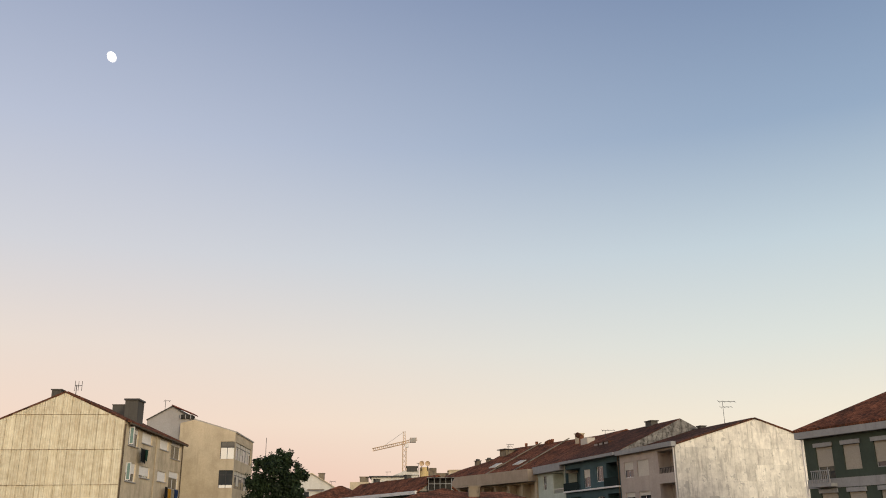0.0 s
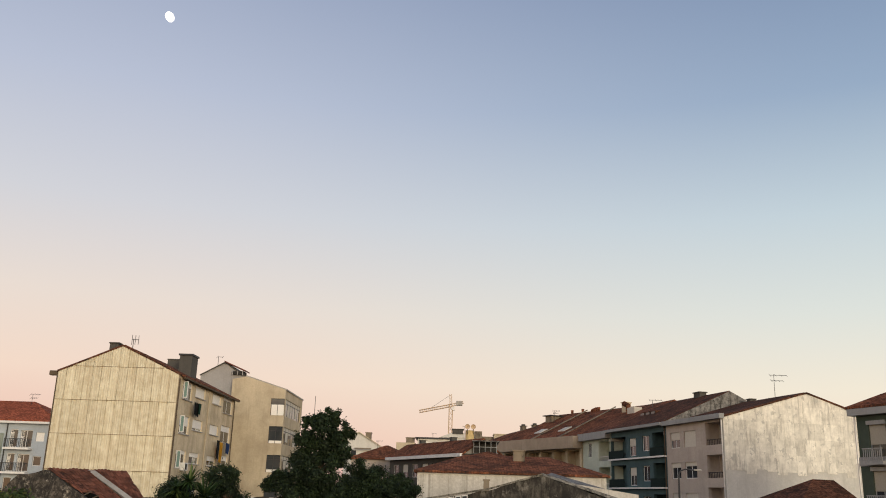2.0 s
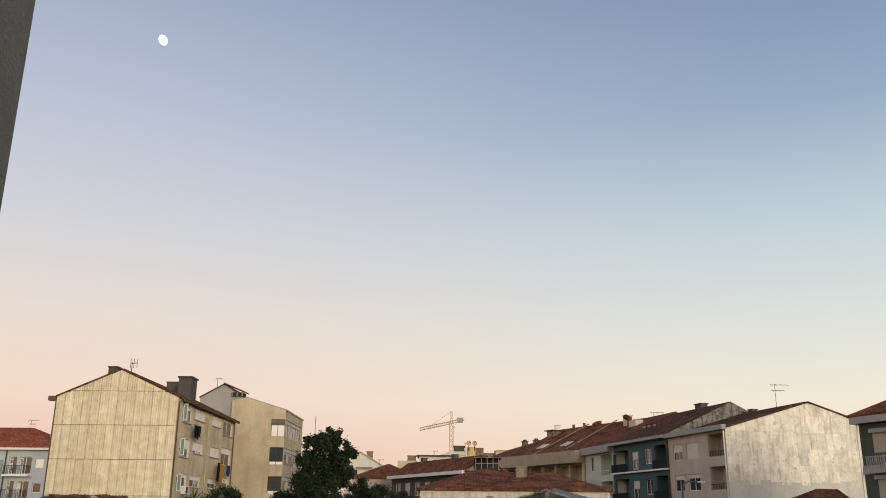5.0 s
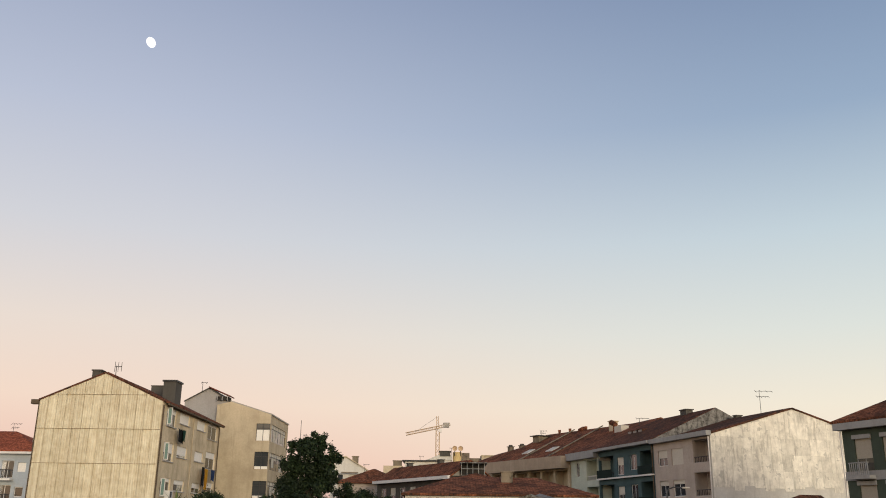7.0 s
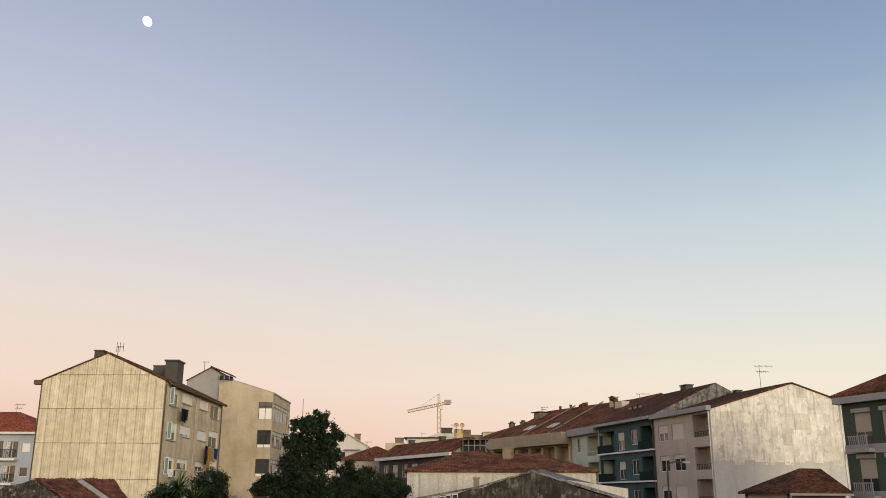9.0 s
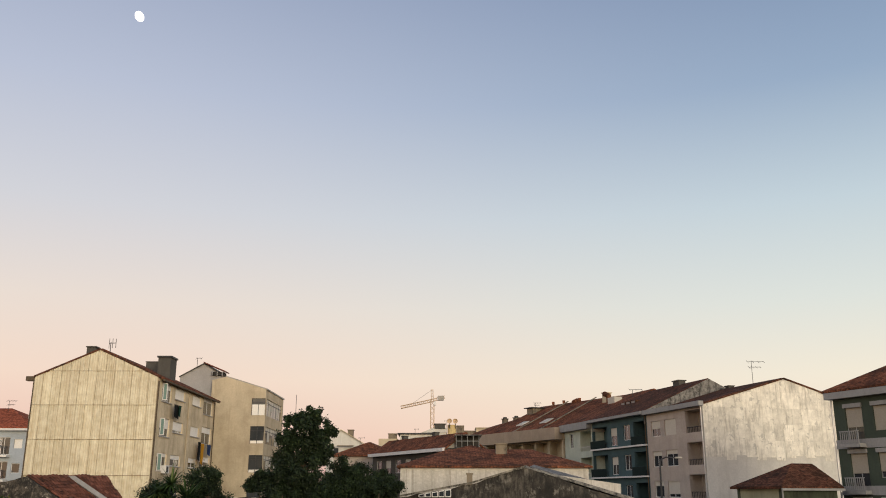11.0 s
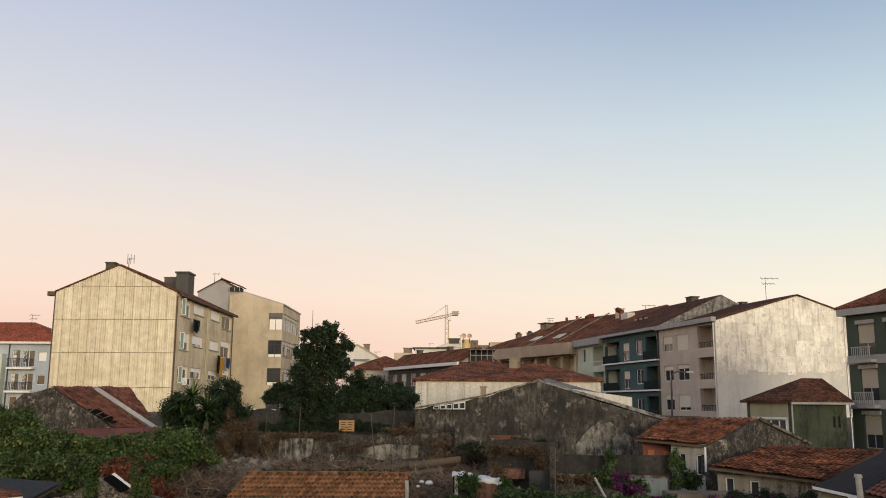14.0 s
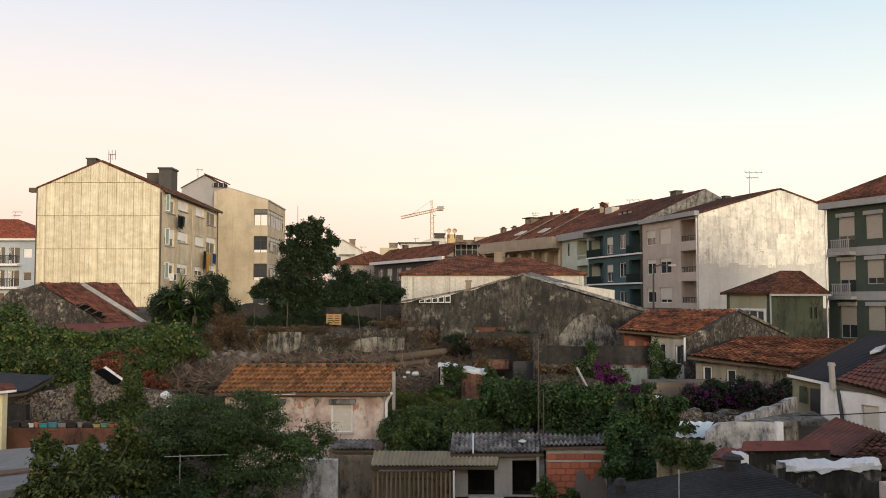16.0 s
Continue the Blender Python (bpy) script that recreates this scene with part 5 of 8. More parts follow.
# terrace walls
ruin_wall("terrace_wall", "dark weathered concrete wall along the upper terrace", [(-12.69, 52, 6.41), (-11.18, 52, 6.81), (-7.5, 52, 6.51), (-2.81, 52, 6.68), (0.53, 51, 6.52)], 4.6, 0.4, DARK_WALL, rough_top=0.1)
single("parapet", boxes((-13.0, 53.2, 6.0, -10.6, 53.6, 6.75)), PAINT_WHITE, "short pale wall beside the apartment building", "wall")
ruin_wall("terrace_wall", "crumbling rubble stone terrace wall with plaster remains",
          [(-12.53, 46, 5.24), (-11.17, 46.2, 5.38), (-10.95, 46.2, 4.88), (-10.17, 46, 5.48), (-8.99, 46, 5.39), (-7.51, 46, 5.45), (-5.44, 46, 5.24), (-4.26, 46, 5.53), (-1.89, 46, 5.53), (-0.12, 46, 5.68), (1.95, 46, 5.39)], 2.8, 0.6, STONE, rough_top=0.14, seed=5)
single("plaster_patch", prism(bmesh.new(), [(-9.18, 45.86, 4.31), (-8.3, 45.86, 4.1), (-7.45, 45.86, 4.51), (-7.4, 45.86, 5.3), (-9.14, 45.86, 5.33)], (0, 0.1, 0)), surface("lime_plaster", C(0.27, 0.25, 0.205), C(0.10, 0.085, 0.065), big=1.2, stain=0.8, streak=0.6, mould=0.75), "grey lime plaster remnant on the stone wall", "plaster")
single("plaster_patch", prism(bmesh.new(), [(-4.89, 45.86, 4.42), (-3.94, 45.86, 4.25), (-2.03, 45.86, 4.37), (-2, 45.86, 4.98), (-3.65, 45.86, 5.04), (-4.48, 45.86, 4.92), (-5.13, 45.86, 4.78)], (0, 0.1, 0)), MATS["lime_plaster"], "pale lime plaster remnant on the stone wall", "plaster")
single("buttress", prism(bmesh.new(), [(-0.18, 45.5, 4.33), (1.46, 45.5, 4.33), (1.52, 45.5, 6.13), (-0.12, 45.5, 6.19)], (0, 0.6, 0)), RUIN, "blackened plastered buttress on the terrace wall", "buttress")


def pallet():
    t = thing("pallet", "yellow wooden pallet leaning on the terrace wall", "pallet", (-6.3, 50.5, 5.52))
    x, y, z = (-6.72, 50.5, 5.55)
    wood = surface("pale_wood", C(0.33, 0.20, 0.085), C(0.2, 0.12, 0.05), fine=9)
    for i in range(5):
        part("slat", boxes((x, y, z + 0.13 * i, x + 0.86, y + 0.03, z + 0.13 * i + 0.085)), wood, t)
    for i in range(3):
        part("beam", boxes((x + 0.38 * i, y + 0.034, z, x + 0.38 * i + 0.1, y + 0.12, z + 0.62)), wood, t)


pallet()


LIME0 = MATS["lime_plaster"]
PLASTER_OLD = surface("flaking_plaster", C(0.25, 0.235, 0.20), C(0.05, 0.045, 0.04), big=1.2, fine=4, stain=0.8, streak=0.6, mould=0.9, bump=0.4)


def gable_ruin():
    t = thing("ruined_hall", "blackened ruined gable wall with flaking plaster", "ruin", (6, 48, 4.5))
    ruin_wall("gable_wall", "", [(-2.3, 48.3, 6.8), (1.45, 48, 7.46), (3.2, 48, 8.08), (4.38, 48, 8.33), (5.91, 48, 7.85), (8.53, 48, 7.01), (11.3, 48, 6.18)], 3.0, 0.6, RUIN, parent=t, rough_top=0.05, seed=8)
    bm = bmesh.new()
    prism(bm, [(4.38, 48.2, 8.35), (11.35, 48.2, 6.24), (11.4, 48.4, 6.45), (4.4, 48.4, 8.48)], (0, 0.8, 0))
    part("coping", bm, LIME0, t)
    bm = bmesh.new()
    for (xa, za), (xb, zb) in (((-2.35, 6.82), (1.45, 7.5)), ((1.454, 7.5), (4.37, 8.36))):
        prism(bm, [(xa, 47.9, za), (xb, 47.9, zb), (xb, 47.9, zb + 0.1), (xa, 47.9, za + 0.1)], (0, 0.9, 0))
    part("coping", bm, LIME0, t)
    part("roof", prism(bmesh.new(), [(4.64, 49.3, 8.41), (9.4, 49.3, 6.95), (10.67, 55, 7.37), (5.54, 55, 8.71)], (0, 0, -0.1)), SHEET_GREY, t)
    ruin_wall("plaster_remnant", "pale flaking lime plaster", [(6.3, 47.88, 5.0), (6.9, 47.88, 5.7), (7.6, 47.88, 6.3), (8.2, 47.88, 6.2), (9.0, 47.88, 5.6), (9.9, 47.88, 4.9)], 4.2, 0.1, PLASTER_OLD, parent=t, rough_top=0.1, step=0.25, seed=12)
    part("parapet", prism(bmesh.new(), [(6.37, 49.2, 7.42), (9.22, 49.2, 6.79), (9.63, 49.2, 6.82), (9.64, 49.2, 7.52), (6.38, 49.2, 7.96)], (0, 0.25, 0)), SHEET_STAINED, t, "pale rendered parapet")
    part("chimney", boxes((1.25, 48.05, 7.2, 1.55, 48.35, 7.98), (1.21, 48.01, 7.98, 1.59, 48.39, 8.06)), BROWN_RENDER, t)


gable_ruin()
single("lean_to", boxes((-1.2, 51, 5.0, 1.5, 53, 6.7)), RUIN, "dark lean-to behind the ruined gable", "shed")
for i in range(5):
    x0, x1, z0 = -1.3 + 0.35 * i, -0.99 + 0.35 * i, 6.82
    pts = [(x0, 47.93, z0), (x1, 47.93, z0), (x1, 47.93, z0 + 0.13 + 0.06 * (i + 0.9)), (x0, 47.93, z0 + 0.13 + 0.06 * i)]
    sash = thing("window_sash", "small white-framed sash of the lean-to", "window", (x0, 47.93, z0), group="lean-to sashes")
    part("frame", prism(bmesh.new(), pts, (0, 0.05, 0)), PAINT_WHITE, sash)
    cx, cz = sum(p[0] for p in pts) / 4, sum(p[2] for p in pts) / 4
    part("pane", prism(bmesh.new(), [(cx + (p[0] - cx) * 0.78, 47.915, cz + (p[2] - cz) * 0.72) for p in pts], (0, 0.012, 0)), GLASS, sash)

bank("dry_shrub", "withered brown creeper on the dark walls", "shrub",
     [(*(2.16, 41.6, 4.98), 1.3, 0.4, 0.35, 500), (*(3.37, 41.6, 4.98), 1.1, 0.4, 0.3, 400), (*(1.74, 41, 4.12), 0.6, 0.4, 0.5, 350), (*(3.84, 41, 4.12), 0.5, 0.3, 0.7, 600),
      (*(-2.48, 46, 5.77), 1.5, 0.4, 0.2, 450), (*(-5.11, 45.7, 4.81), 1.0, 0.3, 0.3, 220), (*(-1, 45.7, 5.11), 1.1, 0.3, 0.35, 320), (*(-9.8, 45.7, 4.81), 0.6, 0.4, 0.6, 700)], 0.2, LEAF_DRY, 35, 0.3)
bank("weeds", "green and brown weeds along the terrace walls", "weeds",
     strip(*(-4.31, 50, 5.66), *(1.46, 49.5, 5.74), 8, 0.8, 0.5, 0.3, 260, 71) + strip(*(1.82, 43, 5.08), *(4.59, 43, 5.08), 4, 0.7, 0.4, 0.35, 320, 72) + strip(*(-9.31, 41, 3.91), *(-2.47, 41, 3.91), 8, 0.8, 0.8, 0.22, 200, 73), 0.2, LEAF_PINE, 36, 0.4)

single("brick_strip", boxes((1.65, 46.9, 5.05, 3.3, 47.1, 5.5)), surface("sooty_brick", C(0.13, 0.055, 0.035), C(0.05, 0.028, 0.02), stain=0.8, big=1.5), "low red-brown wall strip at the ruined gable", "wall")
bank("dry_shrub", "dry brown creeper hanging over the upper terrace wall", "creeper",
     strip(*(-3.6, 49.4, 5.7), *(-0.2, 49.4, 5.75), 9, 0.55, 0.3, 0.5, 520, 91) + strip(*(-11.5, 46.1, 5.4), *(-6.0, 46.1, 5.45), 9, 0.6, 0.35, 0.16, 260, 92) + strip(*(-1.0, 45.2, 4.5), *(1.4, 44.5, 4.5), 4, 0.6, 0.5, 0.4, 420, 93), 0.18, LEAF_DRY, 37, 0.3)
bank("weeds", "dark weeds along the foot of the upper wall", "weeds", strip(*(-12.2, 51, 5.75), *(-4.6, 51, 5.75), 12, 0.6, 0.4, 0.35, 420, 94) + strip(*(0.2, 43.5, 4.9), *(4.4, 42.2, 5.3), 6, 0.6, 0.4, 0.3, 420, 95), 0.18, LEAF_PINE, 38, 0.4)
for x0, y0, z0, x1, z1 in ((-4.1, 45.2, 3.6, -4.4, 6.6), (-9.0, 50.6, 5.4, -8.95, 6.9), (-3.6, 50.2, 5.5, -3.55, 7.0), (-10.9, 50.6, 5.4, -10.85, 6.6)):
    single("stake", tube(bmesh.new(), (x0, y0, z0), (x1, y0, z1), 0.03, 0.022, 6), BARK, "thin weathered stake at the terrace wall", "stake", group="garden stakes")
# slope of debris
twigs("brushwood", "tangle of dry brown brushwood over the slope", [(-12.5, 38, 1.2, 45.5, 9000, 0.6), (-13.5, 36, -8.5, 45, 1800, 0.7), (-3, 36, 0.5, 38, 700, 0.4)], 3)
bank("undergrowth", "dry weeds on the debris slope", "weeds", [(-11 + 0.8 * i, 39.5 + 4.5 * ((i * 7) % 5) / 5, land(-11 + 0.8 * i, 39.5 + 4.5 * ((i * 7) % 5) / 5) + 0.1, 0.8, 0.7, 0.3, 420) for i in range(17)], 0.2, LEAF_DRY, 6, 0.3)

# ---- pink house with the clay tile roof ----


def tile_mesh(w, l):
    """One clay tile: an arched shell beside a flat pan, thicker at its lower edge."""
    bm = bmesh.new()
    prof = [(0, 0.0), (0.30 * w, 0.0), (0.40 * w, 0.035), (0.65 * w, 0.055), (0.90 * w, 0.035), (1.0 * w, 0.004)]
    a = [bm.verts.new((x, 0, z + 0.065)) for x, z in prof]
    b = [bm.verts.new((x, l, z)) for x, z in prof]
    c = [bm.verts.new((x, 0, z + 0.008)) for x, z in prof]
    for i in range(len(prof) - 1):
        bm.faces.new((a[i], a[i + 1], b[i + 1], b[i]))
        bm.faces.new((c[i], c[i + 1], a[i + 1], a[i]))
    return mesh_of("tile", bm, TILE_OCHRE)


PINK = surface("faded_pink_plaster", C(0.56, 0.45, 0.38), C(0.24, 0.13, 0.10), light=C(0.68, 0.60, 0.53), big=1.1, fine=5, stain=0.75, streak=0.6, patch=C(0.38, 0.18, 0.13), patch_amount=0.12, mould=0.3)


def pink_house():
    t = thing("house", "small faded pink house with an orange clay tile roof", "house", (-5.1, 33.5, 0.3))
    m = frame_at(-7.9, 32, 0.2, 1, 0)
    w, d, h = 5.75, 5.0, 3.45
    ops = [(3.85, 2.0, 0.78, 1.0, None), (1.3, 2.0, 0.78, 1.0, None)]
    facade(t, m, w, h, ops, PINK, 0.25)
    facade(t, side_right(m @ Matrix.Translation((0, 0.25, 0)), w), d - 0.5, h, (), PINK, 0.25)
    facade(t, side_left(m @ Matrix.Translation((0, -0.25, 0)), d), d - 0.5, h, (), PINK, 0.25)
    facade(t, side_back(m, w, d), w, h, (), PINK, 0.25)
    for x in (3.85, 1.3):
        wd = part("window", boxes((x, 0.04, 2.0, x + 0.06, 0.12, 3.0), (x + 0.72, 0.04, 2.0, x + 0.78, 0.12, 3.0), (x + 0.06, 0.04, 2.0, x + 0.72, 0.12, 2.05)), PAINT_WHITE, t, m=m)
        part("shutter", slatted(x + 0.062, x + 0.718, 2.052, 2.99, 0.055), SHUTTER, wd, m=m)
        part("shutter_box", boxes((x - 0.08, -0.16, 3.02, x + 0.9, -0.003, 3.2), bevel=0.02), SHEET_GREY, wd, m=m)
        part("sill", boxes((x - 0.05, -0.08, 1.93, x + 0.83, -0.003, 1.995)), CONCRETE, wd, m=m)
    part("gutter", tube(bmesh.new(), (1.1, -0.3, h - 0.08), (2.6, -0.3, h - 0.04), 0.055), PAINT_WHITE, t, m=m)
    part("gutter", tube(bmesh.new(), (2.62, -0.3, h - 0.04), (w + 0.25, -0.3, h + 0.0), 0.045), SHEET_GREY, t, m=m)
    part("fascia", boxes((-0.25, -0.24, h - 0.14, w + 0.2, -0.2, h - 0.03)), BARK, t, m=m)
    rng = random.Random(9)
    low = [(w * i / 70, h - 0.2 - 0.16 * noise.noise(Vector((i * 0.13, 2, 5))) - 0.09 * noise.noise(Vector((i * 0.45, 7, 1))) - 0.03 * rng.random()) for i in range(71)]
    part("flaked_band", prism(bmesh.new(), [(x, -0.012, z) for x, z in low] + [(w, -0.012, h - 0.01), (0, -0.012, h - 0.01)], (0, 0.008, 0)),
         surface("old_red_limewash", C(0.36, 0.18, 0.13), C(0.16, 0.075, 0.055), light=C(0.48, 0.32, 0.26), stain=0.7, big=1.8), t, "reddish flaked band under the eaves", m=m)
    part("downpipe", tube(bmesh.new(), (w + 0.1, -0.1, -0.1), (w + 0.1, -0.1, h - 0.35), 0.05), PAINT_WHITE, t, m=m)
    part("elbow", tube(bmesh.new(), (w + 0.3, -0.28, h), (w + 0.1, -0.1, h - 0.36), 0.055), PAINT_WHITE, t, m=m)
    # roof deck and tiles, course by course from the eave to the ridge
    e0, rise, run = -0.35, 0.66, 3.0
    dk = bmesh.new()
    prism(dk, [(w + 0.25, e0, h + 0.0), (w + 0.25, run, h + rise), (w + 0.25, run, h + rise - 0.12), (w + 0.25, e0, h - 0.1)], (-w - 0.55, 0, 0))
    prism(dk, [(w + 0.25, run, h + rise), (w + 0.25, d + 0.3, h + 0.2), (w + 0.25, d + 0.3, h + 0.1), (w + 0.25, run, h + rise - 0.12)], (-w - 0.55, 0, 0))
    roof = part("roof", dk, BARK, t, m=m)
    cols, rows = 38, 6
    tw = (w + 0.55) / cols
    slope = math.atan2(rise, run - e0)
    ln = math.hypot(rise, run - e0) / rows
    tm = tile_mesh(tw, ln * 1.12)
    rng = random.Random(3)
    for r in range(rows):
        for c in range(cols):
            q = m @ Matrix.Translation((-0.3 + c * tw, e0 + math.cos(slope) * r * ln, h + 0.01 + math.sin(slope) * r * ln)) @ Matrix.Rotation(slope - 0.02, 4, "X") \
                @ Matrix.Rotation(radians(rng.uniform(-1.6, 1.6)), 4, "Z") @ Matrix.Translation((0, rng.uniform(-0.015, 0.015), rng.uniform(0, 0.012)))
            put("tile", tm, roof, q)
    rm = bmesh.new()
    tube(rm, (0, 0, 0), (0.40, 0, 0.012), 0.10, 0.115, 8)
    ridge = mesh_of("ridge_tile", rm, TILE_OCHRE)
    for i in range(16):
        put("ridge_tile", ridge, roof, m @ Matrix.Translation((-0.3 + 0.395 * i, run, h + rise + 0.03 + rng.uniform(-0.01, 0.02))))
    # lower lean-to by the door
    part("lean_to_wall", boxes((3.9, -0.9, 0, 5.75, -0.7, 1.55)), BROWN_RENDER, t, m=m)
    roof_quad("lean_to_roof", (-3.86, 30.9, 1.75), (-2.36, 30.9, 1.75), (-2.44, 31.9, 1.91), (-3.99, 31.9, 1.91), 0.15, SHEET_GREY, t, "wave", 0.025)


pink_house()

# ---- sheds in the yard ----


def shed():
    t = thing("shed", "ramshackle yard shed with corrugated roof and brick end wall", "shed", (2, 29, 0))
    gz = 0.7
    # back room walls with two dark openings
    m = frame_at(0.3, 28.4, gz, 1, 0)
    facade(t, m, 2.95, 1.35, [(0.5, 0.05, 0.85, 1.0, None), (1.92, 0.05, 0.8, 1.1, None)], CONCRETE, 0.12)
    part("back_wall", boxes((0.2, 30.2, gz - 0.2, 5.2, 30.4, 2.2)), DARK_WALL, t)
    part("side_wall", boxes((0.2, 28.53, gz - 0.2, 0.32, 30.19, 2.1)), DARK_WALL, t)
    part("lintel", boxes((2.0, 28.25, 1.98, 3.1, 28.38, 2.08)), PAINT_WHITE, t)
    part("post", boxes((2.98, 28.2, gz, 3.06, 28.28, 2.3)), ALUMINIUM, t)
    part("bench", boxes((0.8, 27.7, 0.72, 1.9, 28.1, 0.84), bevel=0.02), CONCRETE, t)
    roof_quad("roof", (0.23, 28, 2.12), (3.18, 28, 2.14), (3.33, 30, 2.42), (0.31, 30, 2.42), 0.155, SHEET_RIB, t, "wave", 0.038, label="grey corrugated fibre-cement roof")
    roof_quad("roof", (3.09, 27.8, 2.37), (5.14, 27.8, 2.42), (5.52, 29.6, 2.46), (3.23, 29.6, 2.42), 0.155, SHEET_RIB, t, "wave", 0.038, label="grey corrugated fibre-cement roof")
    roof_quad("porch_roof", (-2.25, 27.6, 1.79), (1.69, 27.6, 1.79), (1.84, 28.3, 2.09), (-2.2, 28.3, 2.12), 0.13, surface("tan_corrugated", C(0.30, 0.25, 0.16), C(0.12, 0.10, 0.07), streak=0.4), t, "wave", 0.025, label="tan corrugated porch roof")
    part("gutter", boxes((-2.2, 28.32, 2.0, 0.35, 28.42, 2.08)), PAINT_WHITE, t)
    part("flashing", prism(bmesh.new(), [(0.93, 27.98, 2.14), (0.98, 27.98, 2.14), (1.05, 29.9, 2.4), (0.99, 29.9, 2.4)], (0, 0, 0.09)), PAINT_WHITE, t)
    # brick end wall, brick by brick
    mb = frame_at(3.26, 27.9, gz, 1, 0)
    bw = part("brick_wall", boxes((0, 0.02, -0.3, 1.9, 0.2, 1.58)), CONCRETE, t, m=mb)
    rng = random.Random(7)
    bm = bmesh.new()
    box(bm, 0, 0, 0, 0.288, 0.12, 0.19, bevel=0.006)
    brick = mesh_of("brick", bm, BRICK)
    bm = bmesh.new()
    box(bm, 0, 0, 0, 0.138, 0.12, 0.19, bevel=0.006)
    half = mesh_of("brick", bm, BRICK)
    for r in range(7):
        x = 0.0
        if r % 2:
            put("brick", half, bw, mb @ Matrix.Translation((0, -0.02, 0.2 * r)))
            x = 0.15
        while x < 1.75:
            full = x + 0.3 <= 1.92
            put("brick", brick if full else half, bw, mb @ Matrix.Translation((x, -0.02 + rng.uniform(-0.008, 0.006), 0.2 * r + (0.06 if r > 5 else 0))))
            x += 0.3 if full else 0.15
    part("mortar_band", boxes((0, -0.03, 1.195, 1.9, 0.015, 1.255)), CONCRETE, bw, m=mb)
    part("cement_smear", prism(bmesh.new(), [(0.75, -0.035, 0), (1.88, -0.035, 0), (1.88, -0.035, 0.42), (1.80, -0.035, 0.62), (1.70, -0.035, 0.80), (1.58, -0.035, 0.86), (1.47, -0.035, 0.70), (1.38, -0.035, 0.60), (1.27, -0.035, 0.66), (1.18, -0.035, 0.86), (1.05, -0.035, 0.97), (0.94, -0.035, 0.82), (0.90, -0.035, 0.55), (0.80, -0.035, 0.35)], (0, 0.012, 0)), surface("grey_cement", C(0.13, 0.115, 0.10), C(0.07, 0.06, 0.05)), bw, m=mb)
    # fence of upright slats
    fence = surface("weathered_slats", C(0.17, 0.125, 0.07), C(0.05, 0.036, 0.022), vary=0.3, streak=0.6, stain=0.8)
    sm = bmesh.new()
    box(sm, 0, 0, 0, 0.062, 0.03, 1.35, bevel=0.006)
    slat = mesh_of("slat", sm, fence)
    f = thing("fence", "weathered brown slatted fence beside the shed", "fence", (-1, 27.7, 0.3))
    for i in range(18):
        put("slat", slat, f, Matrix.Translation((-2.22 + 0.142 * i, 27.75 + 0.01 * (i % 2), 0.28)))
    part("backing", boxes((-2.2, 27.84, 0.28, 0.3, 27.87, 1.6)), BROWN_RENDER, f)
    part("rail", boxes((-2.25, 27.785, 1.35, 0.3, 27.83, 1.42)), fence, f)
    part("rail", boxes((-2.25, 27.785, 0.5, 0.3, 27.83, 0.57)), fence, f)
    part("post", boxes((0.31, 27.7, 0.2, 0.37, 27.76, 1.66)), PAINT_WHITE, f)


shed()
for a, b in (((3.2, 29.5, 5.68), (3.18, 29.5, 2.12)), ((3.37, 29.6, 3.98), (3.36, 29.6, 2.11))):
    single("pole", tube(bmesh.new(), (b[0], b[1], 0.8), a, 0.028, 0.022), BARK, "rusty iron pole standing behind the shed", "pole", group="rusty poles")
single("post", boxes((*[c - 0.06 for c in (-1.84, 33, 3)[:2]], 1.8, *[c + 0.06 for c in (-1.84, 33, 3)[:2]], (-1.84, 33, 4.3)[2])), CONCRETE, "weathered concrete post in the yard", "post")

# ---- white wall and antenna by the near tree ----
single("wall", boxes(((-3.49, 22, 2.81)[0], 22, 0, (-2.63, 22, 2.81)[0], 22.25, (-3.42, 22, 3.02)[2])), surface("chalky_wall", C(0.70, 0.68, 0.63), C(0.18, 0.16, 0.13), big=1.6, fine=5, stain=0.75, streak=0.6, mould=0.6, bump=0.5), "chalky white garden wall under the tree", "wall")
single("wall", boxes(((-3.55, 30, 1.28)[0], 29.2, 0, (-2.33, 29, 1.47)[0], 29.4, (-2.68, 29.2, 1.84)[2])), BROWN_RENDER, "brown rendered wall beside the fence", "wall")


def antenna(base, h, label, bars=4, turn=0.0, span=1.2, r=0.032, metal=None, tiers=1, upright=False):
    """A roof aerial: mast, boom and cross bars."""
    metal = metal or METAL_DARK
    t = thing("antenna", label, "antenna", base)
    x, y, z = base
    part("mast", tube(bmesh.new(), (x, y, z - 0.3), (x, y, z + h), r, r * 0.8, 6), metal, t)
    c, s = math.cos(turn), math.sin(turn)
    for j in range(tiers):
        zb, sp = z + h * (0.95 - 0.26 * j), span * (1, 0.7, 0.5)[j]
        boom = part("boom", tube(bmesh.new(), (x - c * sp * 0.25, y - s * sp * 0.25, zb), (x + c * sp * 0.75, y + s * sp * 0.75, zb + 0.03), r * 0.8, n=6), metal, t)
        for i in range(bars):
            k = -0.22 + 0.95 * i / max(1, bars - 1)
            l = (0.45 if upright else 0.16) - 0.02 * i
            px, py = x + c * sp * k, y + s * sp * k
            part("bar", tube(bmesh.new(), (px, py - (0 if upright else 0.3), zb - l), (px, py + (0 if upright else 0.3), zb + l), r * 0.6, n=5), metal, boom)
    return t


antenna((-5.64, 19, 2.78), 0.9, "thin metal aerial over the near tree", 0, 0.05, 1.35, r=0.011, metal=CONCRETE)

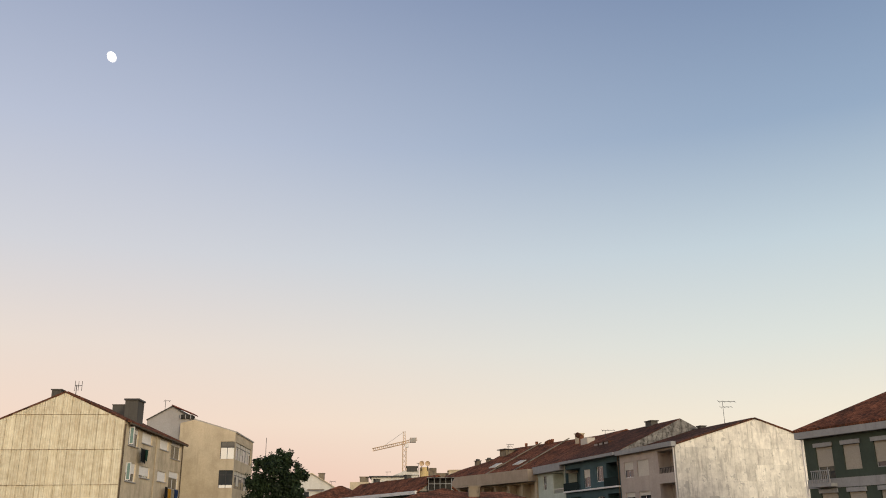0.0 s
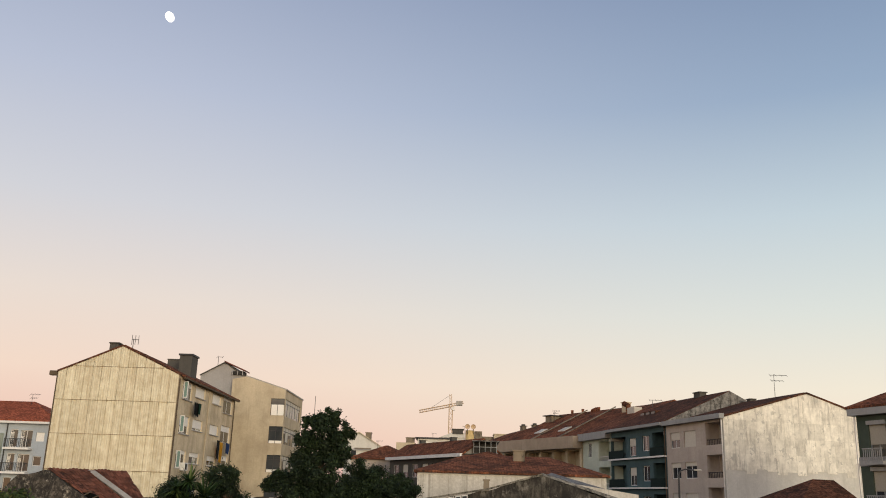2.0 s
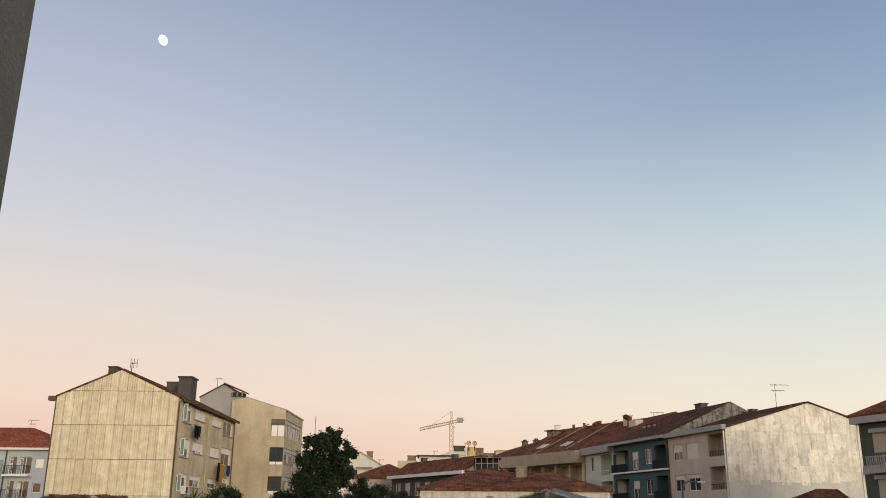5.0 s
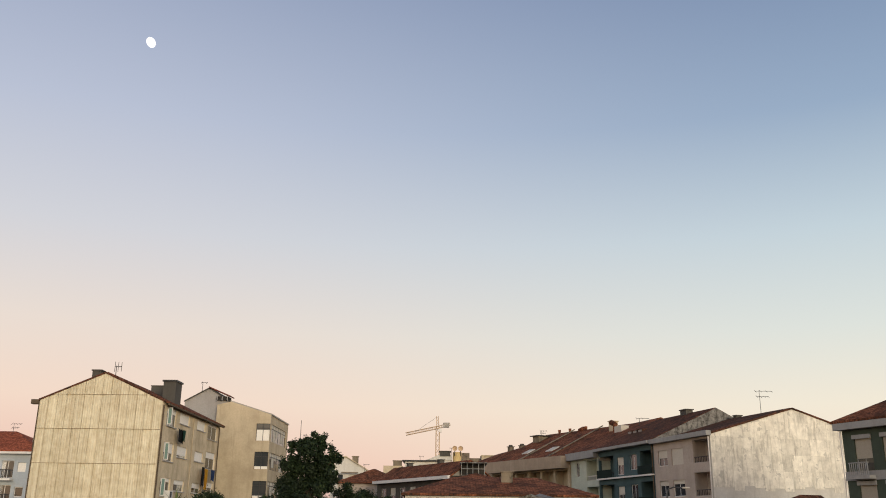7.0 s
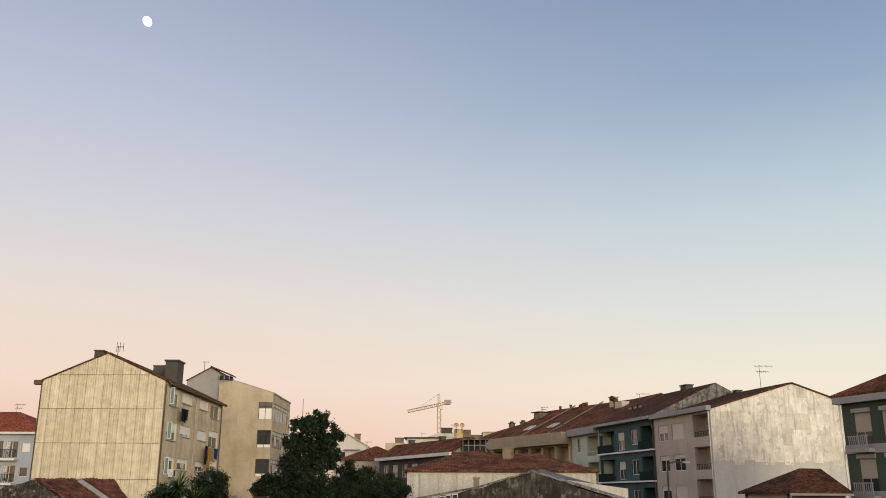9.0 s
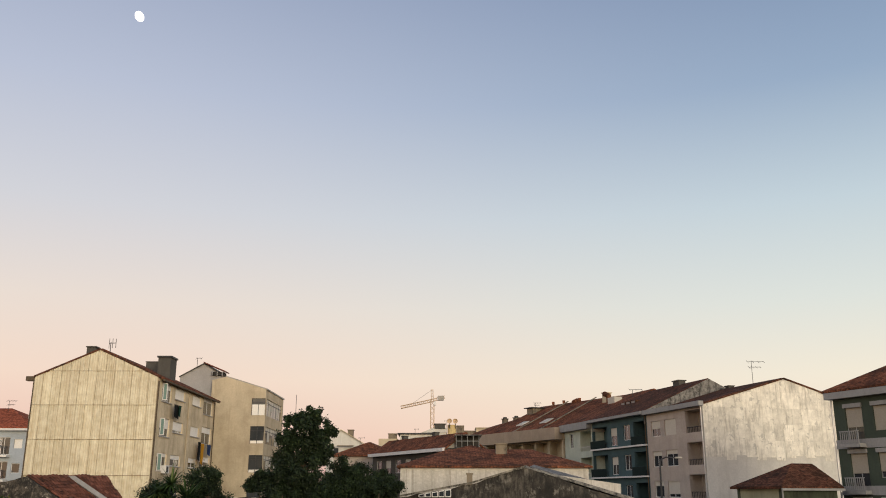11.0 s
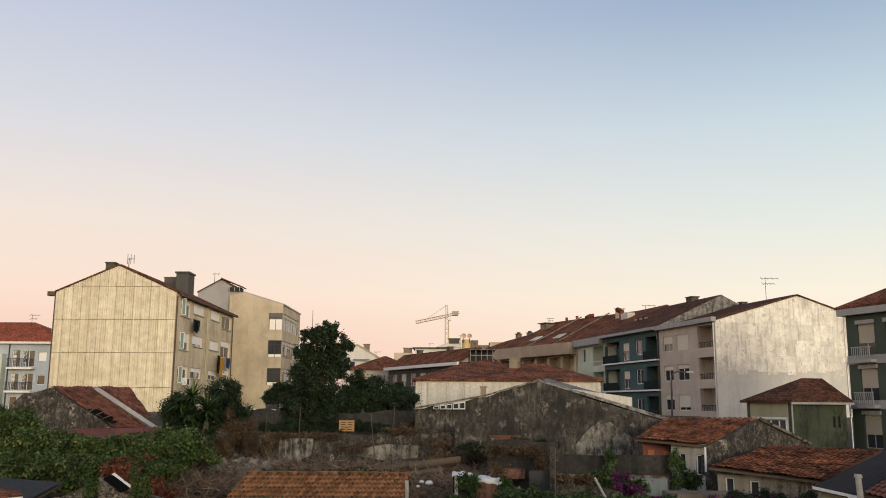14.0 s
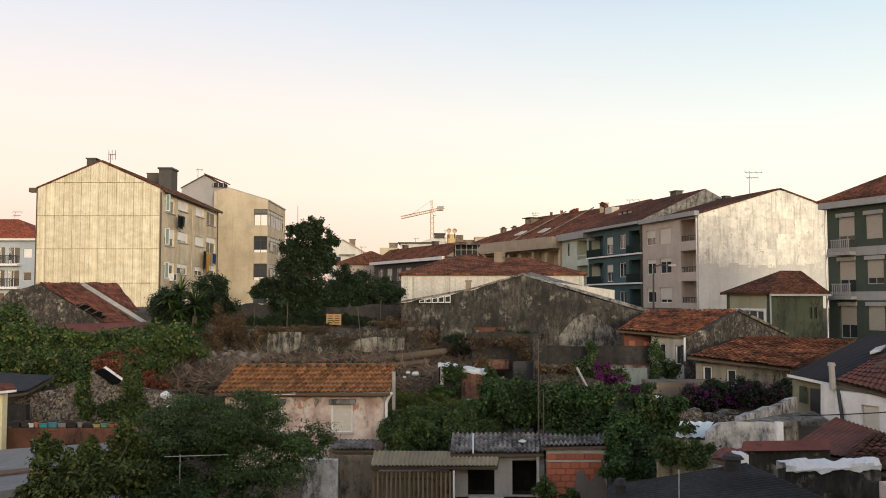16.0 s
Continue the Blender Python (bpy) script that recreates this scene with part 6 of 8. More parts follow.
# ---- near tree, vines and hedges ----
tree("tree", "leafy green tree close below the balcony", (-5.6, 20.5, 0.0), 2.6, 0.2,
     [(-4.77, 20.5, 4.26), (-6.27, 20.3, 3.64), (-3.45, 20.5, 3.61), (-7.45, 20, 3.44), (-8.41, 19.6, 3.02)],
     [(*(-5.32, 20.6, 4.31), 1.1, 1.0, 0.5, 6500), (*(-4.53, 20.6, 4.11), 1.0, 1.0, 0.6, 6500), (*(-5.91, 20.4, 3.82), 1.2, 1.1, 0.7, 8600), (*(-3.75, 20.7, 3.71), 1.0, 0.9, 0.45, 3200),
      (*(-2.96, 20.7, 3.51), 0.6, 0.6, 0.3, 1000), (*(-4.69, 20.2, 3.41), 1.4, 1.1, 0.7, 9500), (*(-6.68, 20, 3.44), 1.0, 1.0, 0.6, 4200), (*(-6.1, 19.8, 2.85), 1.3, 1.1, 0.6, 8000),
      (*(-4.84, 19.8, 2.73), 1.2, 1.0, 0.5, 4200), (*(-3.76, 20.4, 3.11), 0.6, 0.6, 0.3, 1100)], 0.1, LEAF_DARK, 41)
tree("tree", "yellow-green fruit tree close below the balcony", (-7.9, 19.0, 0.0), 2.4, 0.14,
     [(-7.92, 19, 3.5), (-6.79, 19.2, 3.95), (-8.51, 19, 3.02)],
     [(*(-6.86, 19.4, 3.85), 0.45, 0.4, 0.45, 1300), (*(-6.96, 19.2, 3.34), 0.9, 0.8, 0.5, 2600), (*(-7.92, 19, 3.38), 0.7, 0.7, 0.45, 1900), (*(-8.56, 19, 3.8), 0.26, 0.26, 0.35, 500),
      (*(-8.53, 18.9, 2.98), 0.5, 0.5, 0.35, 1100), (*(-7.58, 18.8, 3), 0.9, 0.8, 0.4, 2200), (*(-7.71, 19.3, 3.75), 0.22, 0.22, 0.3, 360), (*(-8.89, 18.8, 2.77), 0.3, 0.3, 0.25, 500)], 0.17, LEAF_BUSH, 42)
bank("vine", "sprawling green vine over the bank", "vine",
     strip(*(-20.14, 40, 4.96), *(-11.81, 40.5, 4.93), 13, 1.1, 1.0, 0.75, 2300, 1) + strip(*(-19.08, 37, 4.17), *(-12.84, 37.5, 4.13), 10, 1.1, 1.0, 0.7, 2100, 2)
     + strip(*(-21.97, 42, 5.39), *(-21.13, 43, 5.91), 4, 1.2, 1.0, 1.0, 1800, 3) + strip(*(-19.5, 42.5, 4.7), *(-12.82, 43, 4.75), 8, 1.0, 0.8, 0.5, 1300, 4), 0.26, LEAF_VINE, 43)
bank("red_vine", "reddened vine leaves over the ruined hut", "vine",
     [(*(-13.14, 34.5, 4.4), 0.8, 0.6, 0.45, 330), (*(-10.82, 33, 3.67), 0.55, 0.5, 0.35, 800), (*(-11.46, 33.5, 4.01), 0.5, 0.5, 0.3, 260), (*(-13.14, 36, 4.66), 0.9, 0.6, 0.35, 260), (*(-12.58, 33.6, 4.21), 0.7, 0.4, 0.3, 240)], 0.2, LEAF_RED, 44)
bank("vine", "climbing green vine on the ruined hut", "vine",
     [(*(-12.71, 31.3, 3.81), 0.3, 0.3, 0.8, 700), (*(-11.06, 31.3, 3.81), 0.45, 0.35, 0.9, 1100), (*(-11.68, 31, 3.15), 0.4, 0.3, 0.3, 400), (*(-10.88, 31, 2.95), 0.5, 0.4, 0.4, 800), (*(-12.57, 31, 3.05), 0.3, 0.3, 0.4, 500), (*(-12.33, 37, 4.87), 0.9, 0.8, 1.0, 1600), (*(-12.61, 35.5, 4.28), 0.9, 0.6, 0.6, 1300), (*(-13.83, 36, 4.47), 0.8, 0.6, 0.4, 800)], 0.18, LEAF_VINE, 45)
bank("ivy", "dense dark ivy hanging over the garden wall", "ivy",
     strip(*(1.93, 31.5, 3.29), *(5.67, 30.5, 3.11), 11, 0.65, 0.5, 0.75, 2300, 5) + strip(*(1.66, 32, 3.73), *(5.56, 31.5, 3.49), 9, 0.5, 0.4, 0.35, 1200, 6)
     + strip(*(3.99, 30.3, 2.56), *(5.71, 30.2, 2.48), 4, 0.6, 0.5, 0.6, 1300, 7), 0.2, LEAF_MID, 46)
bank("hedge", "dark leafy hedge across the yard", "hedge",
     strip(*(-1.98, 33, 2.5), *(1.99, 32.5, 2.6), 12, 0.55, 0.45, 0.45, 1700, 8) + strip(*(-1.92, 32, 2.11), *(0.32, 31, 1.97), 6, 0.5, 0.5, 0.5, 1000, 9) + strip(*(0.33, 32, 2.42), *(2.36, 31.8, 2.51), 5, 0.5, 0.5, 0.3, 700, 19), 0.17, LEAF_DARK, 47)
single("garden_bed", boxes((-2.4, 34.0, 1.0, 1.7, 36.6, 2.9), bevel=0.2), EARTH, "raised earth bed in the yard", "garden bed")
bank("grass", "yellowing rough grass on the raised bed", "grass", strip(*(-2.2, 34.3, 2.95), *(1.5, 34.3, 2.95), 9, 0.4, 0.35, 0.22, 520, 98) + strip(*(-2.2, 35.6, 3.05), *(0.4, 35.6, 3.1), 6, 0.45, 0.4, 0.2, 420, 99), 0.17, LEAF_BUSH, 63, 0.22)
bank("shrub", "small bushy garden plants behind the porch", "shrub", [(-1.5, 30.8, 2.0, 0.45, 0.4, 0.55, 1300), (-0.9, 31.2, 2.3, 0.4, 0.4, 0.5, 1000), (0.35, 30.6, 1.9, 0.35, 0.3, 0.45, 800), (1.6, 31.0, 2.2, 0.5, 0.35, 0.3, 700)], 0.15, LEAF_VINE, 64, 0.4)
bank("shrub", "big leafy shrub beside the brick shed", "shrub",
     [(*(6.04, 29, 2.75), 0.8, 0.7, 0.9, 3200), (*(7.18, 29.5, 2.96), 0.7, 0.7, 0.8, 2600), (*(6.54, 28, 2.19), 0.9, 0.7, 0.7, 3000), (*(7.79, 30, 3.46), 0.4, 0.5, 0.5, 1100), (*(7.47, 27.5, 2.11), 0.6, 0.5, 0.45, 1500),
      (*(5.44, 27, 1.86), 0.7, 0.6, 0.5, 2200), (*(6.68, 26.5, 1.78), 0.7, 0.6, 0.4, 1900), (*(7.06, 31, 3.44), 0.8, 0.6, 0.5, 1800), (*(5.37, 28, 2.19), 0.3, 0.4, 0.7, 900)], 0.19, LEAF_MID, 48)
bank("shrub", "yellowish young shrub by the shed", "shrub", [(*(3.05, 26.5, 1.3), 0.32, 0.3, 0.35, 700), (*(3.75, 26.3, 1.2), 0.25, 0.25, 0.2, 350), (*(6.93, 29.2, 3.37), 0.35, 0.4, 0.4, 700), (*(0.42, 31.5, 2.69), 0.35, 0.3, 0.4, 500)], 0.16, LEAF_VINE, 49)
single("wall", boxes((-2.1, 29.2, 0.6, 0.2, 29.35, 1.98)), SHADED_WHITE, "low grey-white yard wall behind the porch", "wall")
bank("bougainvillea", "bougainvillea with purple blossom on the wall", "shrub", [(*(6.96, 38.5, 3.76), 0.4, 0.35, 0.5, 700), (*(7.5, 38, 3.32), 0.55, 0.4, 0.45, 800), (*(8.07, 37.5, 3.17), 0.6, 0.4, 0.2, 400), (*(8.43, 37, 3.11), 0.5, 0.4, 0.2, 300)], 0.15, LEAF_PURPLE, 50, 0.8)
bank("shrub", "dark shrub behind the purple blossom", "shrub", [(*(6.36, 39.5, 3.72), 0.7, 0.5, 0.7, 1300), (*(7.52, 39, 3.57), 0.7, 0.5, 0.8, 1500), (*(8.18, 37.5, 2.94), 0.9, 0.5, 0.5, 1400), (*(9.79, 40.6, 4.15), 0.35, 0.3, 1.1, 1000), (*(10.49, 40.8, 3.75), 0.5, 0.4, 0.5, 700), (*(6.79, 40.5, 4.67), 0.3, 0.3, 0.5, 500)], 0.18, LEAF_DARK, 51)
bank("hedge", "dark hedge dotted with purple blossom", "hedge", strip(*(9.65, 35, 3.1), *(14, 35.5, 3.15), 10, 0.6, 0.5, 0.55, 1500, 10), 0.17, LEAF_PINE, 52)
bank("blossom", "purple blossom on the dark hedge", "blossom", strip(*(9.55, 34.6, 3.25), *(13.84, 35.1, 3.24), 10, 0.6, 0.4, 0.5, 60, 11), 0.13, leaf_mat("dull_purple", (0.06, 0.012, 0.05), (0.13, 0.02, 0.10)), 53, 0.8)

# ---- houses on the terraces ----
LIME = MATS["lime_plaster"]
STAINED = surface("stained_whitewash", C(0.55, 0.53, 0.50), C(0.16, 0.145, 0.13), big=1.3, stain=0.9, streak=0.5, mould=0.6, bump=0.4)
SLATE = surface("dark_slate", C(0.032, 0.03, 0.03), C(0.018, 0.017, 0.017), stain=0.5, rough=0.9, spec=0.1)
TAR = surface("tarred_corrugated", C(0.03, 0.029, 0.028), C(0.011, 0.011, 0.011), light=C(0.055, 0.053, 0.051), stain=0.8, rough=0.75, spec=0.18)
TARP = surface("white_tarpaulin", C(0.62, 0.63, 0.62), C(0.36, 0.36, 0.34), stain=0.5, rough=0.45, spec=0.5)


def house_terrace():
    t = thing("house", "old whitewashed house with an orange tile roof and stone gable", "house", (12.5, 44, 3.2))
    roof_quad("roof", (8.58, 43.6, 5.47), (11.71, 42.2, 5.22), (15.62, 46.5, 6.44), (11.07, 47.5, 6.37), 0.22, TILE_ORANGE, t, jag=0.06)
    ruin_wall("gable_wall", "", [(11.66, 42.3, 5.11), (13.25, 43.3, 5.73), (15.04, 44.6, 6.41), (16.67, 45.8, 5.78), (18.48, 47, 5.08)], 2.6, 0.4, STONE, parent=t, rough_top=0.05, lean=(-0.4, 1))
    part("verge", prism(bmesh.new(), [(14.92, 44.4, 6.44), (18.34, 46.8, 5.12), (18.44, 46.8, 5.21), (15.03, 44.4, 6.53)], (0, 0.2, 0)), LIME, t)
    a, b = (10.3, 43.4, 3.68), (11.64, 42.4, 3.75)
    m = frame_at(a[0], a[1], 3.0, b[0] - a[0], b[1] - a[1])
    w = math.hypot(b[0] - a[0], b[1] - a[1])
    facade(t, m, w, 2.3, [(0.35, 1.0, 0.36, 0.85, 0.0), (1.2, 0.85, 0.5, 0.95, 0.0)], surface("old_whitewash", C(0.40, 0.38, 0.345), C(0.19, 0.175, 0.15), streak=0.6, stain=0.8, mould=0.35), 0.25)
    c = (9.04, 44, 4.87)
    part("side_wall", boxes((c[0], 43.9, 2.8, a[0], 44.2, 5.35)), surface("brick_red_render", C(0.15, 0.058, 0.04), C(0.07, 0.032, 0.025)), t, "brick-red rendered wall")
    part("patch", boxes((c[0] + 0.25, 43.86, 4.55, c[0] + 0.55, 43.89, 4.95)), surface("terracotta_render", C(0.3, 0.11, 0.065), C(0.18, 0.07, 0.045)), t)
    part("patch", boxes((c[0] + 1.0, 43.86, 4.55, c[0] + 1.25, 43.89, 4.9)), MATS["terracotta_render"], t)
    part("downpipe", tube(bmesh.new(), (11.59, 42.2, 4.04), (11.6, 42.2, 5.17), 0.05), PAINT_WHITE, t)
    part("back_wall", boxes((11.0, 47.6, 3, 15.5, 47.9, 5.9)), STONE, t)


house_terrace()


def house_long():
    t = thing("house", "low grey house with a worn orange tile roof", "house", (13.5, 39, 2.8))
    roof_quad("roof", (10.59, 38.2, 4.51), (14.3, 36.2, 4.14), (19.07, 41, 5.09), (15.04, 43.5, 5.14), 0.22, TILE_ORANGE, t, jag=0.07)
    a, b = (11.05, 38.5, 3.32), (14.39, 36.6, 3.5)
    m = frame_at(a[0], a[1], 2.6, b[0] - a[0], b[1] - a[1])
    w = math.hypot(b[0] - a[0], b[1] - a[1])
    facade(t, m, w, 1.62, [(0.3, 0.75, 0.38, 0.75, 0.0), (1.3, 0.65, 0.4, 0.75, 0.0), (3.15, 0.35, 0.45, 0.4, None)], surface("grey_stained_plaster", C(0.26, 0.235, 0.19), C(0.12, 0.105, 0.085), streak=0.6, stain=0.8, mould=0.45), 0.25)
    part("brick_infill", boxes((3.152, 0.03, 0.352, 3.598, 0.2, 0.748)), BRICK, t, m=m)
    part("wall", boxes((b[0] + 0.1, 36.9, 2.2, b[0] + 0.4, 41, 4.1)), LIME, t)
    roof_quad("verge_tiles", (14.26, 36.1, 4.1), (14.53, 36.1, 4.1), (19.28, 41, 5.06), (19.02, 41, 5.12), 0.2, ROOF_DARK, t)
    single("terrace", boxes(((8.63, 36.8, 3.76)[0], 36.6, 1.5, (11.84, 36.8, 3.76)[0], 38.3, 3.55)), BROWN_RENDER, "mossy brown terrace in front of the low house", "terrace")


house_long()


def house_slate():
    t = thing("house", "white house with a dark slate roof and red tile wing", "house", (14, 29, 1.5))
    roof_quad("roof", (12.18, 31, 4.31), (12.87, 29.2, 4.19), (16.75, 30.5, 4.86), (17.43, 35.5, 5.62), 0.3, SLATE, t, "wave", amp=0.012)
    part("eave_board", prism(bmesh.new(), [(12.1, 30.9, 4.28), (12.82, 29.1, 4.14), (12.82, 29.1, 4.23), (12.1, 30.9, 4.38)], (0.02, 0.15, 0)), PAINT_WHITE, t)
    roof_quad("wing_roof", (12.79, 28.8, 4.32), (13.96, 25.5, 3.94), (17.25, 31, 5.62), (15.36, 31, 4.94), 0.17, surface("brick_red_tile", C(0.125, 0.045, 0.03), C(0.05, 0.024, 0.018), light=C(0.17, 0.065, 0.042), big=1.0, stain=0.7, fine=5), t, label="brick-red tile roof")
    a, b = (12.71, 28.6, 2.81), (14.14, 25.9, 2.72)
    m = frame_at(a[0], a[1], 1.5, b[0] - a[0], b[1] - a[1])
    w = math.hypot(b[0] - a[0], b[1] - a[1])
    facade(t, m, w, 2.55, [(0.95, 1.25, 0.62, 0.95, 0.9)], PAINT_WHITE, 0.25)
    part("pier", prism(bmesh.new(), [(12.48, 28.9, 2.91), (12.78, 28.7, 2.94), (12.81, 28.7, 4.22), (12.51, 28.9, 4.23)], (0, 0.3, 0)), PAINT_WHITE, t)
    part("porch_wall", prism(bmesh.new(), [(12.36, 31, 2.76), (13, 30, 2.89), (13.03, 30, 4.11), (12.4, 31, 4.23)], (0, 0.25, 0)), PLASTER_OLIVE, t)
    part("door", prism(bmesh.new(), [(12.63, 30.3, 3.02), (12.9, 29.9, 3), (12.92, 29.9, 3.95), (12.65, 30.3, 3.95)], (0, 0.06, 0)), METAL_DARK, t)
    part("shutter", prism(bmesh.new(), [(12.41, 30.7, 3.44), (12.57, 30.5, 3.42), (12.58, 30.5, 3.98), (12.43, 30.7, 4)], (0, 0.05, 0)), PLASTER_MOSS, t)
    part("chimney", tube(bmesh.new(), (12.7, 28.7, 4.07), (12.66, 28.7, 4.84), 0.1, 0.09, 10), CONCRETE, t)
    part("cowl", tube(bmesh.new(), (12.66, 28.7, 4.84), (12.67, 28.7, 4.95), 0.13, 0.11, 10), CONCRETE, t)
    part("downpipe", tube(bmesh.new(), (12.76, 28.2, 3.09), (12.77, 28.5, 4.09), 0.06), METAL_DARK, t)
    part("skylight", prism(bmesh.new(), [(15.53, 32, 5), (15.94, 32, 5.12), (16.61, 33, 5.21), (16.23, 33, 5.1)], (0, 0, 0.1)), ALUMINIUM, t)


house_slate()

# ---- yard walls and low roofs ----
ruin_wall("wall", "limewashed sloping garden wall", [(9.28, 27.6, 3.31), (10.12, 28.2, 3.44), (12.06, 30, 3.69)], 2.2, 0.5, STAINED, rough_top=0.04)
ruin_wall("wall", "whitewashed yard wall with black mould", [(7.64, 25.4, 3.2), (8, 25.5, 3.43), (8.93, 25.6, 3.45), (9.85, 25.7, 3.4)], 0.8, 0.4, STAINED, rough_top=0.03)
single("wall_cap", prism(bmesh.new(), [(9.17, 27.3, 3.21), (12.27, 28, 3.17), (12.58, 30, 3.22), (9.95, 28.5, 3.22)], (0, 0, -0.15)), LIME, "pale broken coping of the yard wall", "coping")
ruin_wall("wall", "tumbled dry stone wall below the dark hedge", [(8.16, 31, 2.95), (8.74, 31, 3.11), (9.53, 31.2, 3), (10.57, 31.3, 3.05)], 1.6, 0.6, HUT_STONE, rough_top=0.12, step=0.25)
bank("vine", "green creeper over the cream garden wall", "creeper", strip(*(6.06, 24.6, 2.85), *(7.33, 24.4, 2.63), 5, 0.35, 0.25, 0.35, 700, 81) + [(*(7.16, 26, 3.19), 0.3, 0.3, 0.15, 250)], 0.16, LEAF_VINE, 62)
single("pier", boxes((*(9.44, 25, 2.94)[:2], 1.5, (9.63, 25, 2.94)[0], 25.2, (9.52, 25, 3.53)[2])), PAINT_WHITE, "white plastered gate pier", "pier")
single("wall", boxes(((6.07, 25, 2.71)[0], 25, 0.5, (7.62, 25, 2.71)[0], 25.2, (6.64, 25, 2.99)[2])), surface("cream_board", C(0.30, 0.27, 0.18), C(0.12, 0.105, 0.07), streak=0.6, stain=0.7, mould=0.5), "cream-grey stained garden wall", "wall")
sheet_roof = thing("sheet_roof", "pale green plastic roofing sheets over the yard wall", "roof", (7.32, 26, 2.95))
roof_quad("sheet", (6.82, 26, 2.9), (7.67, 26, 2.9), (8.34, 27.2, 3.19), (7.3, 27.2, 3.19), 0.2, surface("pale_green_sheet", C(0.66, 0.72, 0.68), C(0.4, 0.45, 0.42)), sheet_roof, "wave", 0.02)
low = thing("outbuilding", "low outbuilding with a brick-red tile roof", "outbuilding", (12, 24, 1))
roof_quad("roof", (9.2, 23.8, 2.91), (10.41, 22.8, 2.91), (13.08, 26, 3), (12.1, 27.2, 3.33), 0.13, MATS["brick_red_tile"], low, "wave", amp=0.02)
roof_quad("roof", (9.64, 21.8, 2.91), (10.98, 20.5, 2.9), (13.66, 25, 3.18), (12.1, 25, 3.15), 0.2, ROOF_DARK, low, jag=0.06)
part("wall", boxes((9.2, 23.3, 0.2, 14, 23.6, 2.5)), RUIN, low)
ruin_wall("wall", "mouldy grey yard wall", [(7.86, 22.9, 3.07), (8.96, 22.8, 3.1), (9.93, 22.7, 3.15)], 0.4, 0.3, RUIN, rough_top=0.02)
single("fascia_sheet", prism(bmesh.new(), [(7.67, 22.6, 3.13), (9.82, 22.5, 3.18), (10, 22.9, 3.37), (7.83, 22.9, 3.34)], (0, 0.2, -0.05)), RUST, "rust-red metal sheet along the wall top", "sheet")
ruin_wall("wall", "mouldy concrete wall under white tarpaulin", [(7.55, 19.5, 3.24), (8.39, 19.2, 3.34), (9.29, 18.8, 3.42)], 0.2, 0.5, RUIN, rough_top=0.02)
single("wall", boxes(((8.8, 18, 3.23)[0], 17.6, 0, (8.8, 18, 3.23)[0] + 2, 17.9, (8.89, 18, 3.34)[2])), PINK, "peach plastered wall end", "wall")


def drape(name, label, a, b, deep, drop, mat, seed, category="tarpaulin"):
    """A crumpled sheet thrown over a wall top from a to b, hanging over its front edge."""
    a, b = Vector(a), Vector(b)
    nu, prof = 40, [(-0.04, -drop), (-0.06, -drop * 0.5), (-0.04, -0.02), (0.05, 0.05), (deep * 0.5, 0.07), (deep, 0.03), (deep + 0.05, -0.12)]
    verts, faces = [], []
    for j, (dy, dz) in enumerate(prof):
        for i in range(nu + 1):
            q = a.lerp(b, i / nu) + Vector((0, dy, dz))
            n = noise.noise(Vector((q.x * 3.1, j * 0.7, seed))) * 0.09 + noise.noise(Vector((q.x * 9, j * 1.9, seed + 5))) * 0.05
            verts.append((q.x, q.y - abs(n) * 0.8, q.z + n))
    w = nu + 1
    for j in range(len(prof) - 1):
        for i in range(nu):
            faces.append((j * w + i, j * w + i + 1, (j + 1) * w + i + 1, (j + 1) * w + i))
    me = bpy.data.meshes.new(name)
    me.from_pydata(verts, [], faces)
    me.materials.append(mat)
    ob = tagged(put(name, me), label, category)
    sol = ob.modifiers.new("thick", "SOLIDIFY")
    sol.thickness = 0.012
    return ob


drape("tarpaulin", "crumpled white tarpaulin over the yard wall", (7.5, 19.45, 3.34), (9.26, 18.8, 3.54), 0.5, 0.13, TARP, 3)
drape("tarpaulin", "crumpled white and blue plastic sheets over a hut", (-0.21, 36.3, 4.31), (1.93, 35.8, 4.03), 1.2, 0.15, TARP, 8)


def brick_hut():
    t = thing("hut", "small brick hut under plastic sheets", "hut", (1.29, 36, 3.1))
    a, b = (0.78, 36, 3.1), (1.79, 35.9, 3.11)
    part("wall", boxes((a[0], 36, 2.0, b[0], 36.2, (1.29, 36, 3.97)[2])), surface("dusty_brick", C(0.25, 0.12, 0.08), C(0.09, 0.05, 0.035), big=1.5, stain=0.9, mould=0.5, fine=6, bump=0.5), t)
    part("wall", boxes((a[0] - 0.95, 36.05, 2.0, a[0] - 0.02, 36.2, (0.37, 36, 4.24)[2])), DARK_WALL, t)
    part("post", boxes(((-0.11, 35.9, 3.11)[0], 35.8, 2.0, (0.02, 35.9, 3.11)[0], 35.95, (-0.09, 35.9, 4.3)[2])), CONCRETE, t)
    single("brick_stub", boxes(((1.6, 41.7, 3.81)[0], 41.65, (2.03, 41.7, 3.7)[2], (3.1, 41.7, 3.81)[0], 42.1, (2.03, 41.7, 4.15)[2])), MATS["dusty_brick"], "broken orange brick wall stub", "wall")


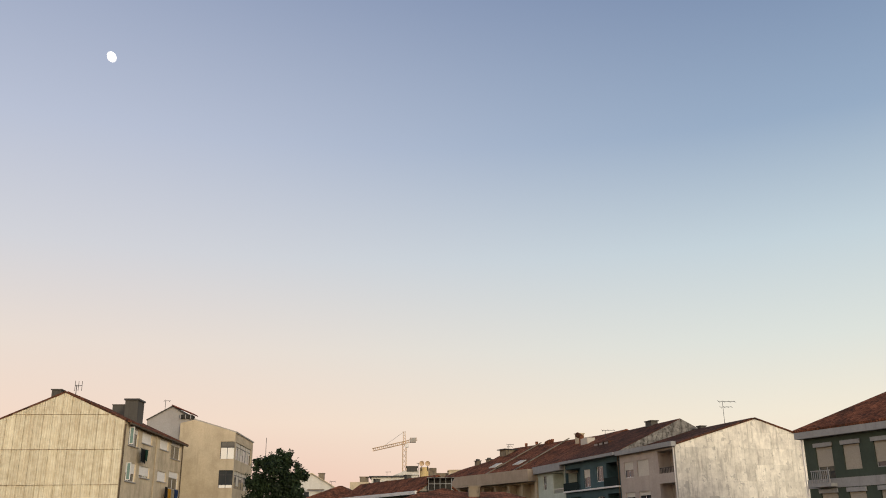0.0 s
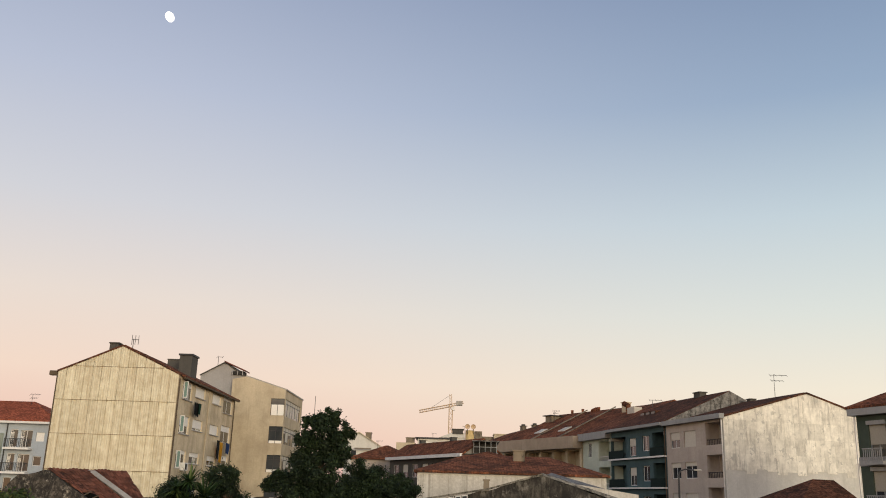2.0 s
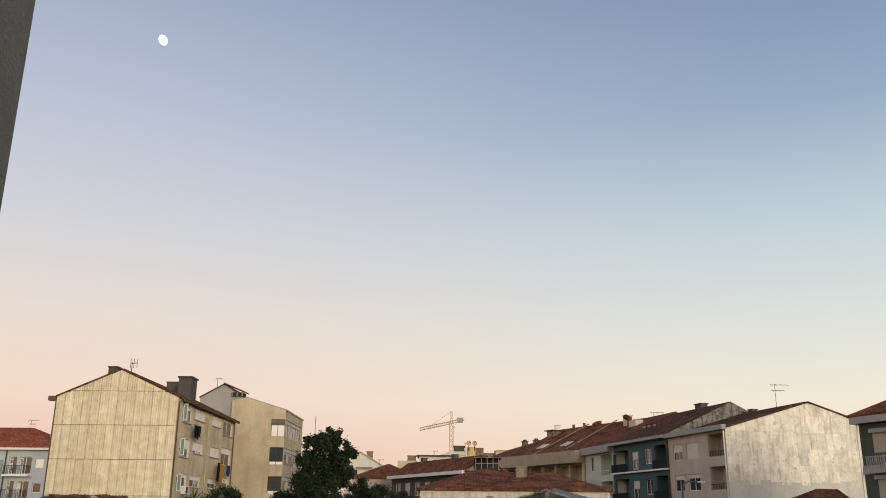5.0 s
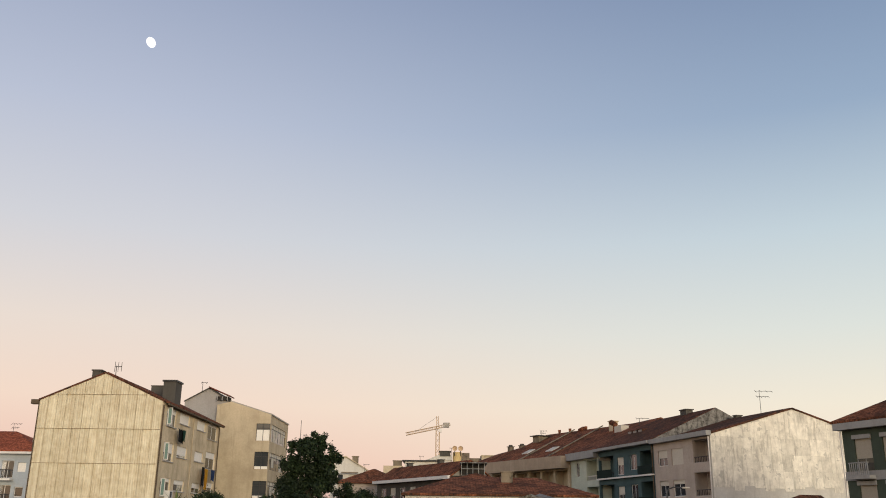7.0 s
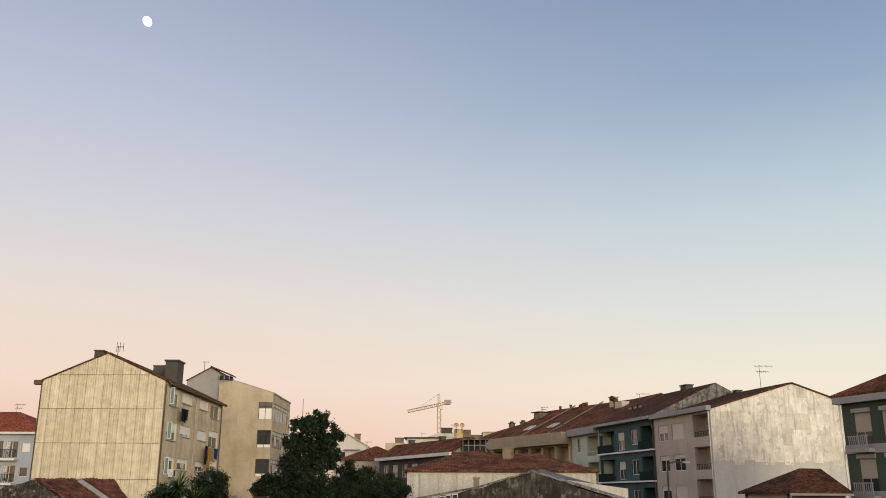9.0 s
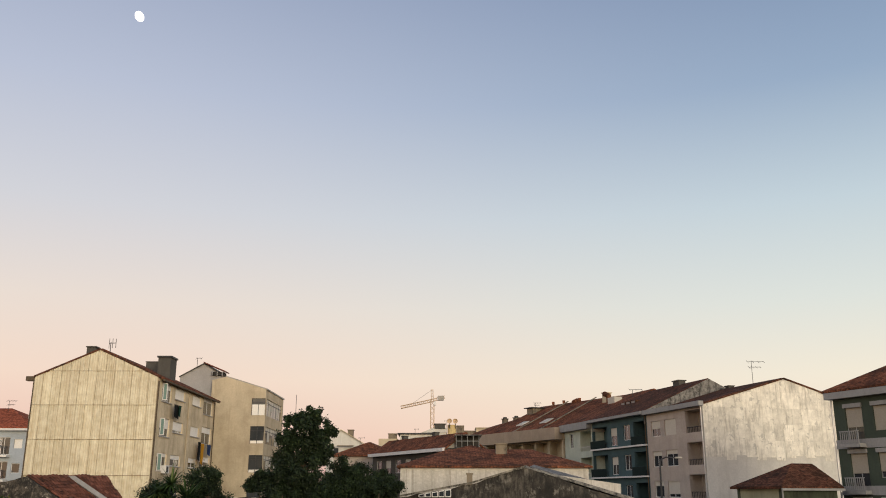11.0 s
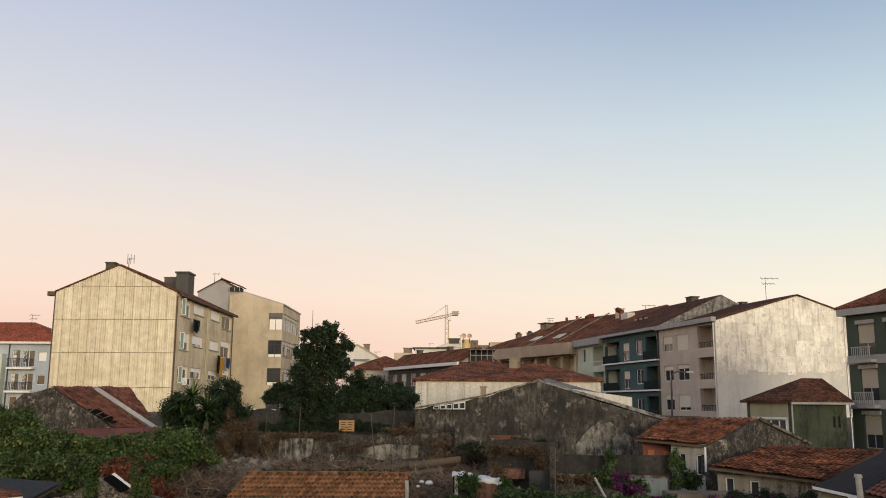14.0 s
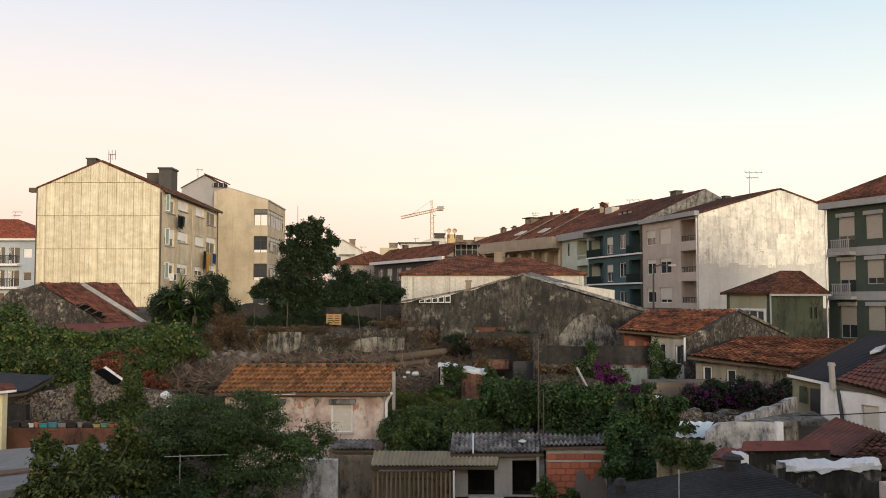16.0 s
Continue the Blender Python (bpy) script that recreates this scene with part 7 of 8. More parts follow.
brick_hut()
bank("ivy", "ivy on the brick hut", "ivy", [(*(0.48, 35.8, 3.92), 0.45, 0.3, 0.4, 700), (*(1.84, 35.5, 3.72), 0.35, 0.3, 0.45, 600), (*(0.14, 35.5, 3.38), 0.6, 0.4, 0.35, 500), (*(2.53, 34, 3.53), 0.9, 0.5, 0.35, 1400)], 0.16, LEAF_MID, 60)
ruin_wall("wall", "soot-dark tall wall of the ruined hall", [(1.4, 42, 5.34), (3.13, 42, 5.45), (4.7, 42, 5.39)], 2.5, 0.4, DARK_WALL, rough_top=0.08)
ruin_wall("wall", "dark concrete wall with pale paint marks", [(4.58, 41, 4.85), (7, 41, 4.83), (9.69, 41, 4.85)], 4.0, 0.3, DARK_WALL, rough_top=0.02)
ruin_wall("wall", "pale stained wall foot", [(4.62, 40.9, 3.92), (7.24, 40.9, 3.97), (9.6, 40.9, 3.92)], 2.4, 0.2, PLASTER_OLD, rough_top=0.05)
ruin_wall("wall", "overgrown earthen garden wall", [(4.17, 38, 3.97), (5.26, 38, 3.85), (5.99, 38, 3.65), (6.88, 37.8, 3.48)], 2.2, 0.4, STONE, rough_top=0.06)
single("gate", boxes(((8.19, 40.5, 2.87)[0], 40.5, 2.5, (9.39, 40.5, 2.87)[0], 40.56, (8.21, 40.5, 3.85)[2])), surface("pale_sheet", C(0.19, 0.215, 0.205), C(0.10, 0.11, 0.105), streak=0.6, stain=0.7), "dull pale-blue sheet metal gate", "gate")
single("pole", tube(bmesh.new(), (6.1, 36.8, 3.2), (5.65, 37.2, 4.13), 0.05), CONCRETE, "pale pole leaning on the garden wall", "pole")
single("pillar", boxes(((4.05, 39.5, 3.47)[0], 39.4, 2.5, (4.4, 39.5, 3.47)[0], 39.7, (4.21, 39.5, 5.44)[2] - 0.1)), STONE, "crumbling stone pillar", "pillar")
single("gate", boxes(((3.18, 40, 3.17)[0], 40, 2.5, (4.1, 40, 3.17)[0], 40.06, (3.49, 40, 4.19)[2])), METAL_DARK, "black sheet metal gate in the dark wall", "gate")
bank("red_vine", "rust-brown creeper on the garden wall", "creeper", strip(*(4.22, 37.8, 4.06), *(5.84, 37.8, 3.98), 5, 0.4, 0.25, 0.18, 160, 31), 0.15, LEAF_DRY, 61)

# low roof close below
roof = thing("outbuilding", "outbuilding with a black corrugated roof and chimney pot", "outbuilding", (5, 17.5, 0))
roof_quad("roof", (3.67, 19.6, 2.8), (2.89, 16.4, 2.8), (7.14, 16.2, 3.23), (6.72, 19.6, 3.3), 0.17, TAR, roof, "wave", 0.05)
roof_quad("roof", (7.14, 16.2, 3.23), (7.36, 16.2, 2.9), (7, 19.6, 3.19), (6.72, 19.6, 3.3), 0.2, TAR, roof, "wave", 0.02)
part("ridge_cap", tube(bmesh.new(), (6.72, 19.6, 3.31), (7.14, 16.2, 3.24), 0.07, 0.07, 8), TAR, roof)
part("wall", boxes((3.9, 16.8, 0, 6.6, 19.4, 2.3)), CONCRETE, roof)
pot = part("chimney", tube(bmesh.new(), (6.27, 19.2, 3.22), (6.28, 19.2, 3.56), 0.17, 0.17, 14), TAR, roof)
part("cowl", tube(bmesh.new(), (6.28, 19.2, 3.56), (6.28, 19.2, 3.63), 0.25, 0.17, 14), TAR, pot)
pot = part("chimney", tube(bmesh.new(), (3.71, 18.6, 2.76), (3.72, 18.6, 3.13), 0.11, 0.11, 12), TAR, roof)
part("cowl", tube(bmesh.new(), (3.72, 18.6, 3.13), (3.72, 18.6, 3.25), 0.15, 0.1, 12), TAR, pot)
single("pole", tube(bmesh.new(), (4.25, 16, 3.25), (4.26, 16, 3.93), 0.012), ALUMINIUM, "thin grey pole over the black roof", "pole")
single("dovecote", boxes(((6.97, 20.8, 3.14)[0], 20.8, 1.5, (7.18, 20.8, 3.14)[0], 21.4, (7.11, 20.8, 3.35)[2])), PAINT_WHITE, "small white gable end beside the black roof", "shed")
roof_q = thing("sheet_roof", "small red sheet roof beside the black roof", "roof", (6.67, 21.3, 3.14))
roof_quad("sheet", (6.36, 21.2, 3.2), (6.84, 20.8, 3.14), (7.34, 21.4, 3.33), (6.87, 21.8, 3.31), 0.3, RUST, roof_q, "wave", 0.015)

# ---- ruined hut, planters and roof on the other side ----
ruin_wall("ruined_hut", "rubble stone wall of a ruined hut under vines", [(-15.45, 31.6, 3.33), (-13.9, 31.5, 3.79), (-12.56, 31.5, 4.47), (-11.48, 31.5, 3.99), (-10.6, 31.6, 3.78), (-9.24, 31.8, 3.51)], 0.6, 0.5, HUT_STONE, "ruin", rough_top=0.08)
# void-black panel paints the shade in the opening of the broken hut roof
single("board", prism(bmesh.new(), [(-12.32, 31.2, 4.41), (-11.6, 31, 3.99), (-11.39, 31.2, 4.09), (-12.16, 31.6, 4.48)], (0, 0, 0.06)), MATS["black_void"], "black panel standing in for the dark opening in the hut roof", "panel")
single("board", prism(bmesh.new(), [(-12.2, 31.6, 4.5), (-11.39, 31.2, 4.09), (-11.35, 31.2, 4.17), (-12.12, 31.6, 4.56)], (0, 0.03, 0.05)), PAINT_WHITE, "pale batten of the broken hut roof", "batten")
dark_roof = thing("outbuilding", "low outbuilding with a dark felt roof", "outbuilding", (-14.76, 31, 3.54))
roof_quad("roof", (-15.93, 29.5, 3.65), (-14.37, 30.5, 3.81), (-14.79, 33.5, 4.05), (-18.13, 33.5, 4.26), 0.6, TAR, dark_roof, "wave", 0.006)
part("wall", boxes(((-16.19, 30, 3.37)[0], 30.2, 0.5, (-14.26, 30.3, 3.33)[0], 30.5, 3.4)), DARK_WALL, dark_roof)
yellow = thing("house", "pale yellow house corner with a small red eave", "house", (-13, 26, 2.7))
part("wall", boxes(((-14.02, 26, 3.52)[0], 25.8, 0, (-12.88, 26, 3.52)[0], 26.1, (-13.05, 26, 4.23)[2])), surface("pale_yellow_plaster", C(0.70, 0.62, 0.36), C(0.5, 0.42, 0.22)), yellow)
part("roof", prism(bmesh.new(), [(-13.83, 25.6, 4.24), (-12.41, 25.6, 4.34), (-13.14, 27, 4.38), (-14.6, 27, 4.42)], (0, 0, 0.08)), ROOF_RED, yellow)
part("eave_board", prism(bmesh.new(), [(-13.82, 25.58, 4.16), (-12.38, 25.58, 4.32), (-12.38, 25.58, 4.39), (-13.82, 25.58, 4.24)], (0, 0.02, 0)), PAINT_WHITE, yellow)
single("wall", boxes(((-13.05, 26.4, 2.97)[0], 26.3, 0.3, (-9.47, 26.4, 2.97)[0], 26.7, (-11.53, 26.4, 3.18)[2])), surface("red_brown_render", C(0.17, 0.07, 0.04), C(0.06, 0.03, 0.02), big=0.8, stain=0.8, streak=0.5, mould=0.35), "red-brown rendered garden wall", "wall")
zt = (-11.53, 26.4, 3.18)[2]
pots = [(26, 42, "dark"), (44, 57, "dark"), (58, 67, "white"), (68, 75, "terracotta"), (76, 91, "teal"), (92, 108, "blue-green"), (109, 124, "grey"), (125, 142, "black"), (143, 152, "grey"), (153, 170, "black"), (171, 183, "yellow"), (184, 197, "green"), (198, 208, "terracotta"), (210, 221, "terracotta")]
POT = {"dark": (0.03, 0.03, 0.03), "white": (0.5, 0.48, 0.45), "terracotta": (0.36, 0.12, 0.06), "teal": (0.03, 0.24, 0.22), "blue-green": (0.05, 0.20, 0.24), "grey": (0.20, 0.18, 0.16), "black": (0.015, 0.015, 0.016), "yellow": (0.36, 0.30, 0.10), "green": (0.08, 0.26, 0.14)}
SOIL = surface("potting_soil", C(0.05, 0.035, 0.02), C(0.03, 0.02, 0.012))
for a, b, col in pots:
    x0, x1 = (a - 784) / 1550 * 26.4, (b - 784) / 1550 * 26.4
    hg = 0.10 + 0.03 * ((a * 7) % 3)
    p = thing("planter", f"{col} plastic plant box on the garden wall", "planter", ((x0 + x1) / 2, 26.5, zt), group="planters on the wall")
    bm = bmesh.new()
    box(bm, x0 + 0.01, 26.36, zt, x1 - 0.01, 26.64, zt + hg, bevel=0.015)
    part("box", bm, surface(f"{col}_plastic".replace("-", "_"), C(*POT[col]), C(*[c * 0.6 for c in POT[col]]), rough=0.5), p)
    part("rim", boxes((x0 - 0.005, 26.345, zt + hg - 0.03, x1 + 0.005, 26.655, zt + hg + 0.005)), MATS[f"{col}_plastic".replace("-", "_")], p)
    part("soil", boxes((x0 + 0.03, 26.38, zt + hg + 0.006, x1 - 0.03, 26.62, zt + hg + 0.03)), SOIL, p)
single("low_roof", prism(bmesh.new(), [(-11, 20.5, 2.45), (-8.44, 22.5, 2.6), (-9.85, 26.2, 2.78), (-13.72, 25.5, 2.62)], (0, 0, -0.2)), surface("pale_grey_screed", C(0.27, 0.255, 0.23), C(0.15, 0.135, 0.12), big=0.6, spec=0.05, rough=0.95), "flat pale-grey screed roof of a low building", "roof")
single("roof_seam", prism(bmesh.new(), [(-11.82, 22, 2.53), (-10.3, 22.8, 2.6), (-10.39, 23, 2.63), (-12.04, 22.4, 2.55)], (0, 0, 0.05)), surface("rust_seam", C(0.16, 0.10, 0.07), C(0.1, 0.06, 0.04)), "rusty seam strip on the grey roof", "strip")
single("low_wall", boxes((-12, 20.6, 0, -9, 25.5, 1.4)), CONCRETE, "wall carrying the flat grey roof", "wall")


def sack(at, r, label, squash=0.75):
    bm = bmesh.new()
    bmesh.ops.create_icosphere(bm, subdivisions=3, radius=r)
    for v in bm.verts:
        v.co *= 1 + 0.25 * noise.noise(v.co * 5 / r * 0.4 + Vector(at))
        v.co.z *= squash
    single("sack", bm, TARP, label, "sack", m=Matrix.Translation(at), smooth=True)


sack((-9.29, 29.5, 3.8), 0.16, "white plastic sack among the bushes", 0.9)
sack((-9.03, 29.3, 3.42), 0.17, "white plastic sack slumped on the bushes", 0.5)
for at, r in (((-1.19, 38, 3.8), 0.16), ((-1.52, 38.2, 3.83), 0.1), ((-1.65, 37.8, 3.67), 0.08)):
    sack(at, r, "plastic rubbish bag on the debris slope", 0.6)
for at, r in (((1, 34, 3.14), 0.1), ((7.34, 30.5, 3.58), 0.28), ((2.6, 28.9, 2.38), 0.14)):
    sack(at, r, "white plastic sack lying in the yard", 0.35)



def rubble(name, label, patches, seed, mat):
    """Broken stones strewn over patches (x0, y0, x1, y1, count, size, lift)."""
    rng = random.Random(seed)
    bm = bmesh.new()
    for x0, y0, x1, y1, n, size, lift in patches:
        for _ in range(n):
            x, y, s = rng.uniform(x0, x1), rng.uniform(y0, y1), size * rng.uniform(0.5, 1.5)
            q = pose(x, y, land(x, y) + lift * rng.random() + s * 0.3, rng.uniform(0, 360), rng.uniform(0, 360), rng.uniform(0, 360))
            vs = [bm.verts.new(q @ Vector((sx * s * rng.uniform(0.3, 0.6), sy * s * rng.uniform(0.3, 0.6), sz * s * rng.uniform(0.2, 0.45)))) for sz in (-1, 1) for sx, sy in ((-1, -1), (1, -1), (1, 1), (-1, 1))]
            for f in ((3, 2, 1, 0), (4, 5, 6, 7), (0, 1, 5, 4), (1, 2, 6, 5), (2, 3, 7, 6), (3, 0, 4, 7)):
                bm.faces.new([vs[i] for i in f])
    return single(name, bm, mat, label, "rubble", kind="stuff")


RUBBLE = surface("rubble_grey", C(0.22, 0.19, 0.155), C(0.08, 0.07, 0.055), island=0.45, fine=6)
rubble("rubble", "broken stones and masonry on the debris slope", [(-9, 41, 0.8, 45.6, 700, 0.22, 0.15), (-13, 42, -9, 45.8, 300, 0.3, 0.5), (0, 37, 3, 41, 160, 0.22, 0.2)], 4, RUBBLE)
rubble("rubble", "broken stones in the yard beside the limewashed wall", [(7.2, 28.5, 9.3, 31.5, 220, 0.2, 0.5), (9.5, 27.5, 12, 30, 160, 0.16, 0.7)], 5, RUBBLE)
for (x0, y0, z0), (x1, y1, z1), r in ((((-3.97, 43, 3.98)), ((-2.32, 43, 4.2)), 0.17), (((-2.3, 42.6, 4.17)), ((0.16, 42.8, 4.49)), 0.2), (((-2.5, 41.5, 3.87)), ((-0.64, 41.8, 4.07)), 0.14)):
    single("log", tube(bmesh.new(), (x0, y0, z0), (x1, y1, z1), r, r * 0.8, 10), BARK, "old brown log lying on the debris slope", "log", group="logs on the slope")
wire = surface("black_cable", C(0.02, 0.02, 0.02), C(0.012, 0.012, 0.012))
for a, b, sag in (((-25.99, 49, 6.54), (-33.56, 72.5, 8.04), 0.9), ((-2.24, 31.4, 2.01), (-3.36, 45, 6.14), 0.2), ((8.99, 33, 2.84), (13.57, 26, 3.72), 0.15)):
    bm = bmesh.new()
    a, b = Vector(a), Vector(b)
    for i in range(10):
        p, q = (a.lerp(b, k) - Vector((0, 0, sag * 4 * k * (1 - k))) for k in (i / 10, (i + 1) / 10))
        tube(bm, p, q, 0.018, n=5)
    single("cable", bm, wire, "thin black cable slung across the yard", "cable", group="cables")

# ---- far houses, crane and aerials ----


def far_house(label, at, u, w, d, h, rise, mat, roof_mat, op=(), hip=False, name="house"):
    t = thing(name, label, "house", at)
    h, at = h + at[2] - 3, (at[0], at[1], 3)
    m = frame_at(*at, *u)
    block(t, m, w, d, h, mat, front=op)
    (roof_hip if hip else roof_ridge_x)(t, m, w, d, h, rise, roof_mat, over=0.4)
    return t, m


t, m = far_house("long grey house with white windows under a red tile roof", (-8.8, 112, 3), (10.5, -19), 18.9, 4.6, 8.7, 1.55, GREY_RENDER, ROOF_RED, op=
                 [(1.2 + 2.6 * i, 6.3, 1.5, 1.5, (0.0, 0.6, 0.0, 0.3, 1.0)[i % 5]) for i in range(7)])
part("eave_board", boxes((-0.2, -0.6, 8.35, 19.1, -0.3, 8.7)), PAINT_WHITE, t, m=m)
for x in (3.0, 11.0):
    part("chimney", boxes((x, 2.5, 9.8, x + 0.6, 3.1, 10.8), (x - 0.06, 2.44, 10.8, x + 0.66, 3.16, 10.87)), GREY_RENDER, t, m=m)
# glazed loggia house between the long house and the beige block
t = thing("house", "narrow house with a dark glazed loggia under a flat roof", "house", (2.7, 95, 3))
m = frame_at(1.3, 94.0, 2.8, 1, 0)
block(t, m, 2.6, 6.0, 8.9, GREY_RENDER)
part("roof", boxes((-0.1, -0.15, 10.1, 2.75, 6.1, 10.19)), SHEET_GREY, t, m=m)
for i in range(5):
    part("post", boxes((0.02 + 0.6 * i, 0.0, 8.904, 0.07 + 0.6 * i, 0.1, 10.09)), SHADED_WHITE, t, m=m)
part("rail", boxes((0.02, -0.02, 9.5, 2.5, -0.002, 9.55)), SHADED_WHITE, t, m=m)
# near-black wall in place of dark glass, its dimness put into the colour
part("inner_wall", boxes((0.05, 1.5, 8.904, 2.55, 1.6, 10.09)), DARK_WALL, t, m=m)
t = thing("house", "low red tile roof before the glazed loggia", "house", (2.4, 91, 3))
block(t, frame_at(0.2, 90, 3, 1, 0), 5.2, 5.0, 7.9, GREY_RENDER)
roof_hip(t, frame_at(0.2, 90, 3, 1, 0), 5.2, 5.0, 7.9, 0.9, ROOF_RED, over=0.3)
far_house("red-roofed house with rosy walls among the trees", (-14.3, 117, 11.2), (1, -0.25), 7.4, 7, 0.4, 2.0, PLASTER_ROSE, ROOF_RED, hip=True)
t = thing("house", "white gabled house with a brown chimney behind the trees", "house", (-15.5, 140, 3))
m = frame_at(-18.0, 138, 3, 1, 0)
block(t, m, 5.4, 8.0, 11.5, PLASTER_WHITE, front=[(1.0, 9.6, 0.9, 1.2, 0.0), (2.9, 9.6, 0.9, 1.2, 0.5)], gable=[(5.4, 11.5), (2.2, 13.4), (0, 12.7)])
part("roof", prism(bmesh.new(), [(2.2, -0.3, 13.4), (5.8, -0.3, 11.3), (5.8, -0.3, 11.45), (2.2, -0.3, 13.55)], (0, 8.6, 0)), STUCCO_PALE, t, m=m)
part("roof", prism(bmesh.new(), [(-0.3, -0.3, 12.6), (2.196, -0.3, 13.4), (2.196, -0.3, 13.55), (-0.3, -0.3, 12.75)], (0, 8.6, 0)), STUCCO_PALE, t, m=m)
part("porch_roof", boxes((1.7, -0.9, 10.95, 4.2, -0.31, 11.1)), BROWN_RENDER, t, m=m)
part("chimney", boxes((3.1, 1.0, 12.0, 3.95, 2.0, 13.5), (3.0, 0.9, 13.5, 4.05, 2.1, 13.6)), BROWN_RENDER, t, m=m)
t = thing("house", "far white house with a dark flat eave", "house", (-4.6, 151, 3))
m = frame_at(-7.3, 150, 3, 1, 0)
block(t, m, 5.4, 7.0, 13.6, PLASTER_WHITE, front=[(2.4, 12.2, 0.9, 0.9, 0.0), (3.8, 12.2, 0.9, 0.9, 0.4)])
part("roof", boxes((-0.4, -0.5, 13.604, 6.2, 7.4, 13.8)), METAL_DARK, t, m=m)
part("chimney", boxes((-2.0, 1.0, 11.5, -0.6, 2.2, 13.7), (-2.1, 0.9, 13.7, -0.5, 2.3, 13.8)), BROWN_RENDER, t, m=m)
part("side_house", boxes((-3.6, 0.6, 0, -0.41, 6, 12.9)), STUCCO_PALE, t, m=m)
t = thing("rooftop_block", "cream rooftop block carrying two satellite dishes", "building", (0.1, 150, 15.55))
hall = part("wall", boxes((-3.4, 150.5, 3, 0.5, 156, 16.9)), PLASTER_WHITE, t)
part("roof", prism(bmesh.new(), [(-3.7, 150.3, 16.9), (0.6, 150.3, 16.9), (0.6, 150.3, 17.7), (-1.7, 150.3, 17.7)], (0, 5.5, 0)), PLASTER_WHITE, hall)
part("plant_room", boxes((-1.5, 150.2, 17.5, 0.3, 153, 18.3), (-1.6, 150.1, 18.3, 0.4, 153.1, 18.4)), GREY_RENDER, t)
cream = surface("cream_plaster", C(0.55, 0.42, 0.2), C(0.4, 0.3, 0.16))
part("tank", tube(bmesh.new(), (1.45, 150.8, 3), (1.45, 150.8, 18.2), 0.75, 0.75, 16), cream, t, "yellow cylindrical tower")
part("block", boxes((2.25, 150.4, 3, 3.5, 153, 18.1), (3.504, 151, 3, 5.4, 154, 17.3)), BROWN_RENDER, t)
part("block", boxes((5.5, 150, 3, 8.3, 154, 17.6), (5.4, 149.9, 17.6, 8.4, 154.1, 17.75)), STUCCO_PALE, t)
for px in ((1.02, 149.5, 18.75), (2.0, 149.7, 18.75)):
    d = thing("satellite_dish", "ochre satellite dish on a rooftop block", "satellite dish", px, group="rooftop dishes")
    bm = bmesh.new()
    rings = []
    for k in range(5):
        r = 0.42 * k / 4
        rings.append([bm.verts.new((px[0] + r * math.cos(i * math.pi / 8), px[1] + 0.18 - 0.28 * (k / 4) ** 2, px[2] + r * math.sin(i * math.pi / 8))) for i in range(16)] if k else [bm.verts.new((px[0], px[1] + 0.18, px[2]))])
    for i in range(16):
        bm.faces.new((rings[0][0], rings[1][i], rings[1][(i + 1) % 16]))
        for k in range(1, 4):
            bm.faces.new((rings[k][i], rings[k + 1][i], rings[k + 1][(i + 1) % 16], rings[k][(i + 1) % 16]))
    part("dish", bm, CRANE_PAINT, d)
    part("mast", tube(bmesh.new(), (px[0], px[1] + 0.6, px[2] - 1.2), (px[0], px[1] + 0.2, px[2]), 0.06), METAL_DARK, d)


def lattice(a, b, w, n, parent, name):
    """A square lattice boom from a to b: four chords with zigzag braces."""
    a, b = Vector(a), Vector(b)
    q = (b - a).to_track_quat("Z", "Y").to_matrix()
    cs = [q @ Vector((sx * w / 2, sy * w / 2, 0)) for sx, sy in ((-1, -1), (1, -1), (1, 1), (-1, 1))]
    bm = bmesh.new()
    for c in cs:
        tube(bm, a + c, b + c, w * 0.13, n=4)
    for i in range(n):
        p, r = a.lerp(b, i / n), a.lerp(b, (i + 1) / n)
        for k in range(4):
            tube(bm, p + cs[k], r + cs[(k + 1) % 4], w * 0.05, n=4)
    return part(name, bm, CRANE_PAINT, parent)


def crane():
    t = thing("tower_crane", "ochre lattice tower crane standing over the far roofs", "crane", ((-4.13, 400, 27.73)[0], 400, 6.4))
    lattice((-5.0, 400, 6), (-5.0, 400, 47.6), 1.5, 18, t, "mast")
    lattice((-5.0, 400, 47.6), (-5.2, 400, 52.6), 0.9, 4, t, "tower_head")
    lattice((-5.0, 400, 47.6), (-19.3, 400, 44.5), 1.1, 16, t, "jib")
    lattice((-5.0, 400, 47.6), (0.6, 400, 49.2), 1.0, 5, t, "counter_jib")
    part("counterweight", boxes((-2.6, 399, 47.6, 0.2, 401, 49.7), bevel=0.2), CONCRETE, t)
    part("cab", boxes((-4.5, 398.6, 45.4, -3.2, 400, 47.0), bevel=0.1), PAINT_WHITE, t)
    part("tie", tube(bmesh.new(), (-5.2, 400, 52.4), (-15.0, 400, 45.6), 0.05, n=4), METAL_DARK, t)


crane()
antenna((-29.5, 77, 17.9), 2.0, "rooftop aerial on the sand-coloured building", 3, 0.1, 0.6, upright=True, r=0.04)
antenna((29.59, 84, 17.36), 2.0, "tall rooftop aerial on the white gable building", 4, 0.1, 1.7, tiers=2, r=0.026)
antenna((-48.6, 99, 15.4), 1.6, "rooftop aerial on the pale blue house", 4, 0.2, 1.0, tiers=2, r=0.022)
antenna((12.72, 122, 17.91), 1.2, "rooftop aerial on the red roofs", 3, 0.2, 1.0, tiers=2)
antenna((21.45, 100, 17.83), 0.6, "small rooftop aerial on the teal building", 3, 0.1, 1.5)
antenna((0.49, 152, 17.44), 1.6, "rooftop aerial by the dishes", 3, 0.1, 1.2)
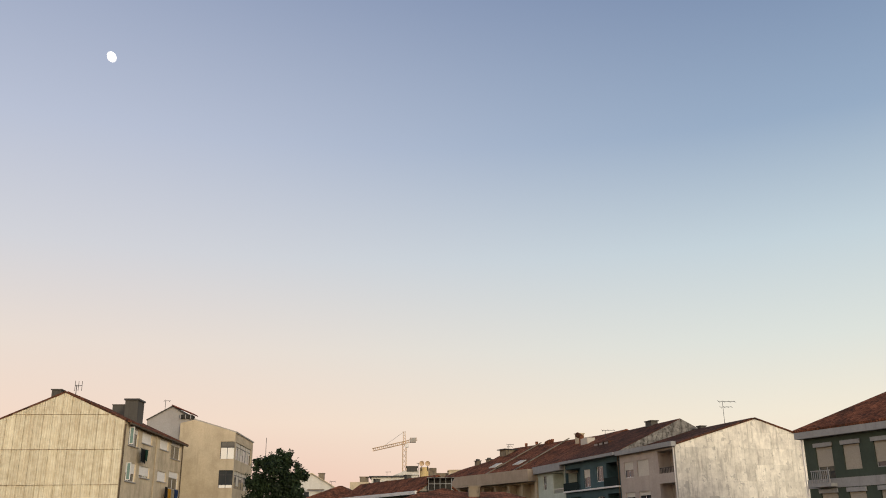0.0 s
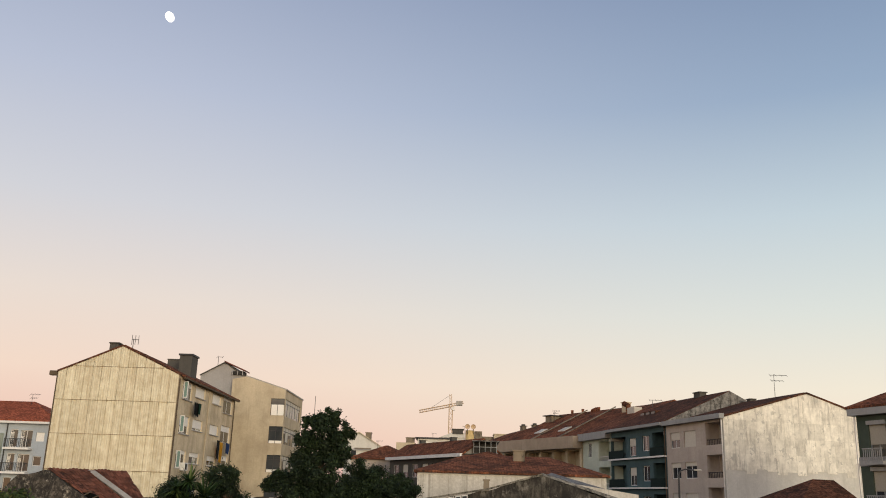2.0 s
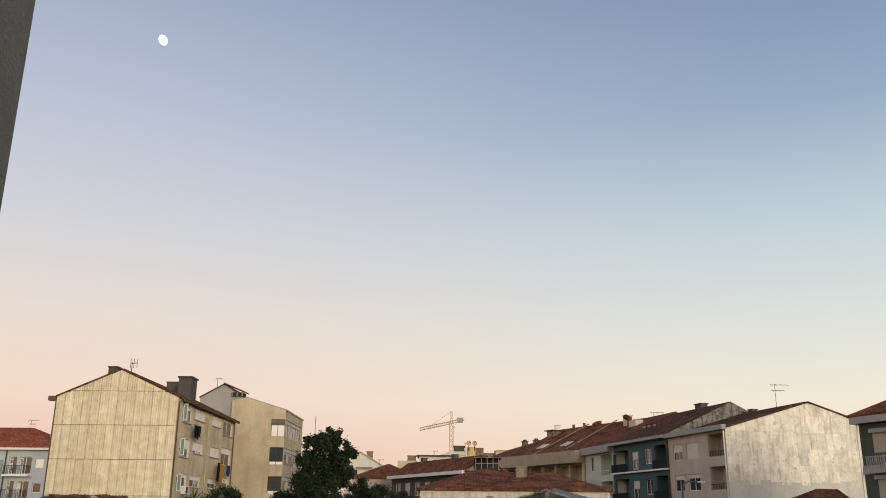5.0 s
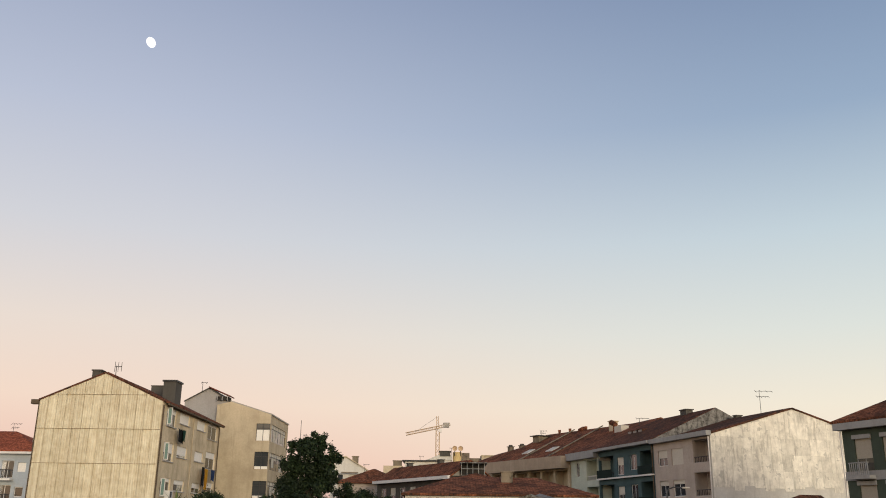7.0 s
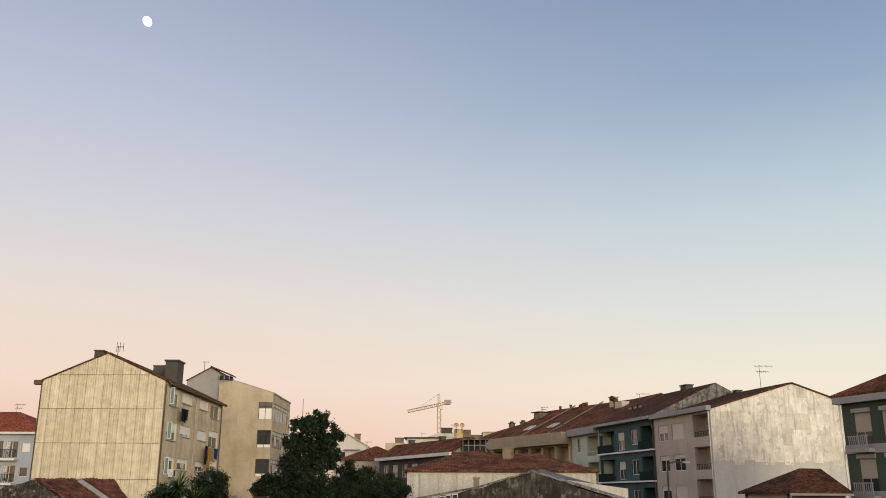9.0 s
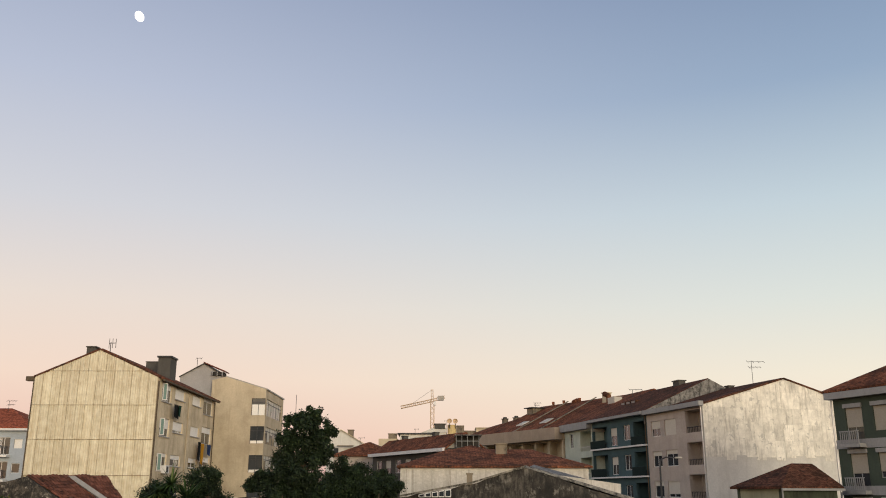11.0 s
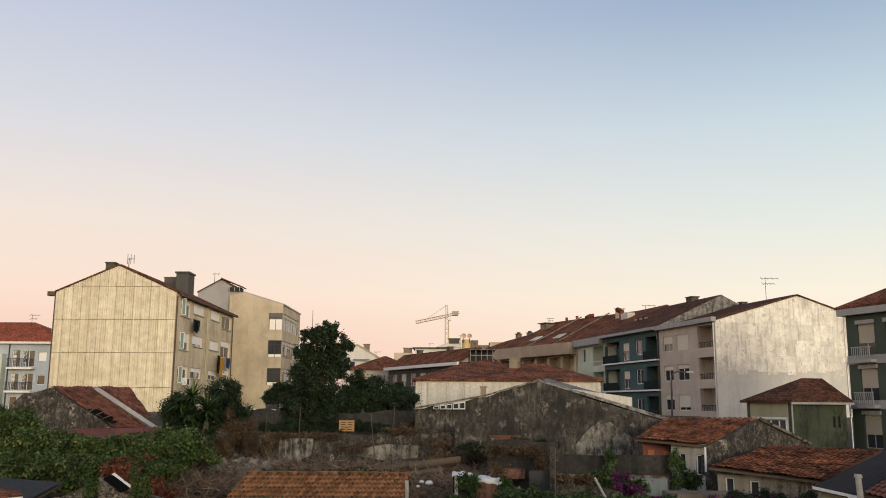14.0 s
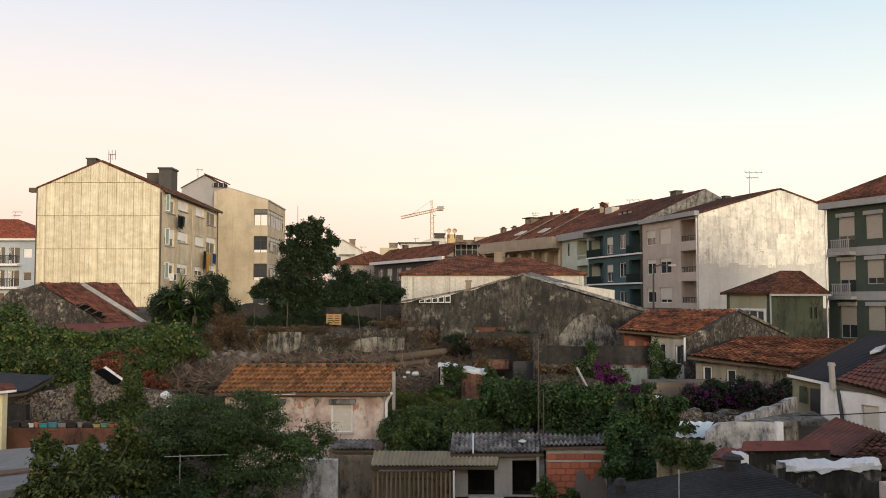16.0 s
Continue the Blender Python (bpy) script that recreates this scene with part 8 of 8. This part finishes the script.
antenna((-4.81, 152, 15.86), 1.8, "thin far rooftop aerial", 2, 0.3, 0.8)
antenna((-11.53, 124, 13.27), 1.2, "thin far rooftop aerial", 2, 0.3, 0.8)
antenna((-27.62, 98, 20.75), 0.9, "small aerial on the grey tower", 2, 0.3, 0.6)
single("pole", tube(bmesh.new(), ((-18.28, 110, 14.84)[0], 110, 6), (-18.32, 110, 18.84), 0.05, 0.03), METAL_DARK, "thin mast rising behind the dark tree", "mast")


def street_lamp():
    t = thing("street_lamp", "dark street lamp with a curved arm before the row", "street lamp", (14.86, 62, 4.63))
    part("post", tube(bmesh.new(), (14.86, 62, 4.23), (14.92, 62, 9.09), 0.09, 0.06), METAL_DARK, t)
    pts = [(14.92, 62, 9.09), (15.05, 62, 9.33), (15.37, 62, 9.45), (15.93, 62, 9.41)]
    for a, b in zip(pts, pts[1:]):
        part("arm", tube(bmesh.new(), a, b, 0.045), METAL_DARK, t)
    h = (16.25, 62, 9.41)
    bm = bmesh.new()
    box(bm, h[0] - 0.3, 61.9, h[2] - 0.05, h[0] + 0.22, 62.1, h[2] + 0.06, bevel=0.03)
    part("head", bm, CONCRETE, t)


street_lamp()


def cloth(name, label, x, y, z, w, l, mat):
    bm = bmesh.new()
    n = 8
    rows = []
    for j in range(5):
        rows.append([bm.verts.new((x + 0.06 * math.sin(i * 1.7 + j * 0.5), y + w * i / n, z - l * j / 4 - 0.03 * math.sin(i * 2.1) * j)) for i in range(n + 1)])
    for r0, r1 in zip(rows, rows[1:]):
        for i in range(n):
            bm.faces.new((r0[i], r0[i + 1], r1[i + 1], r1[i]))
    bmesh.ops.solidify(bm, geom=bm.faces[:], thickness=0.02)
    single(name, bm, mat, label, "laundry", group="laundry on the facade")


cloth("laundry", "black clothes drying outside a window", -23.3, 76.6, 14.4, 1.5, 1.1, surface("black_cloth", C(0.015, 0.018, 0.018), C(0.01, 0.01, 0.01)))
cloth("laundry", "dark green cloth drying outside a window", -23.2, 77.6, 14.4, 0.6, 0.9, surface("green_cloth", C(0.02, 0.06, 0.045), C(0.01, 0.03, 0.02)))
cloth("laundry", "yellow towel hanging on a line", -23.3, 86.0, 11.6, 1.0, 1.9, surface("yellow_cloth", C(0.55, 0.30, 0.03), C(0.4, 0.2, 0.02)))
cloth("laundry", "dark trousers hanging on a line", -23.3, 85.0, 11.7, 0.8, 1.7, MATS["black_cloth"])
cloth("laundry", "blue cloth hanging on a line", -23.2, 87.9, 11.6, 1.3, 1.0, surface("blue_cloth", C(0.03, 0.06, 0.16), C(0.02, 0.04, 0.1)))
single("clothes_line", tube(bmesh.new(), (-23.25, 84.8, 11.7), (-23.25, 89.6, 11.65), 0.015, n=5), METAL_DARK, "thin clothes line along the facade", "clothes line")
single("clothes_line", tube(bmesh.new(), (-23.25, 76.2, 14.42), (-23.25, 78.8, 14.42), 0.015, n=5), METAL_DARK, "thin clothes line under a window", "clothes line")

# ---- the moon ----


def moon():
    m, N, L, b = base_mat("moonlight")
    b.inputs["Base Color"].default_value = C(0.8, 0.8, 0.8)
    b.inputs["Emission Color"].default_value = C(1.0, 0.98, 0.95)
    b.inputs["Emission Strength"].default_value = 1.6
    bm = bmesh.new()
    bmesh.ops.create_uvsphere(bm, u_segments=32, v_segments=16, radius=19.5)
    at = Vector((-0.31847, 0.816, 0.4825)) * 3000
    tilt = at.normalized().to_track_quat("-Z", "Y").to_matrix().to_4x4()
    ob = single("moon", bm, m, "bright white gibbous moon in the dusk sky", "moon", kind="structure",
                m=Matrix.Translation(at) @ tilt @ Matrix.Rotation(radians(30), 4, "Z") @ Matrix.Diagonal((0.68, 0.86, 1, 1)), smooth=True)
    return ob


moon()
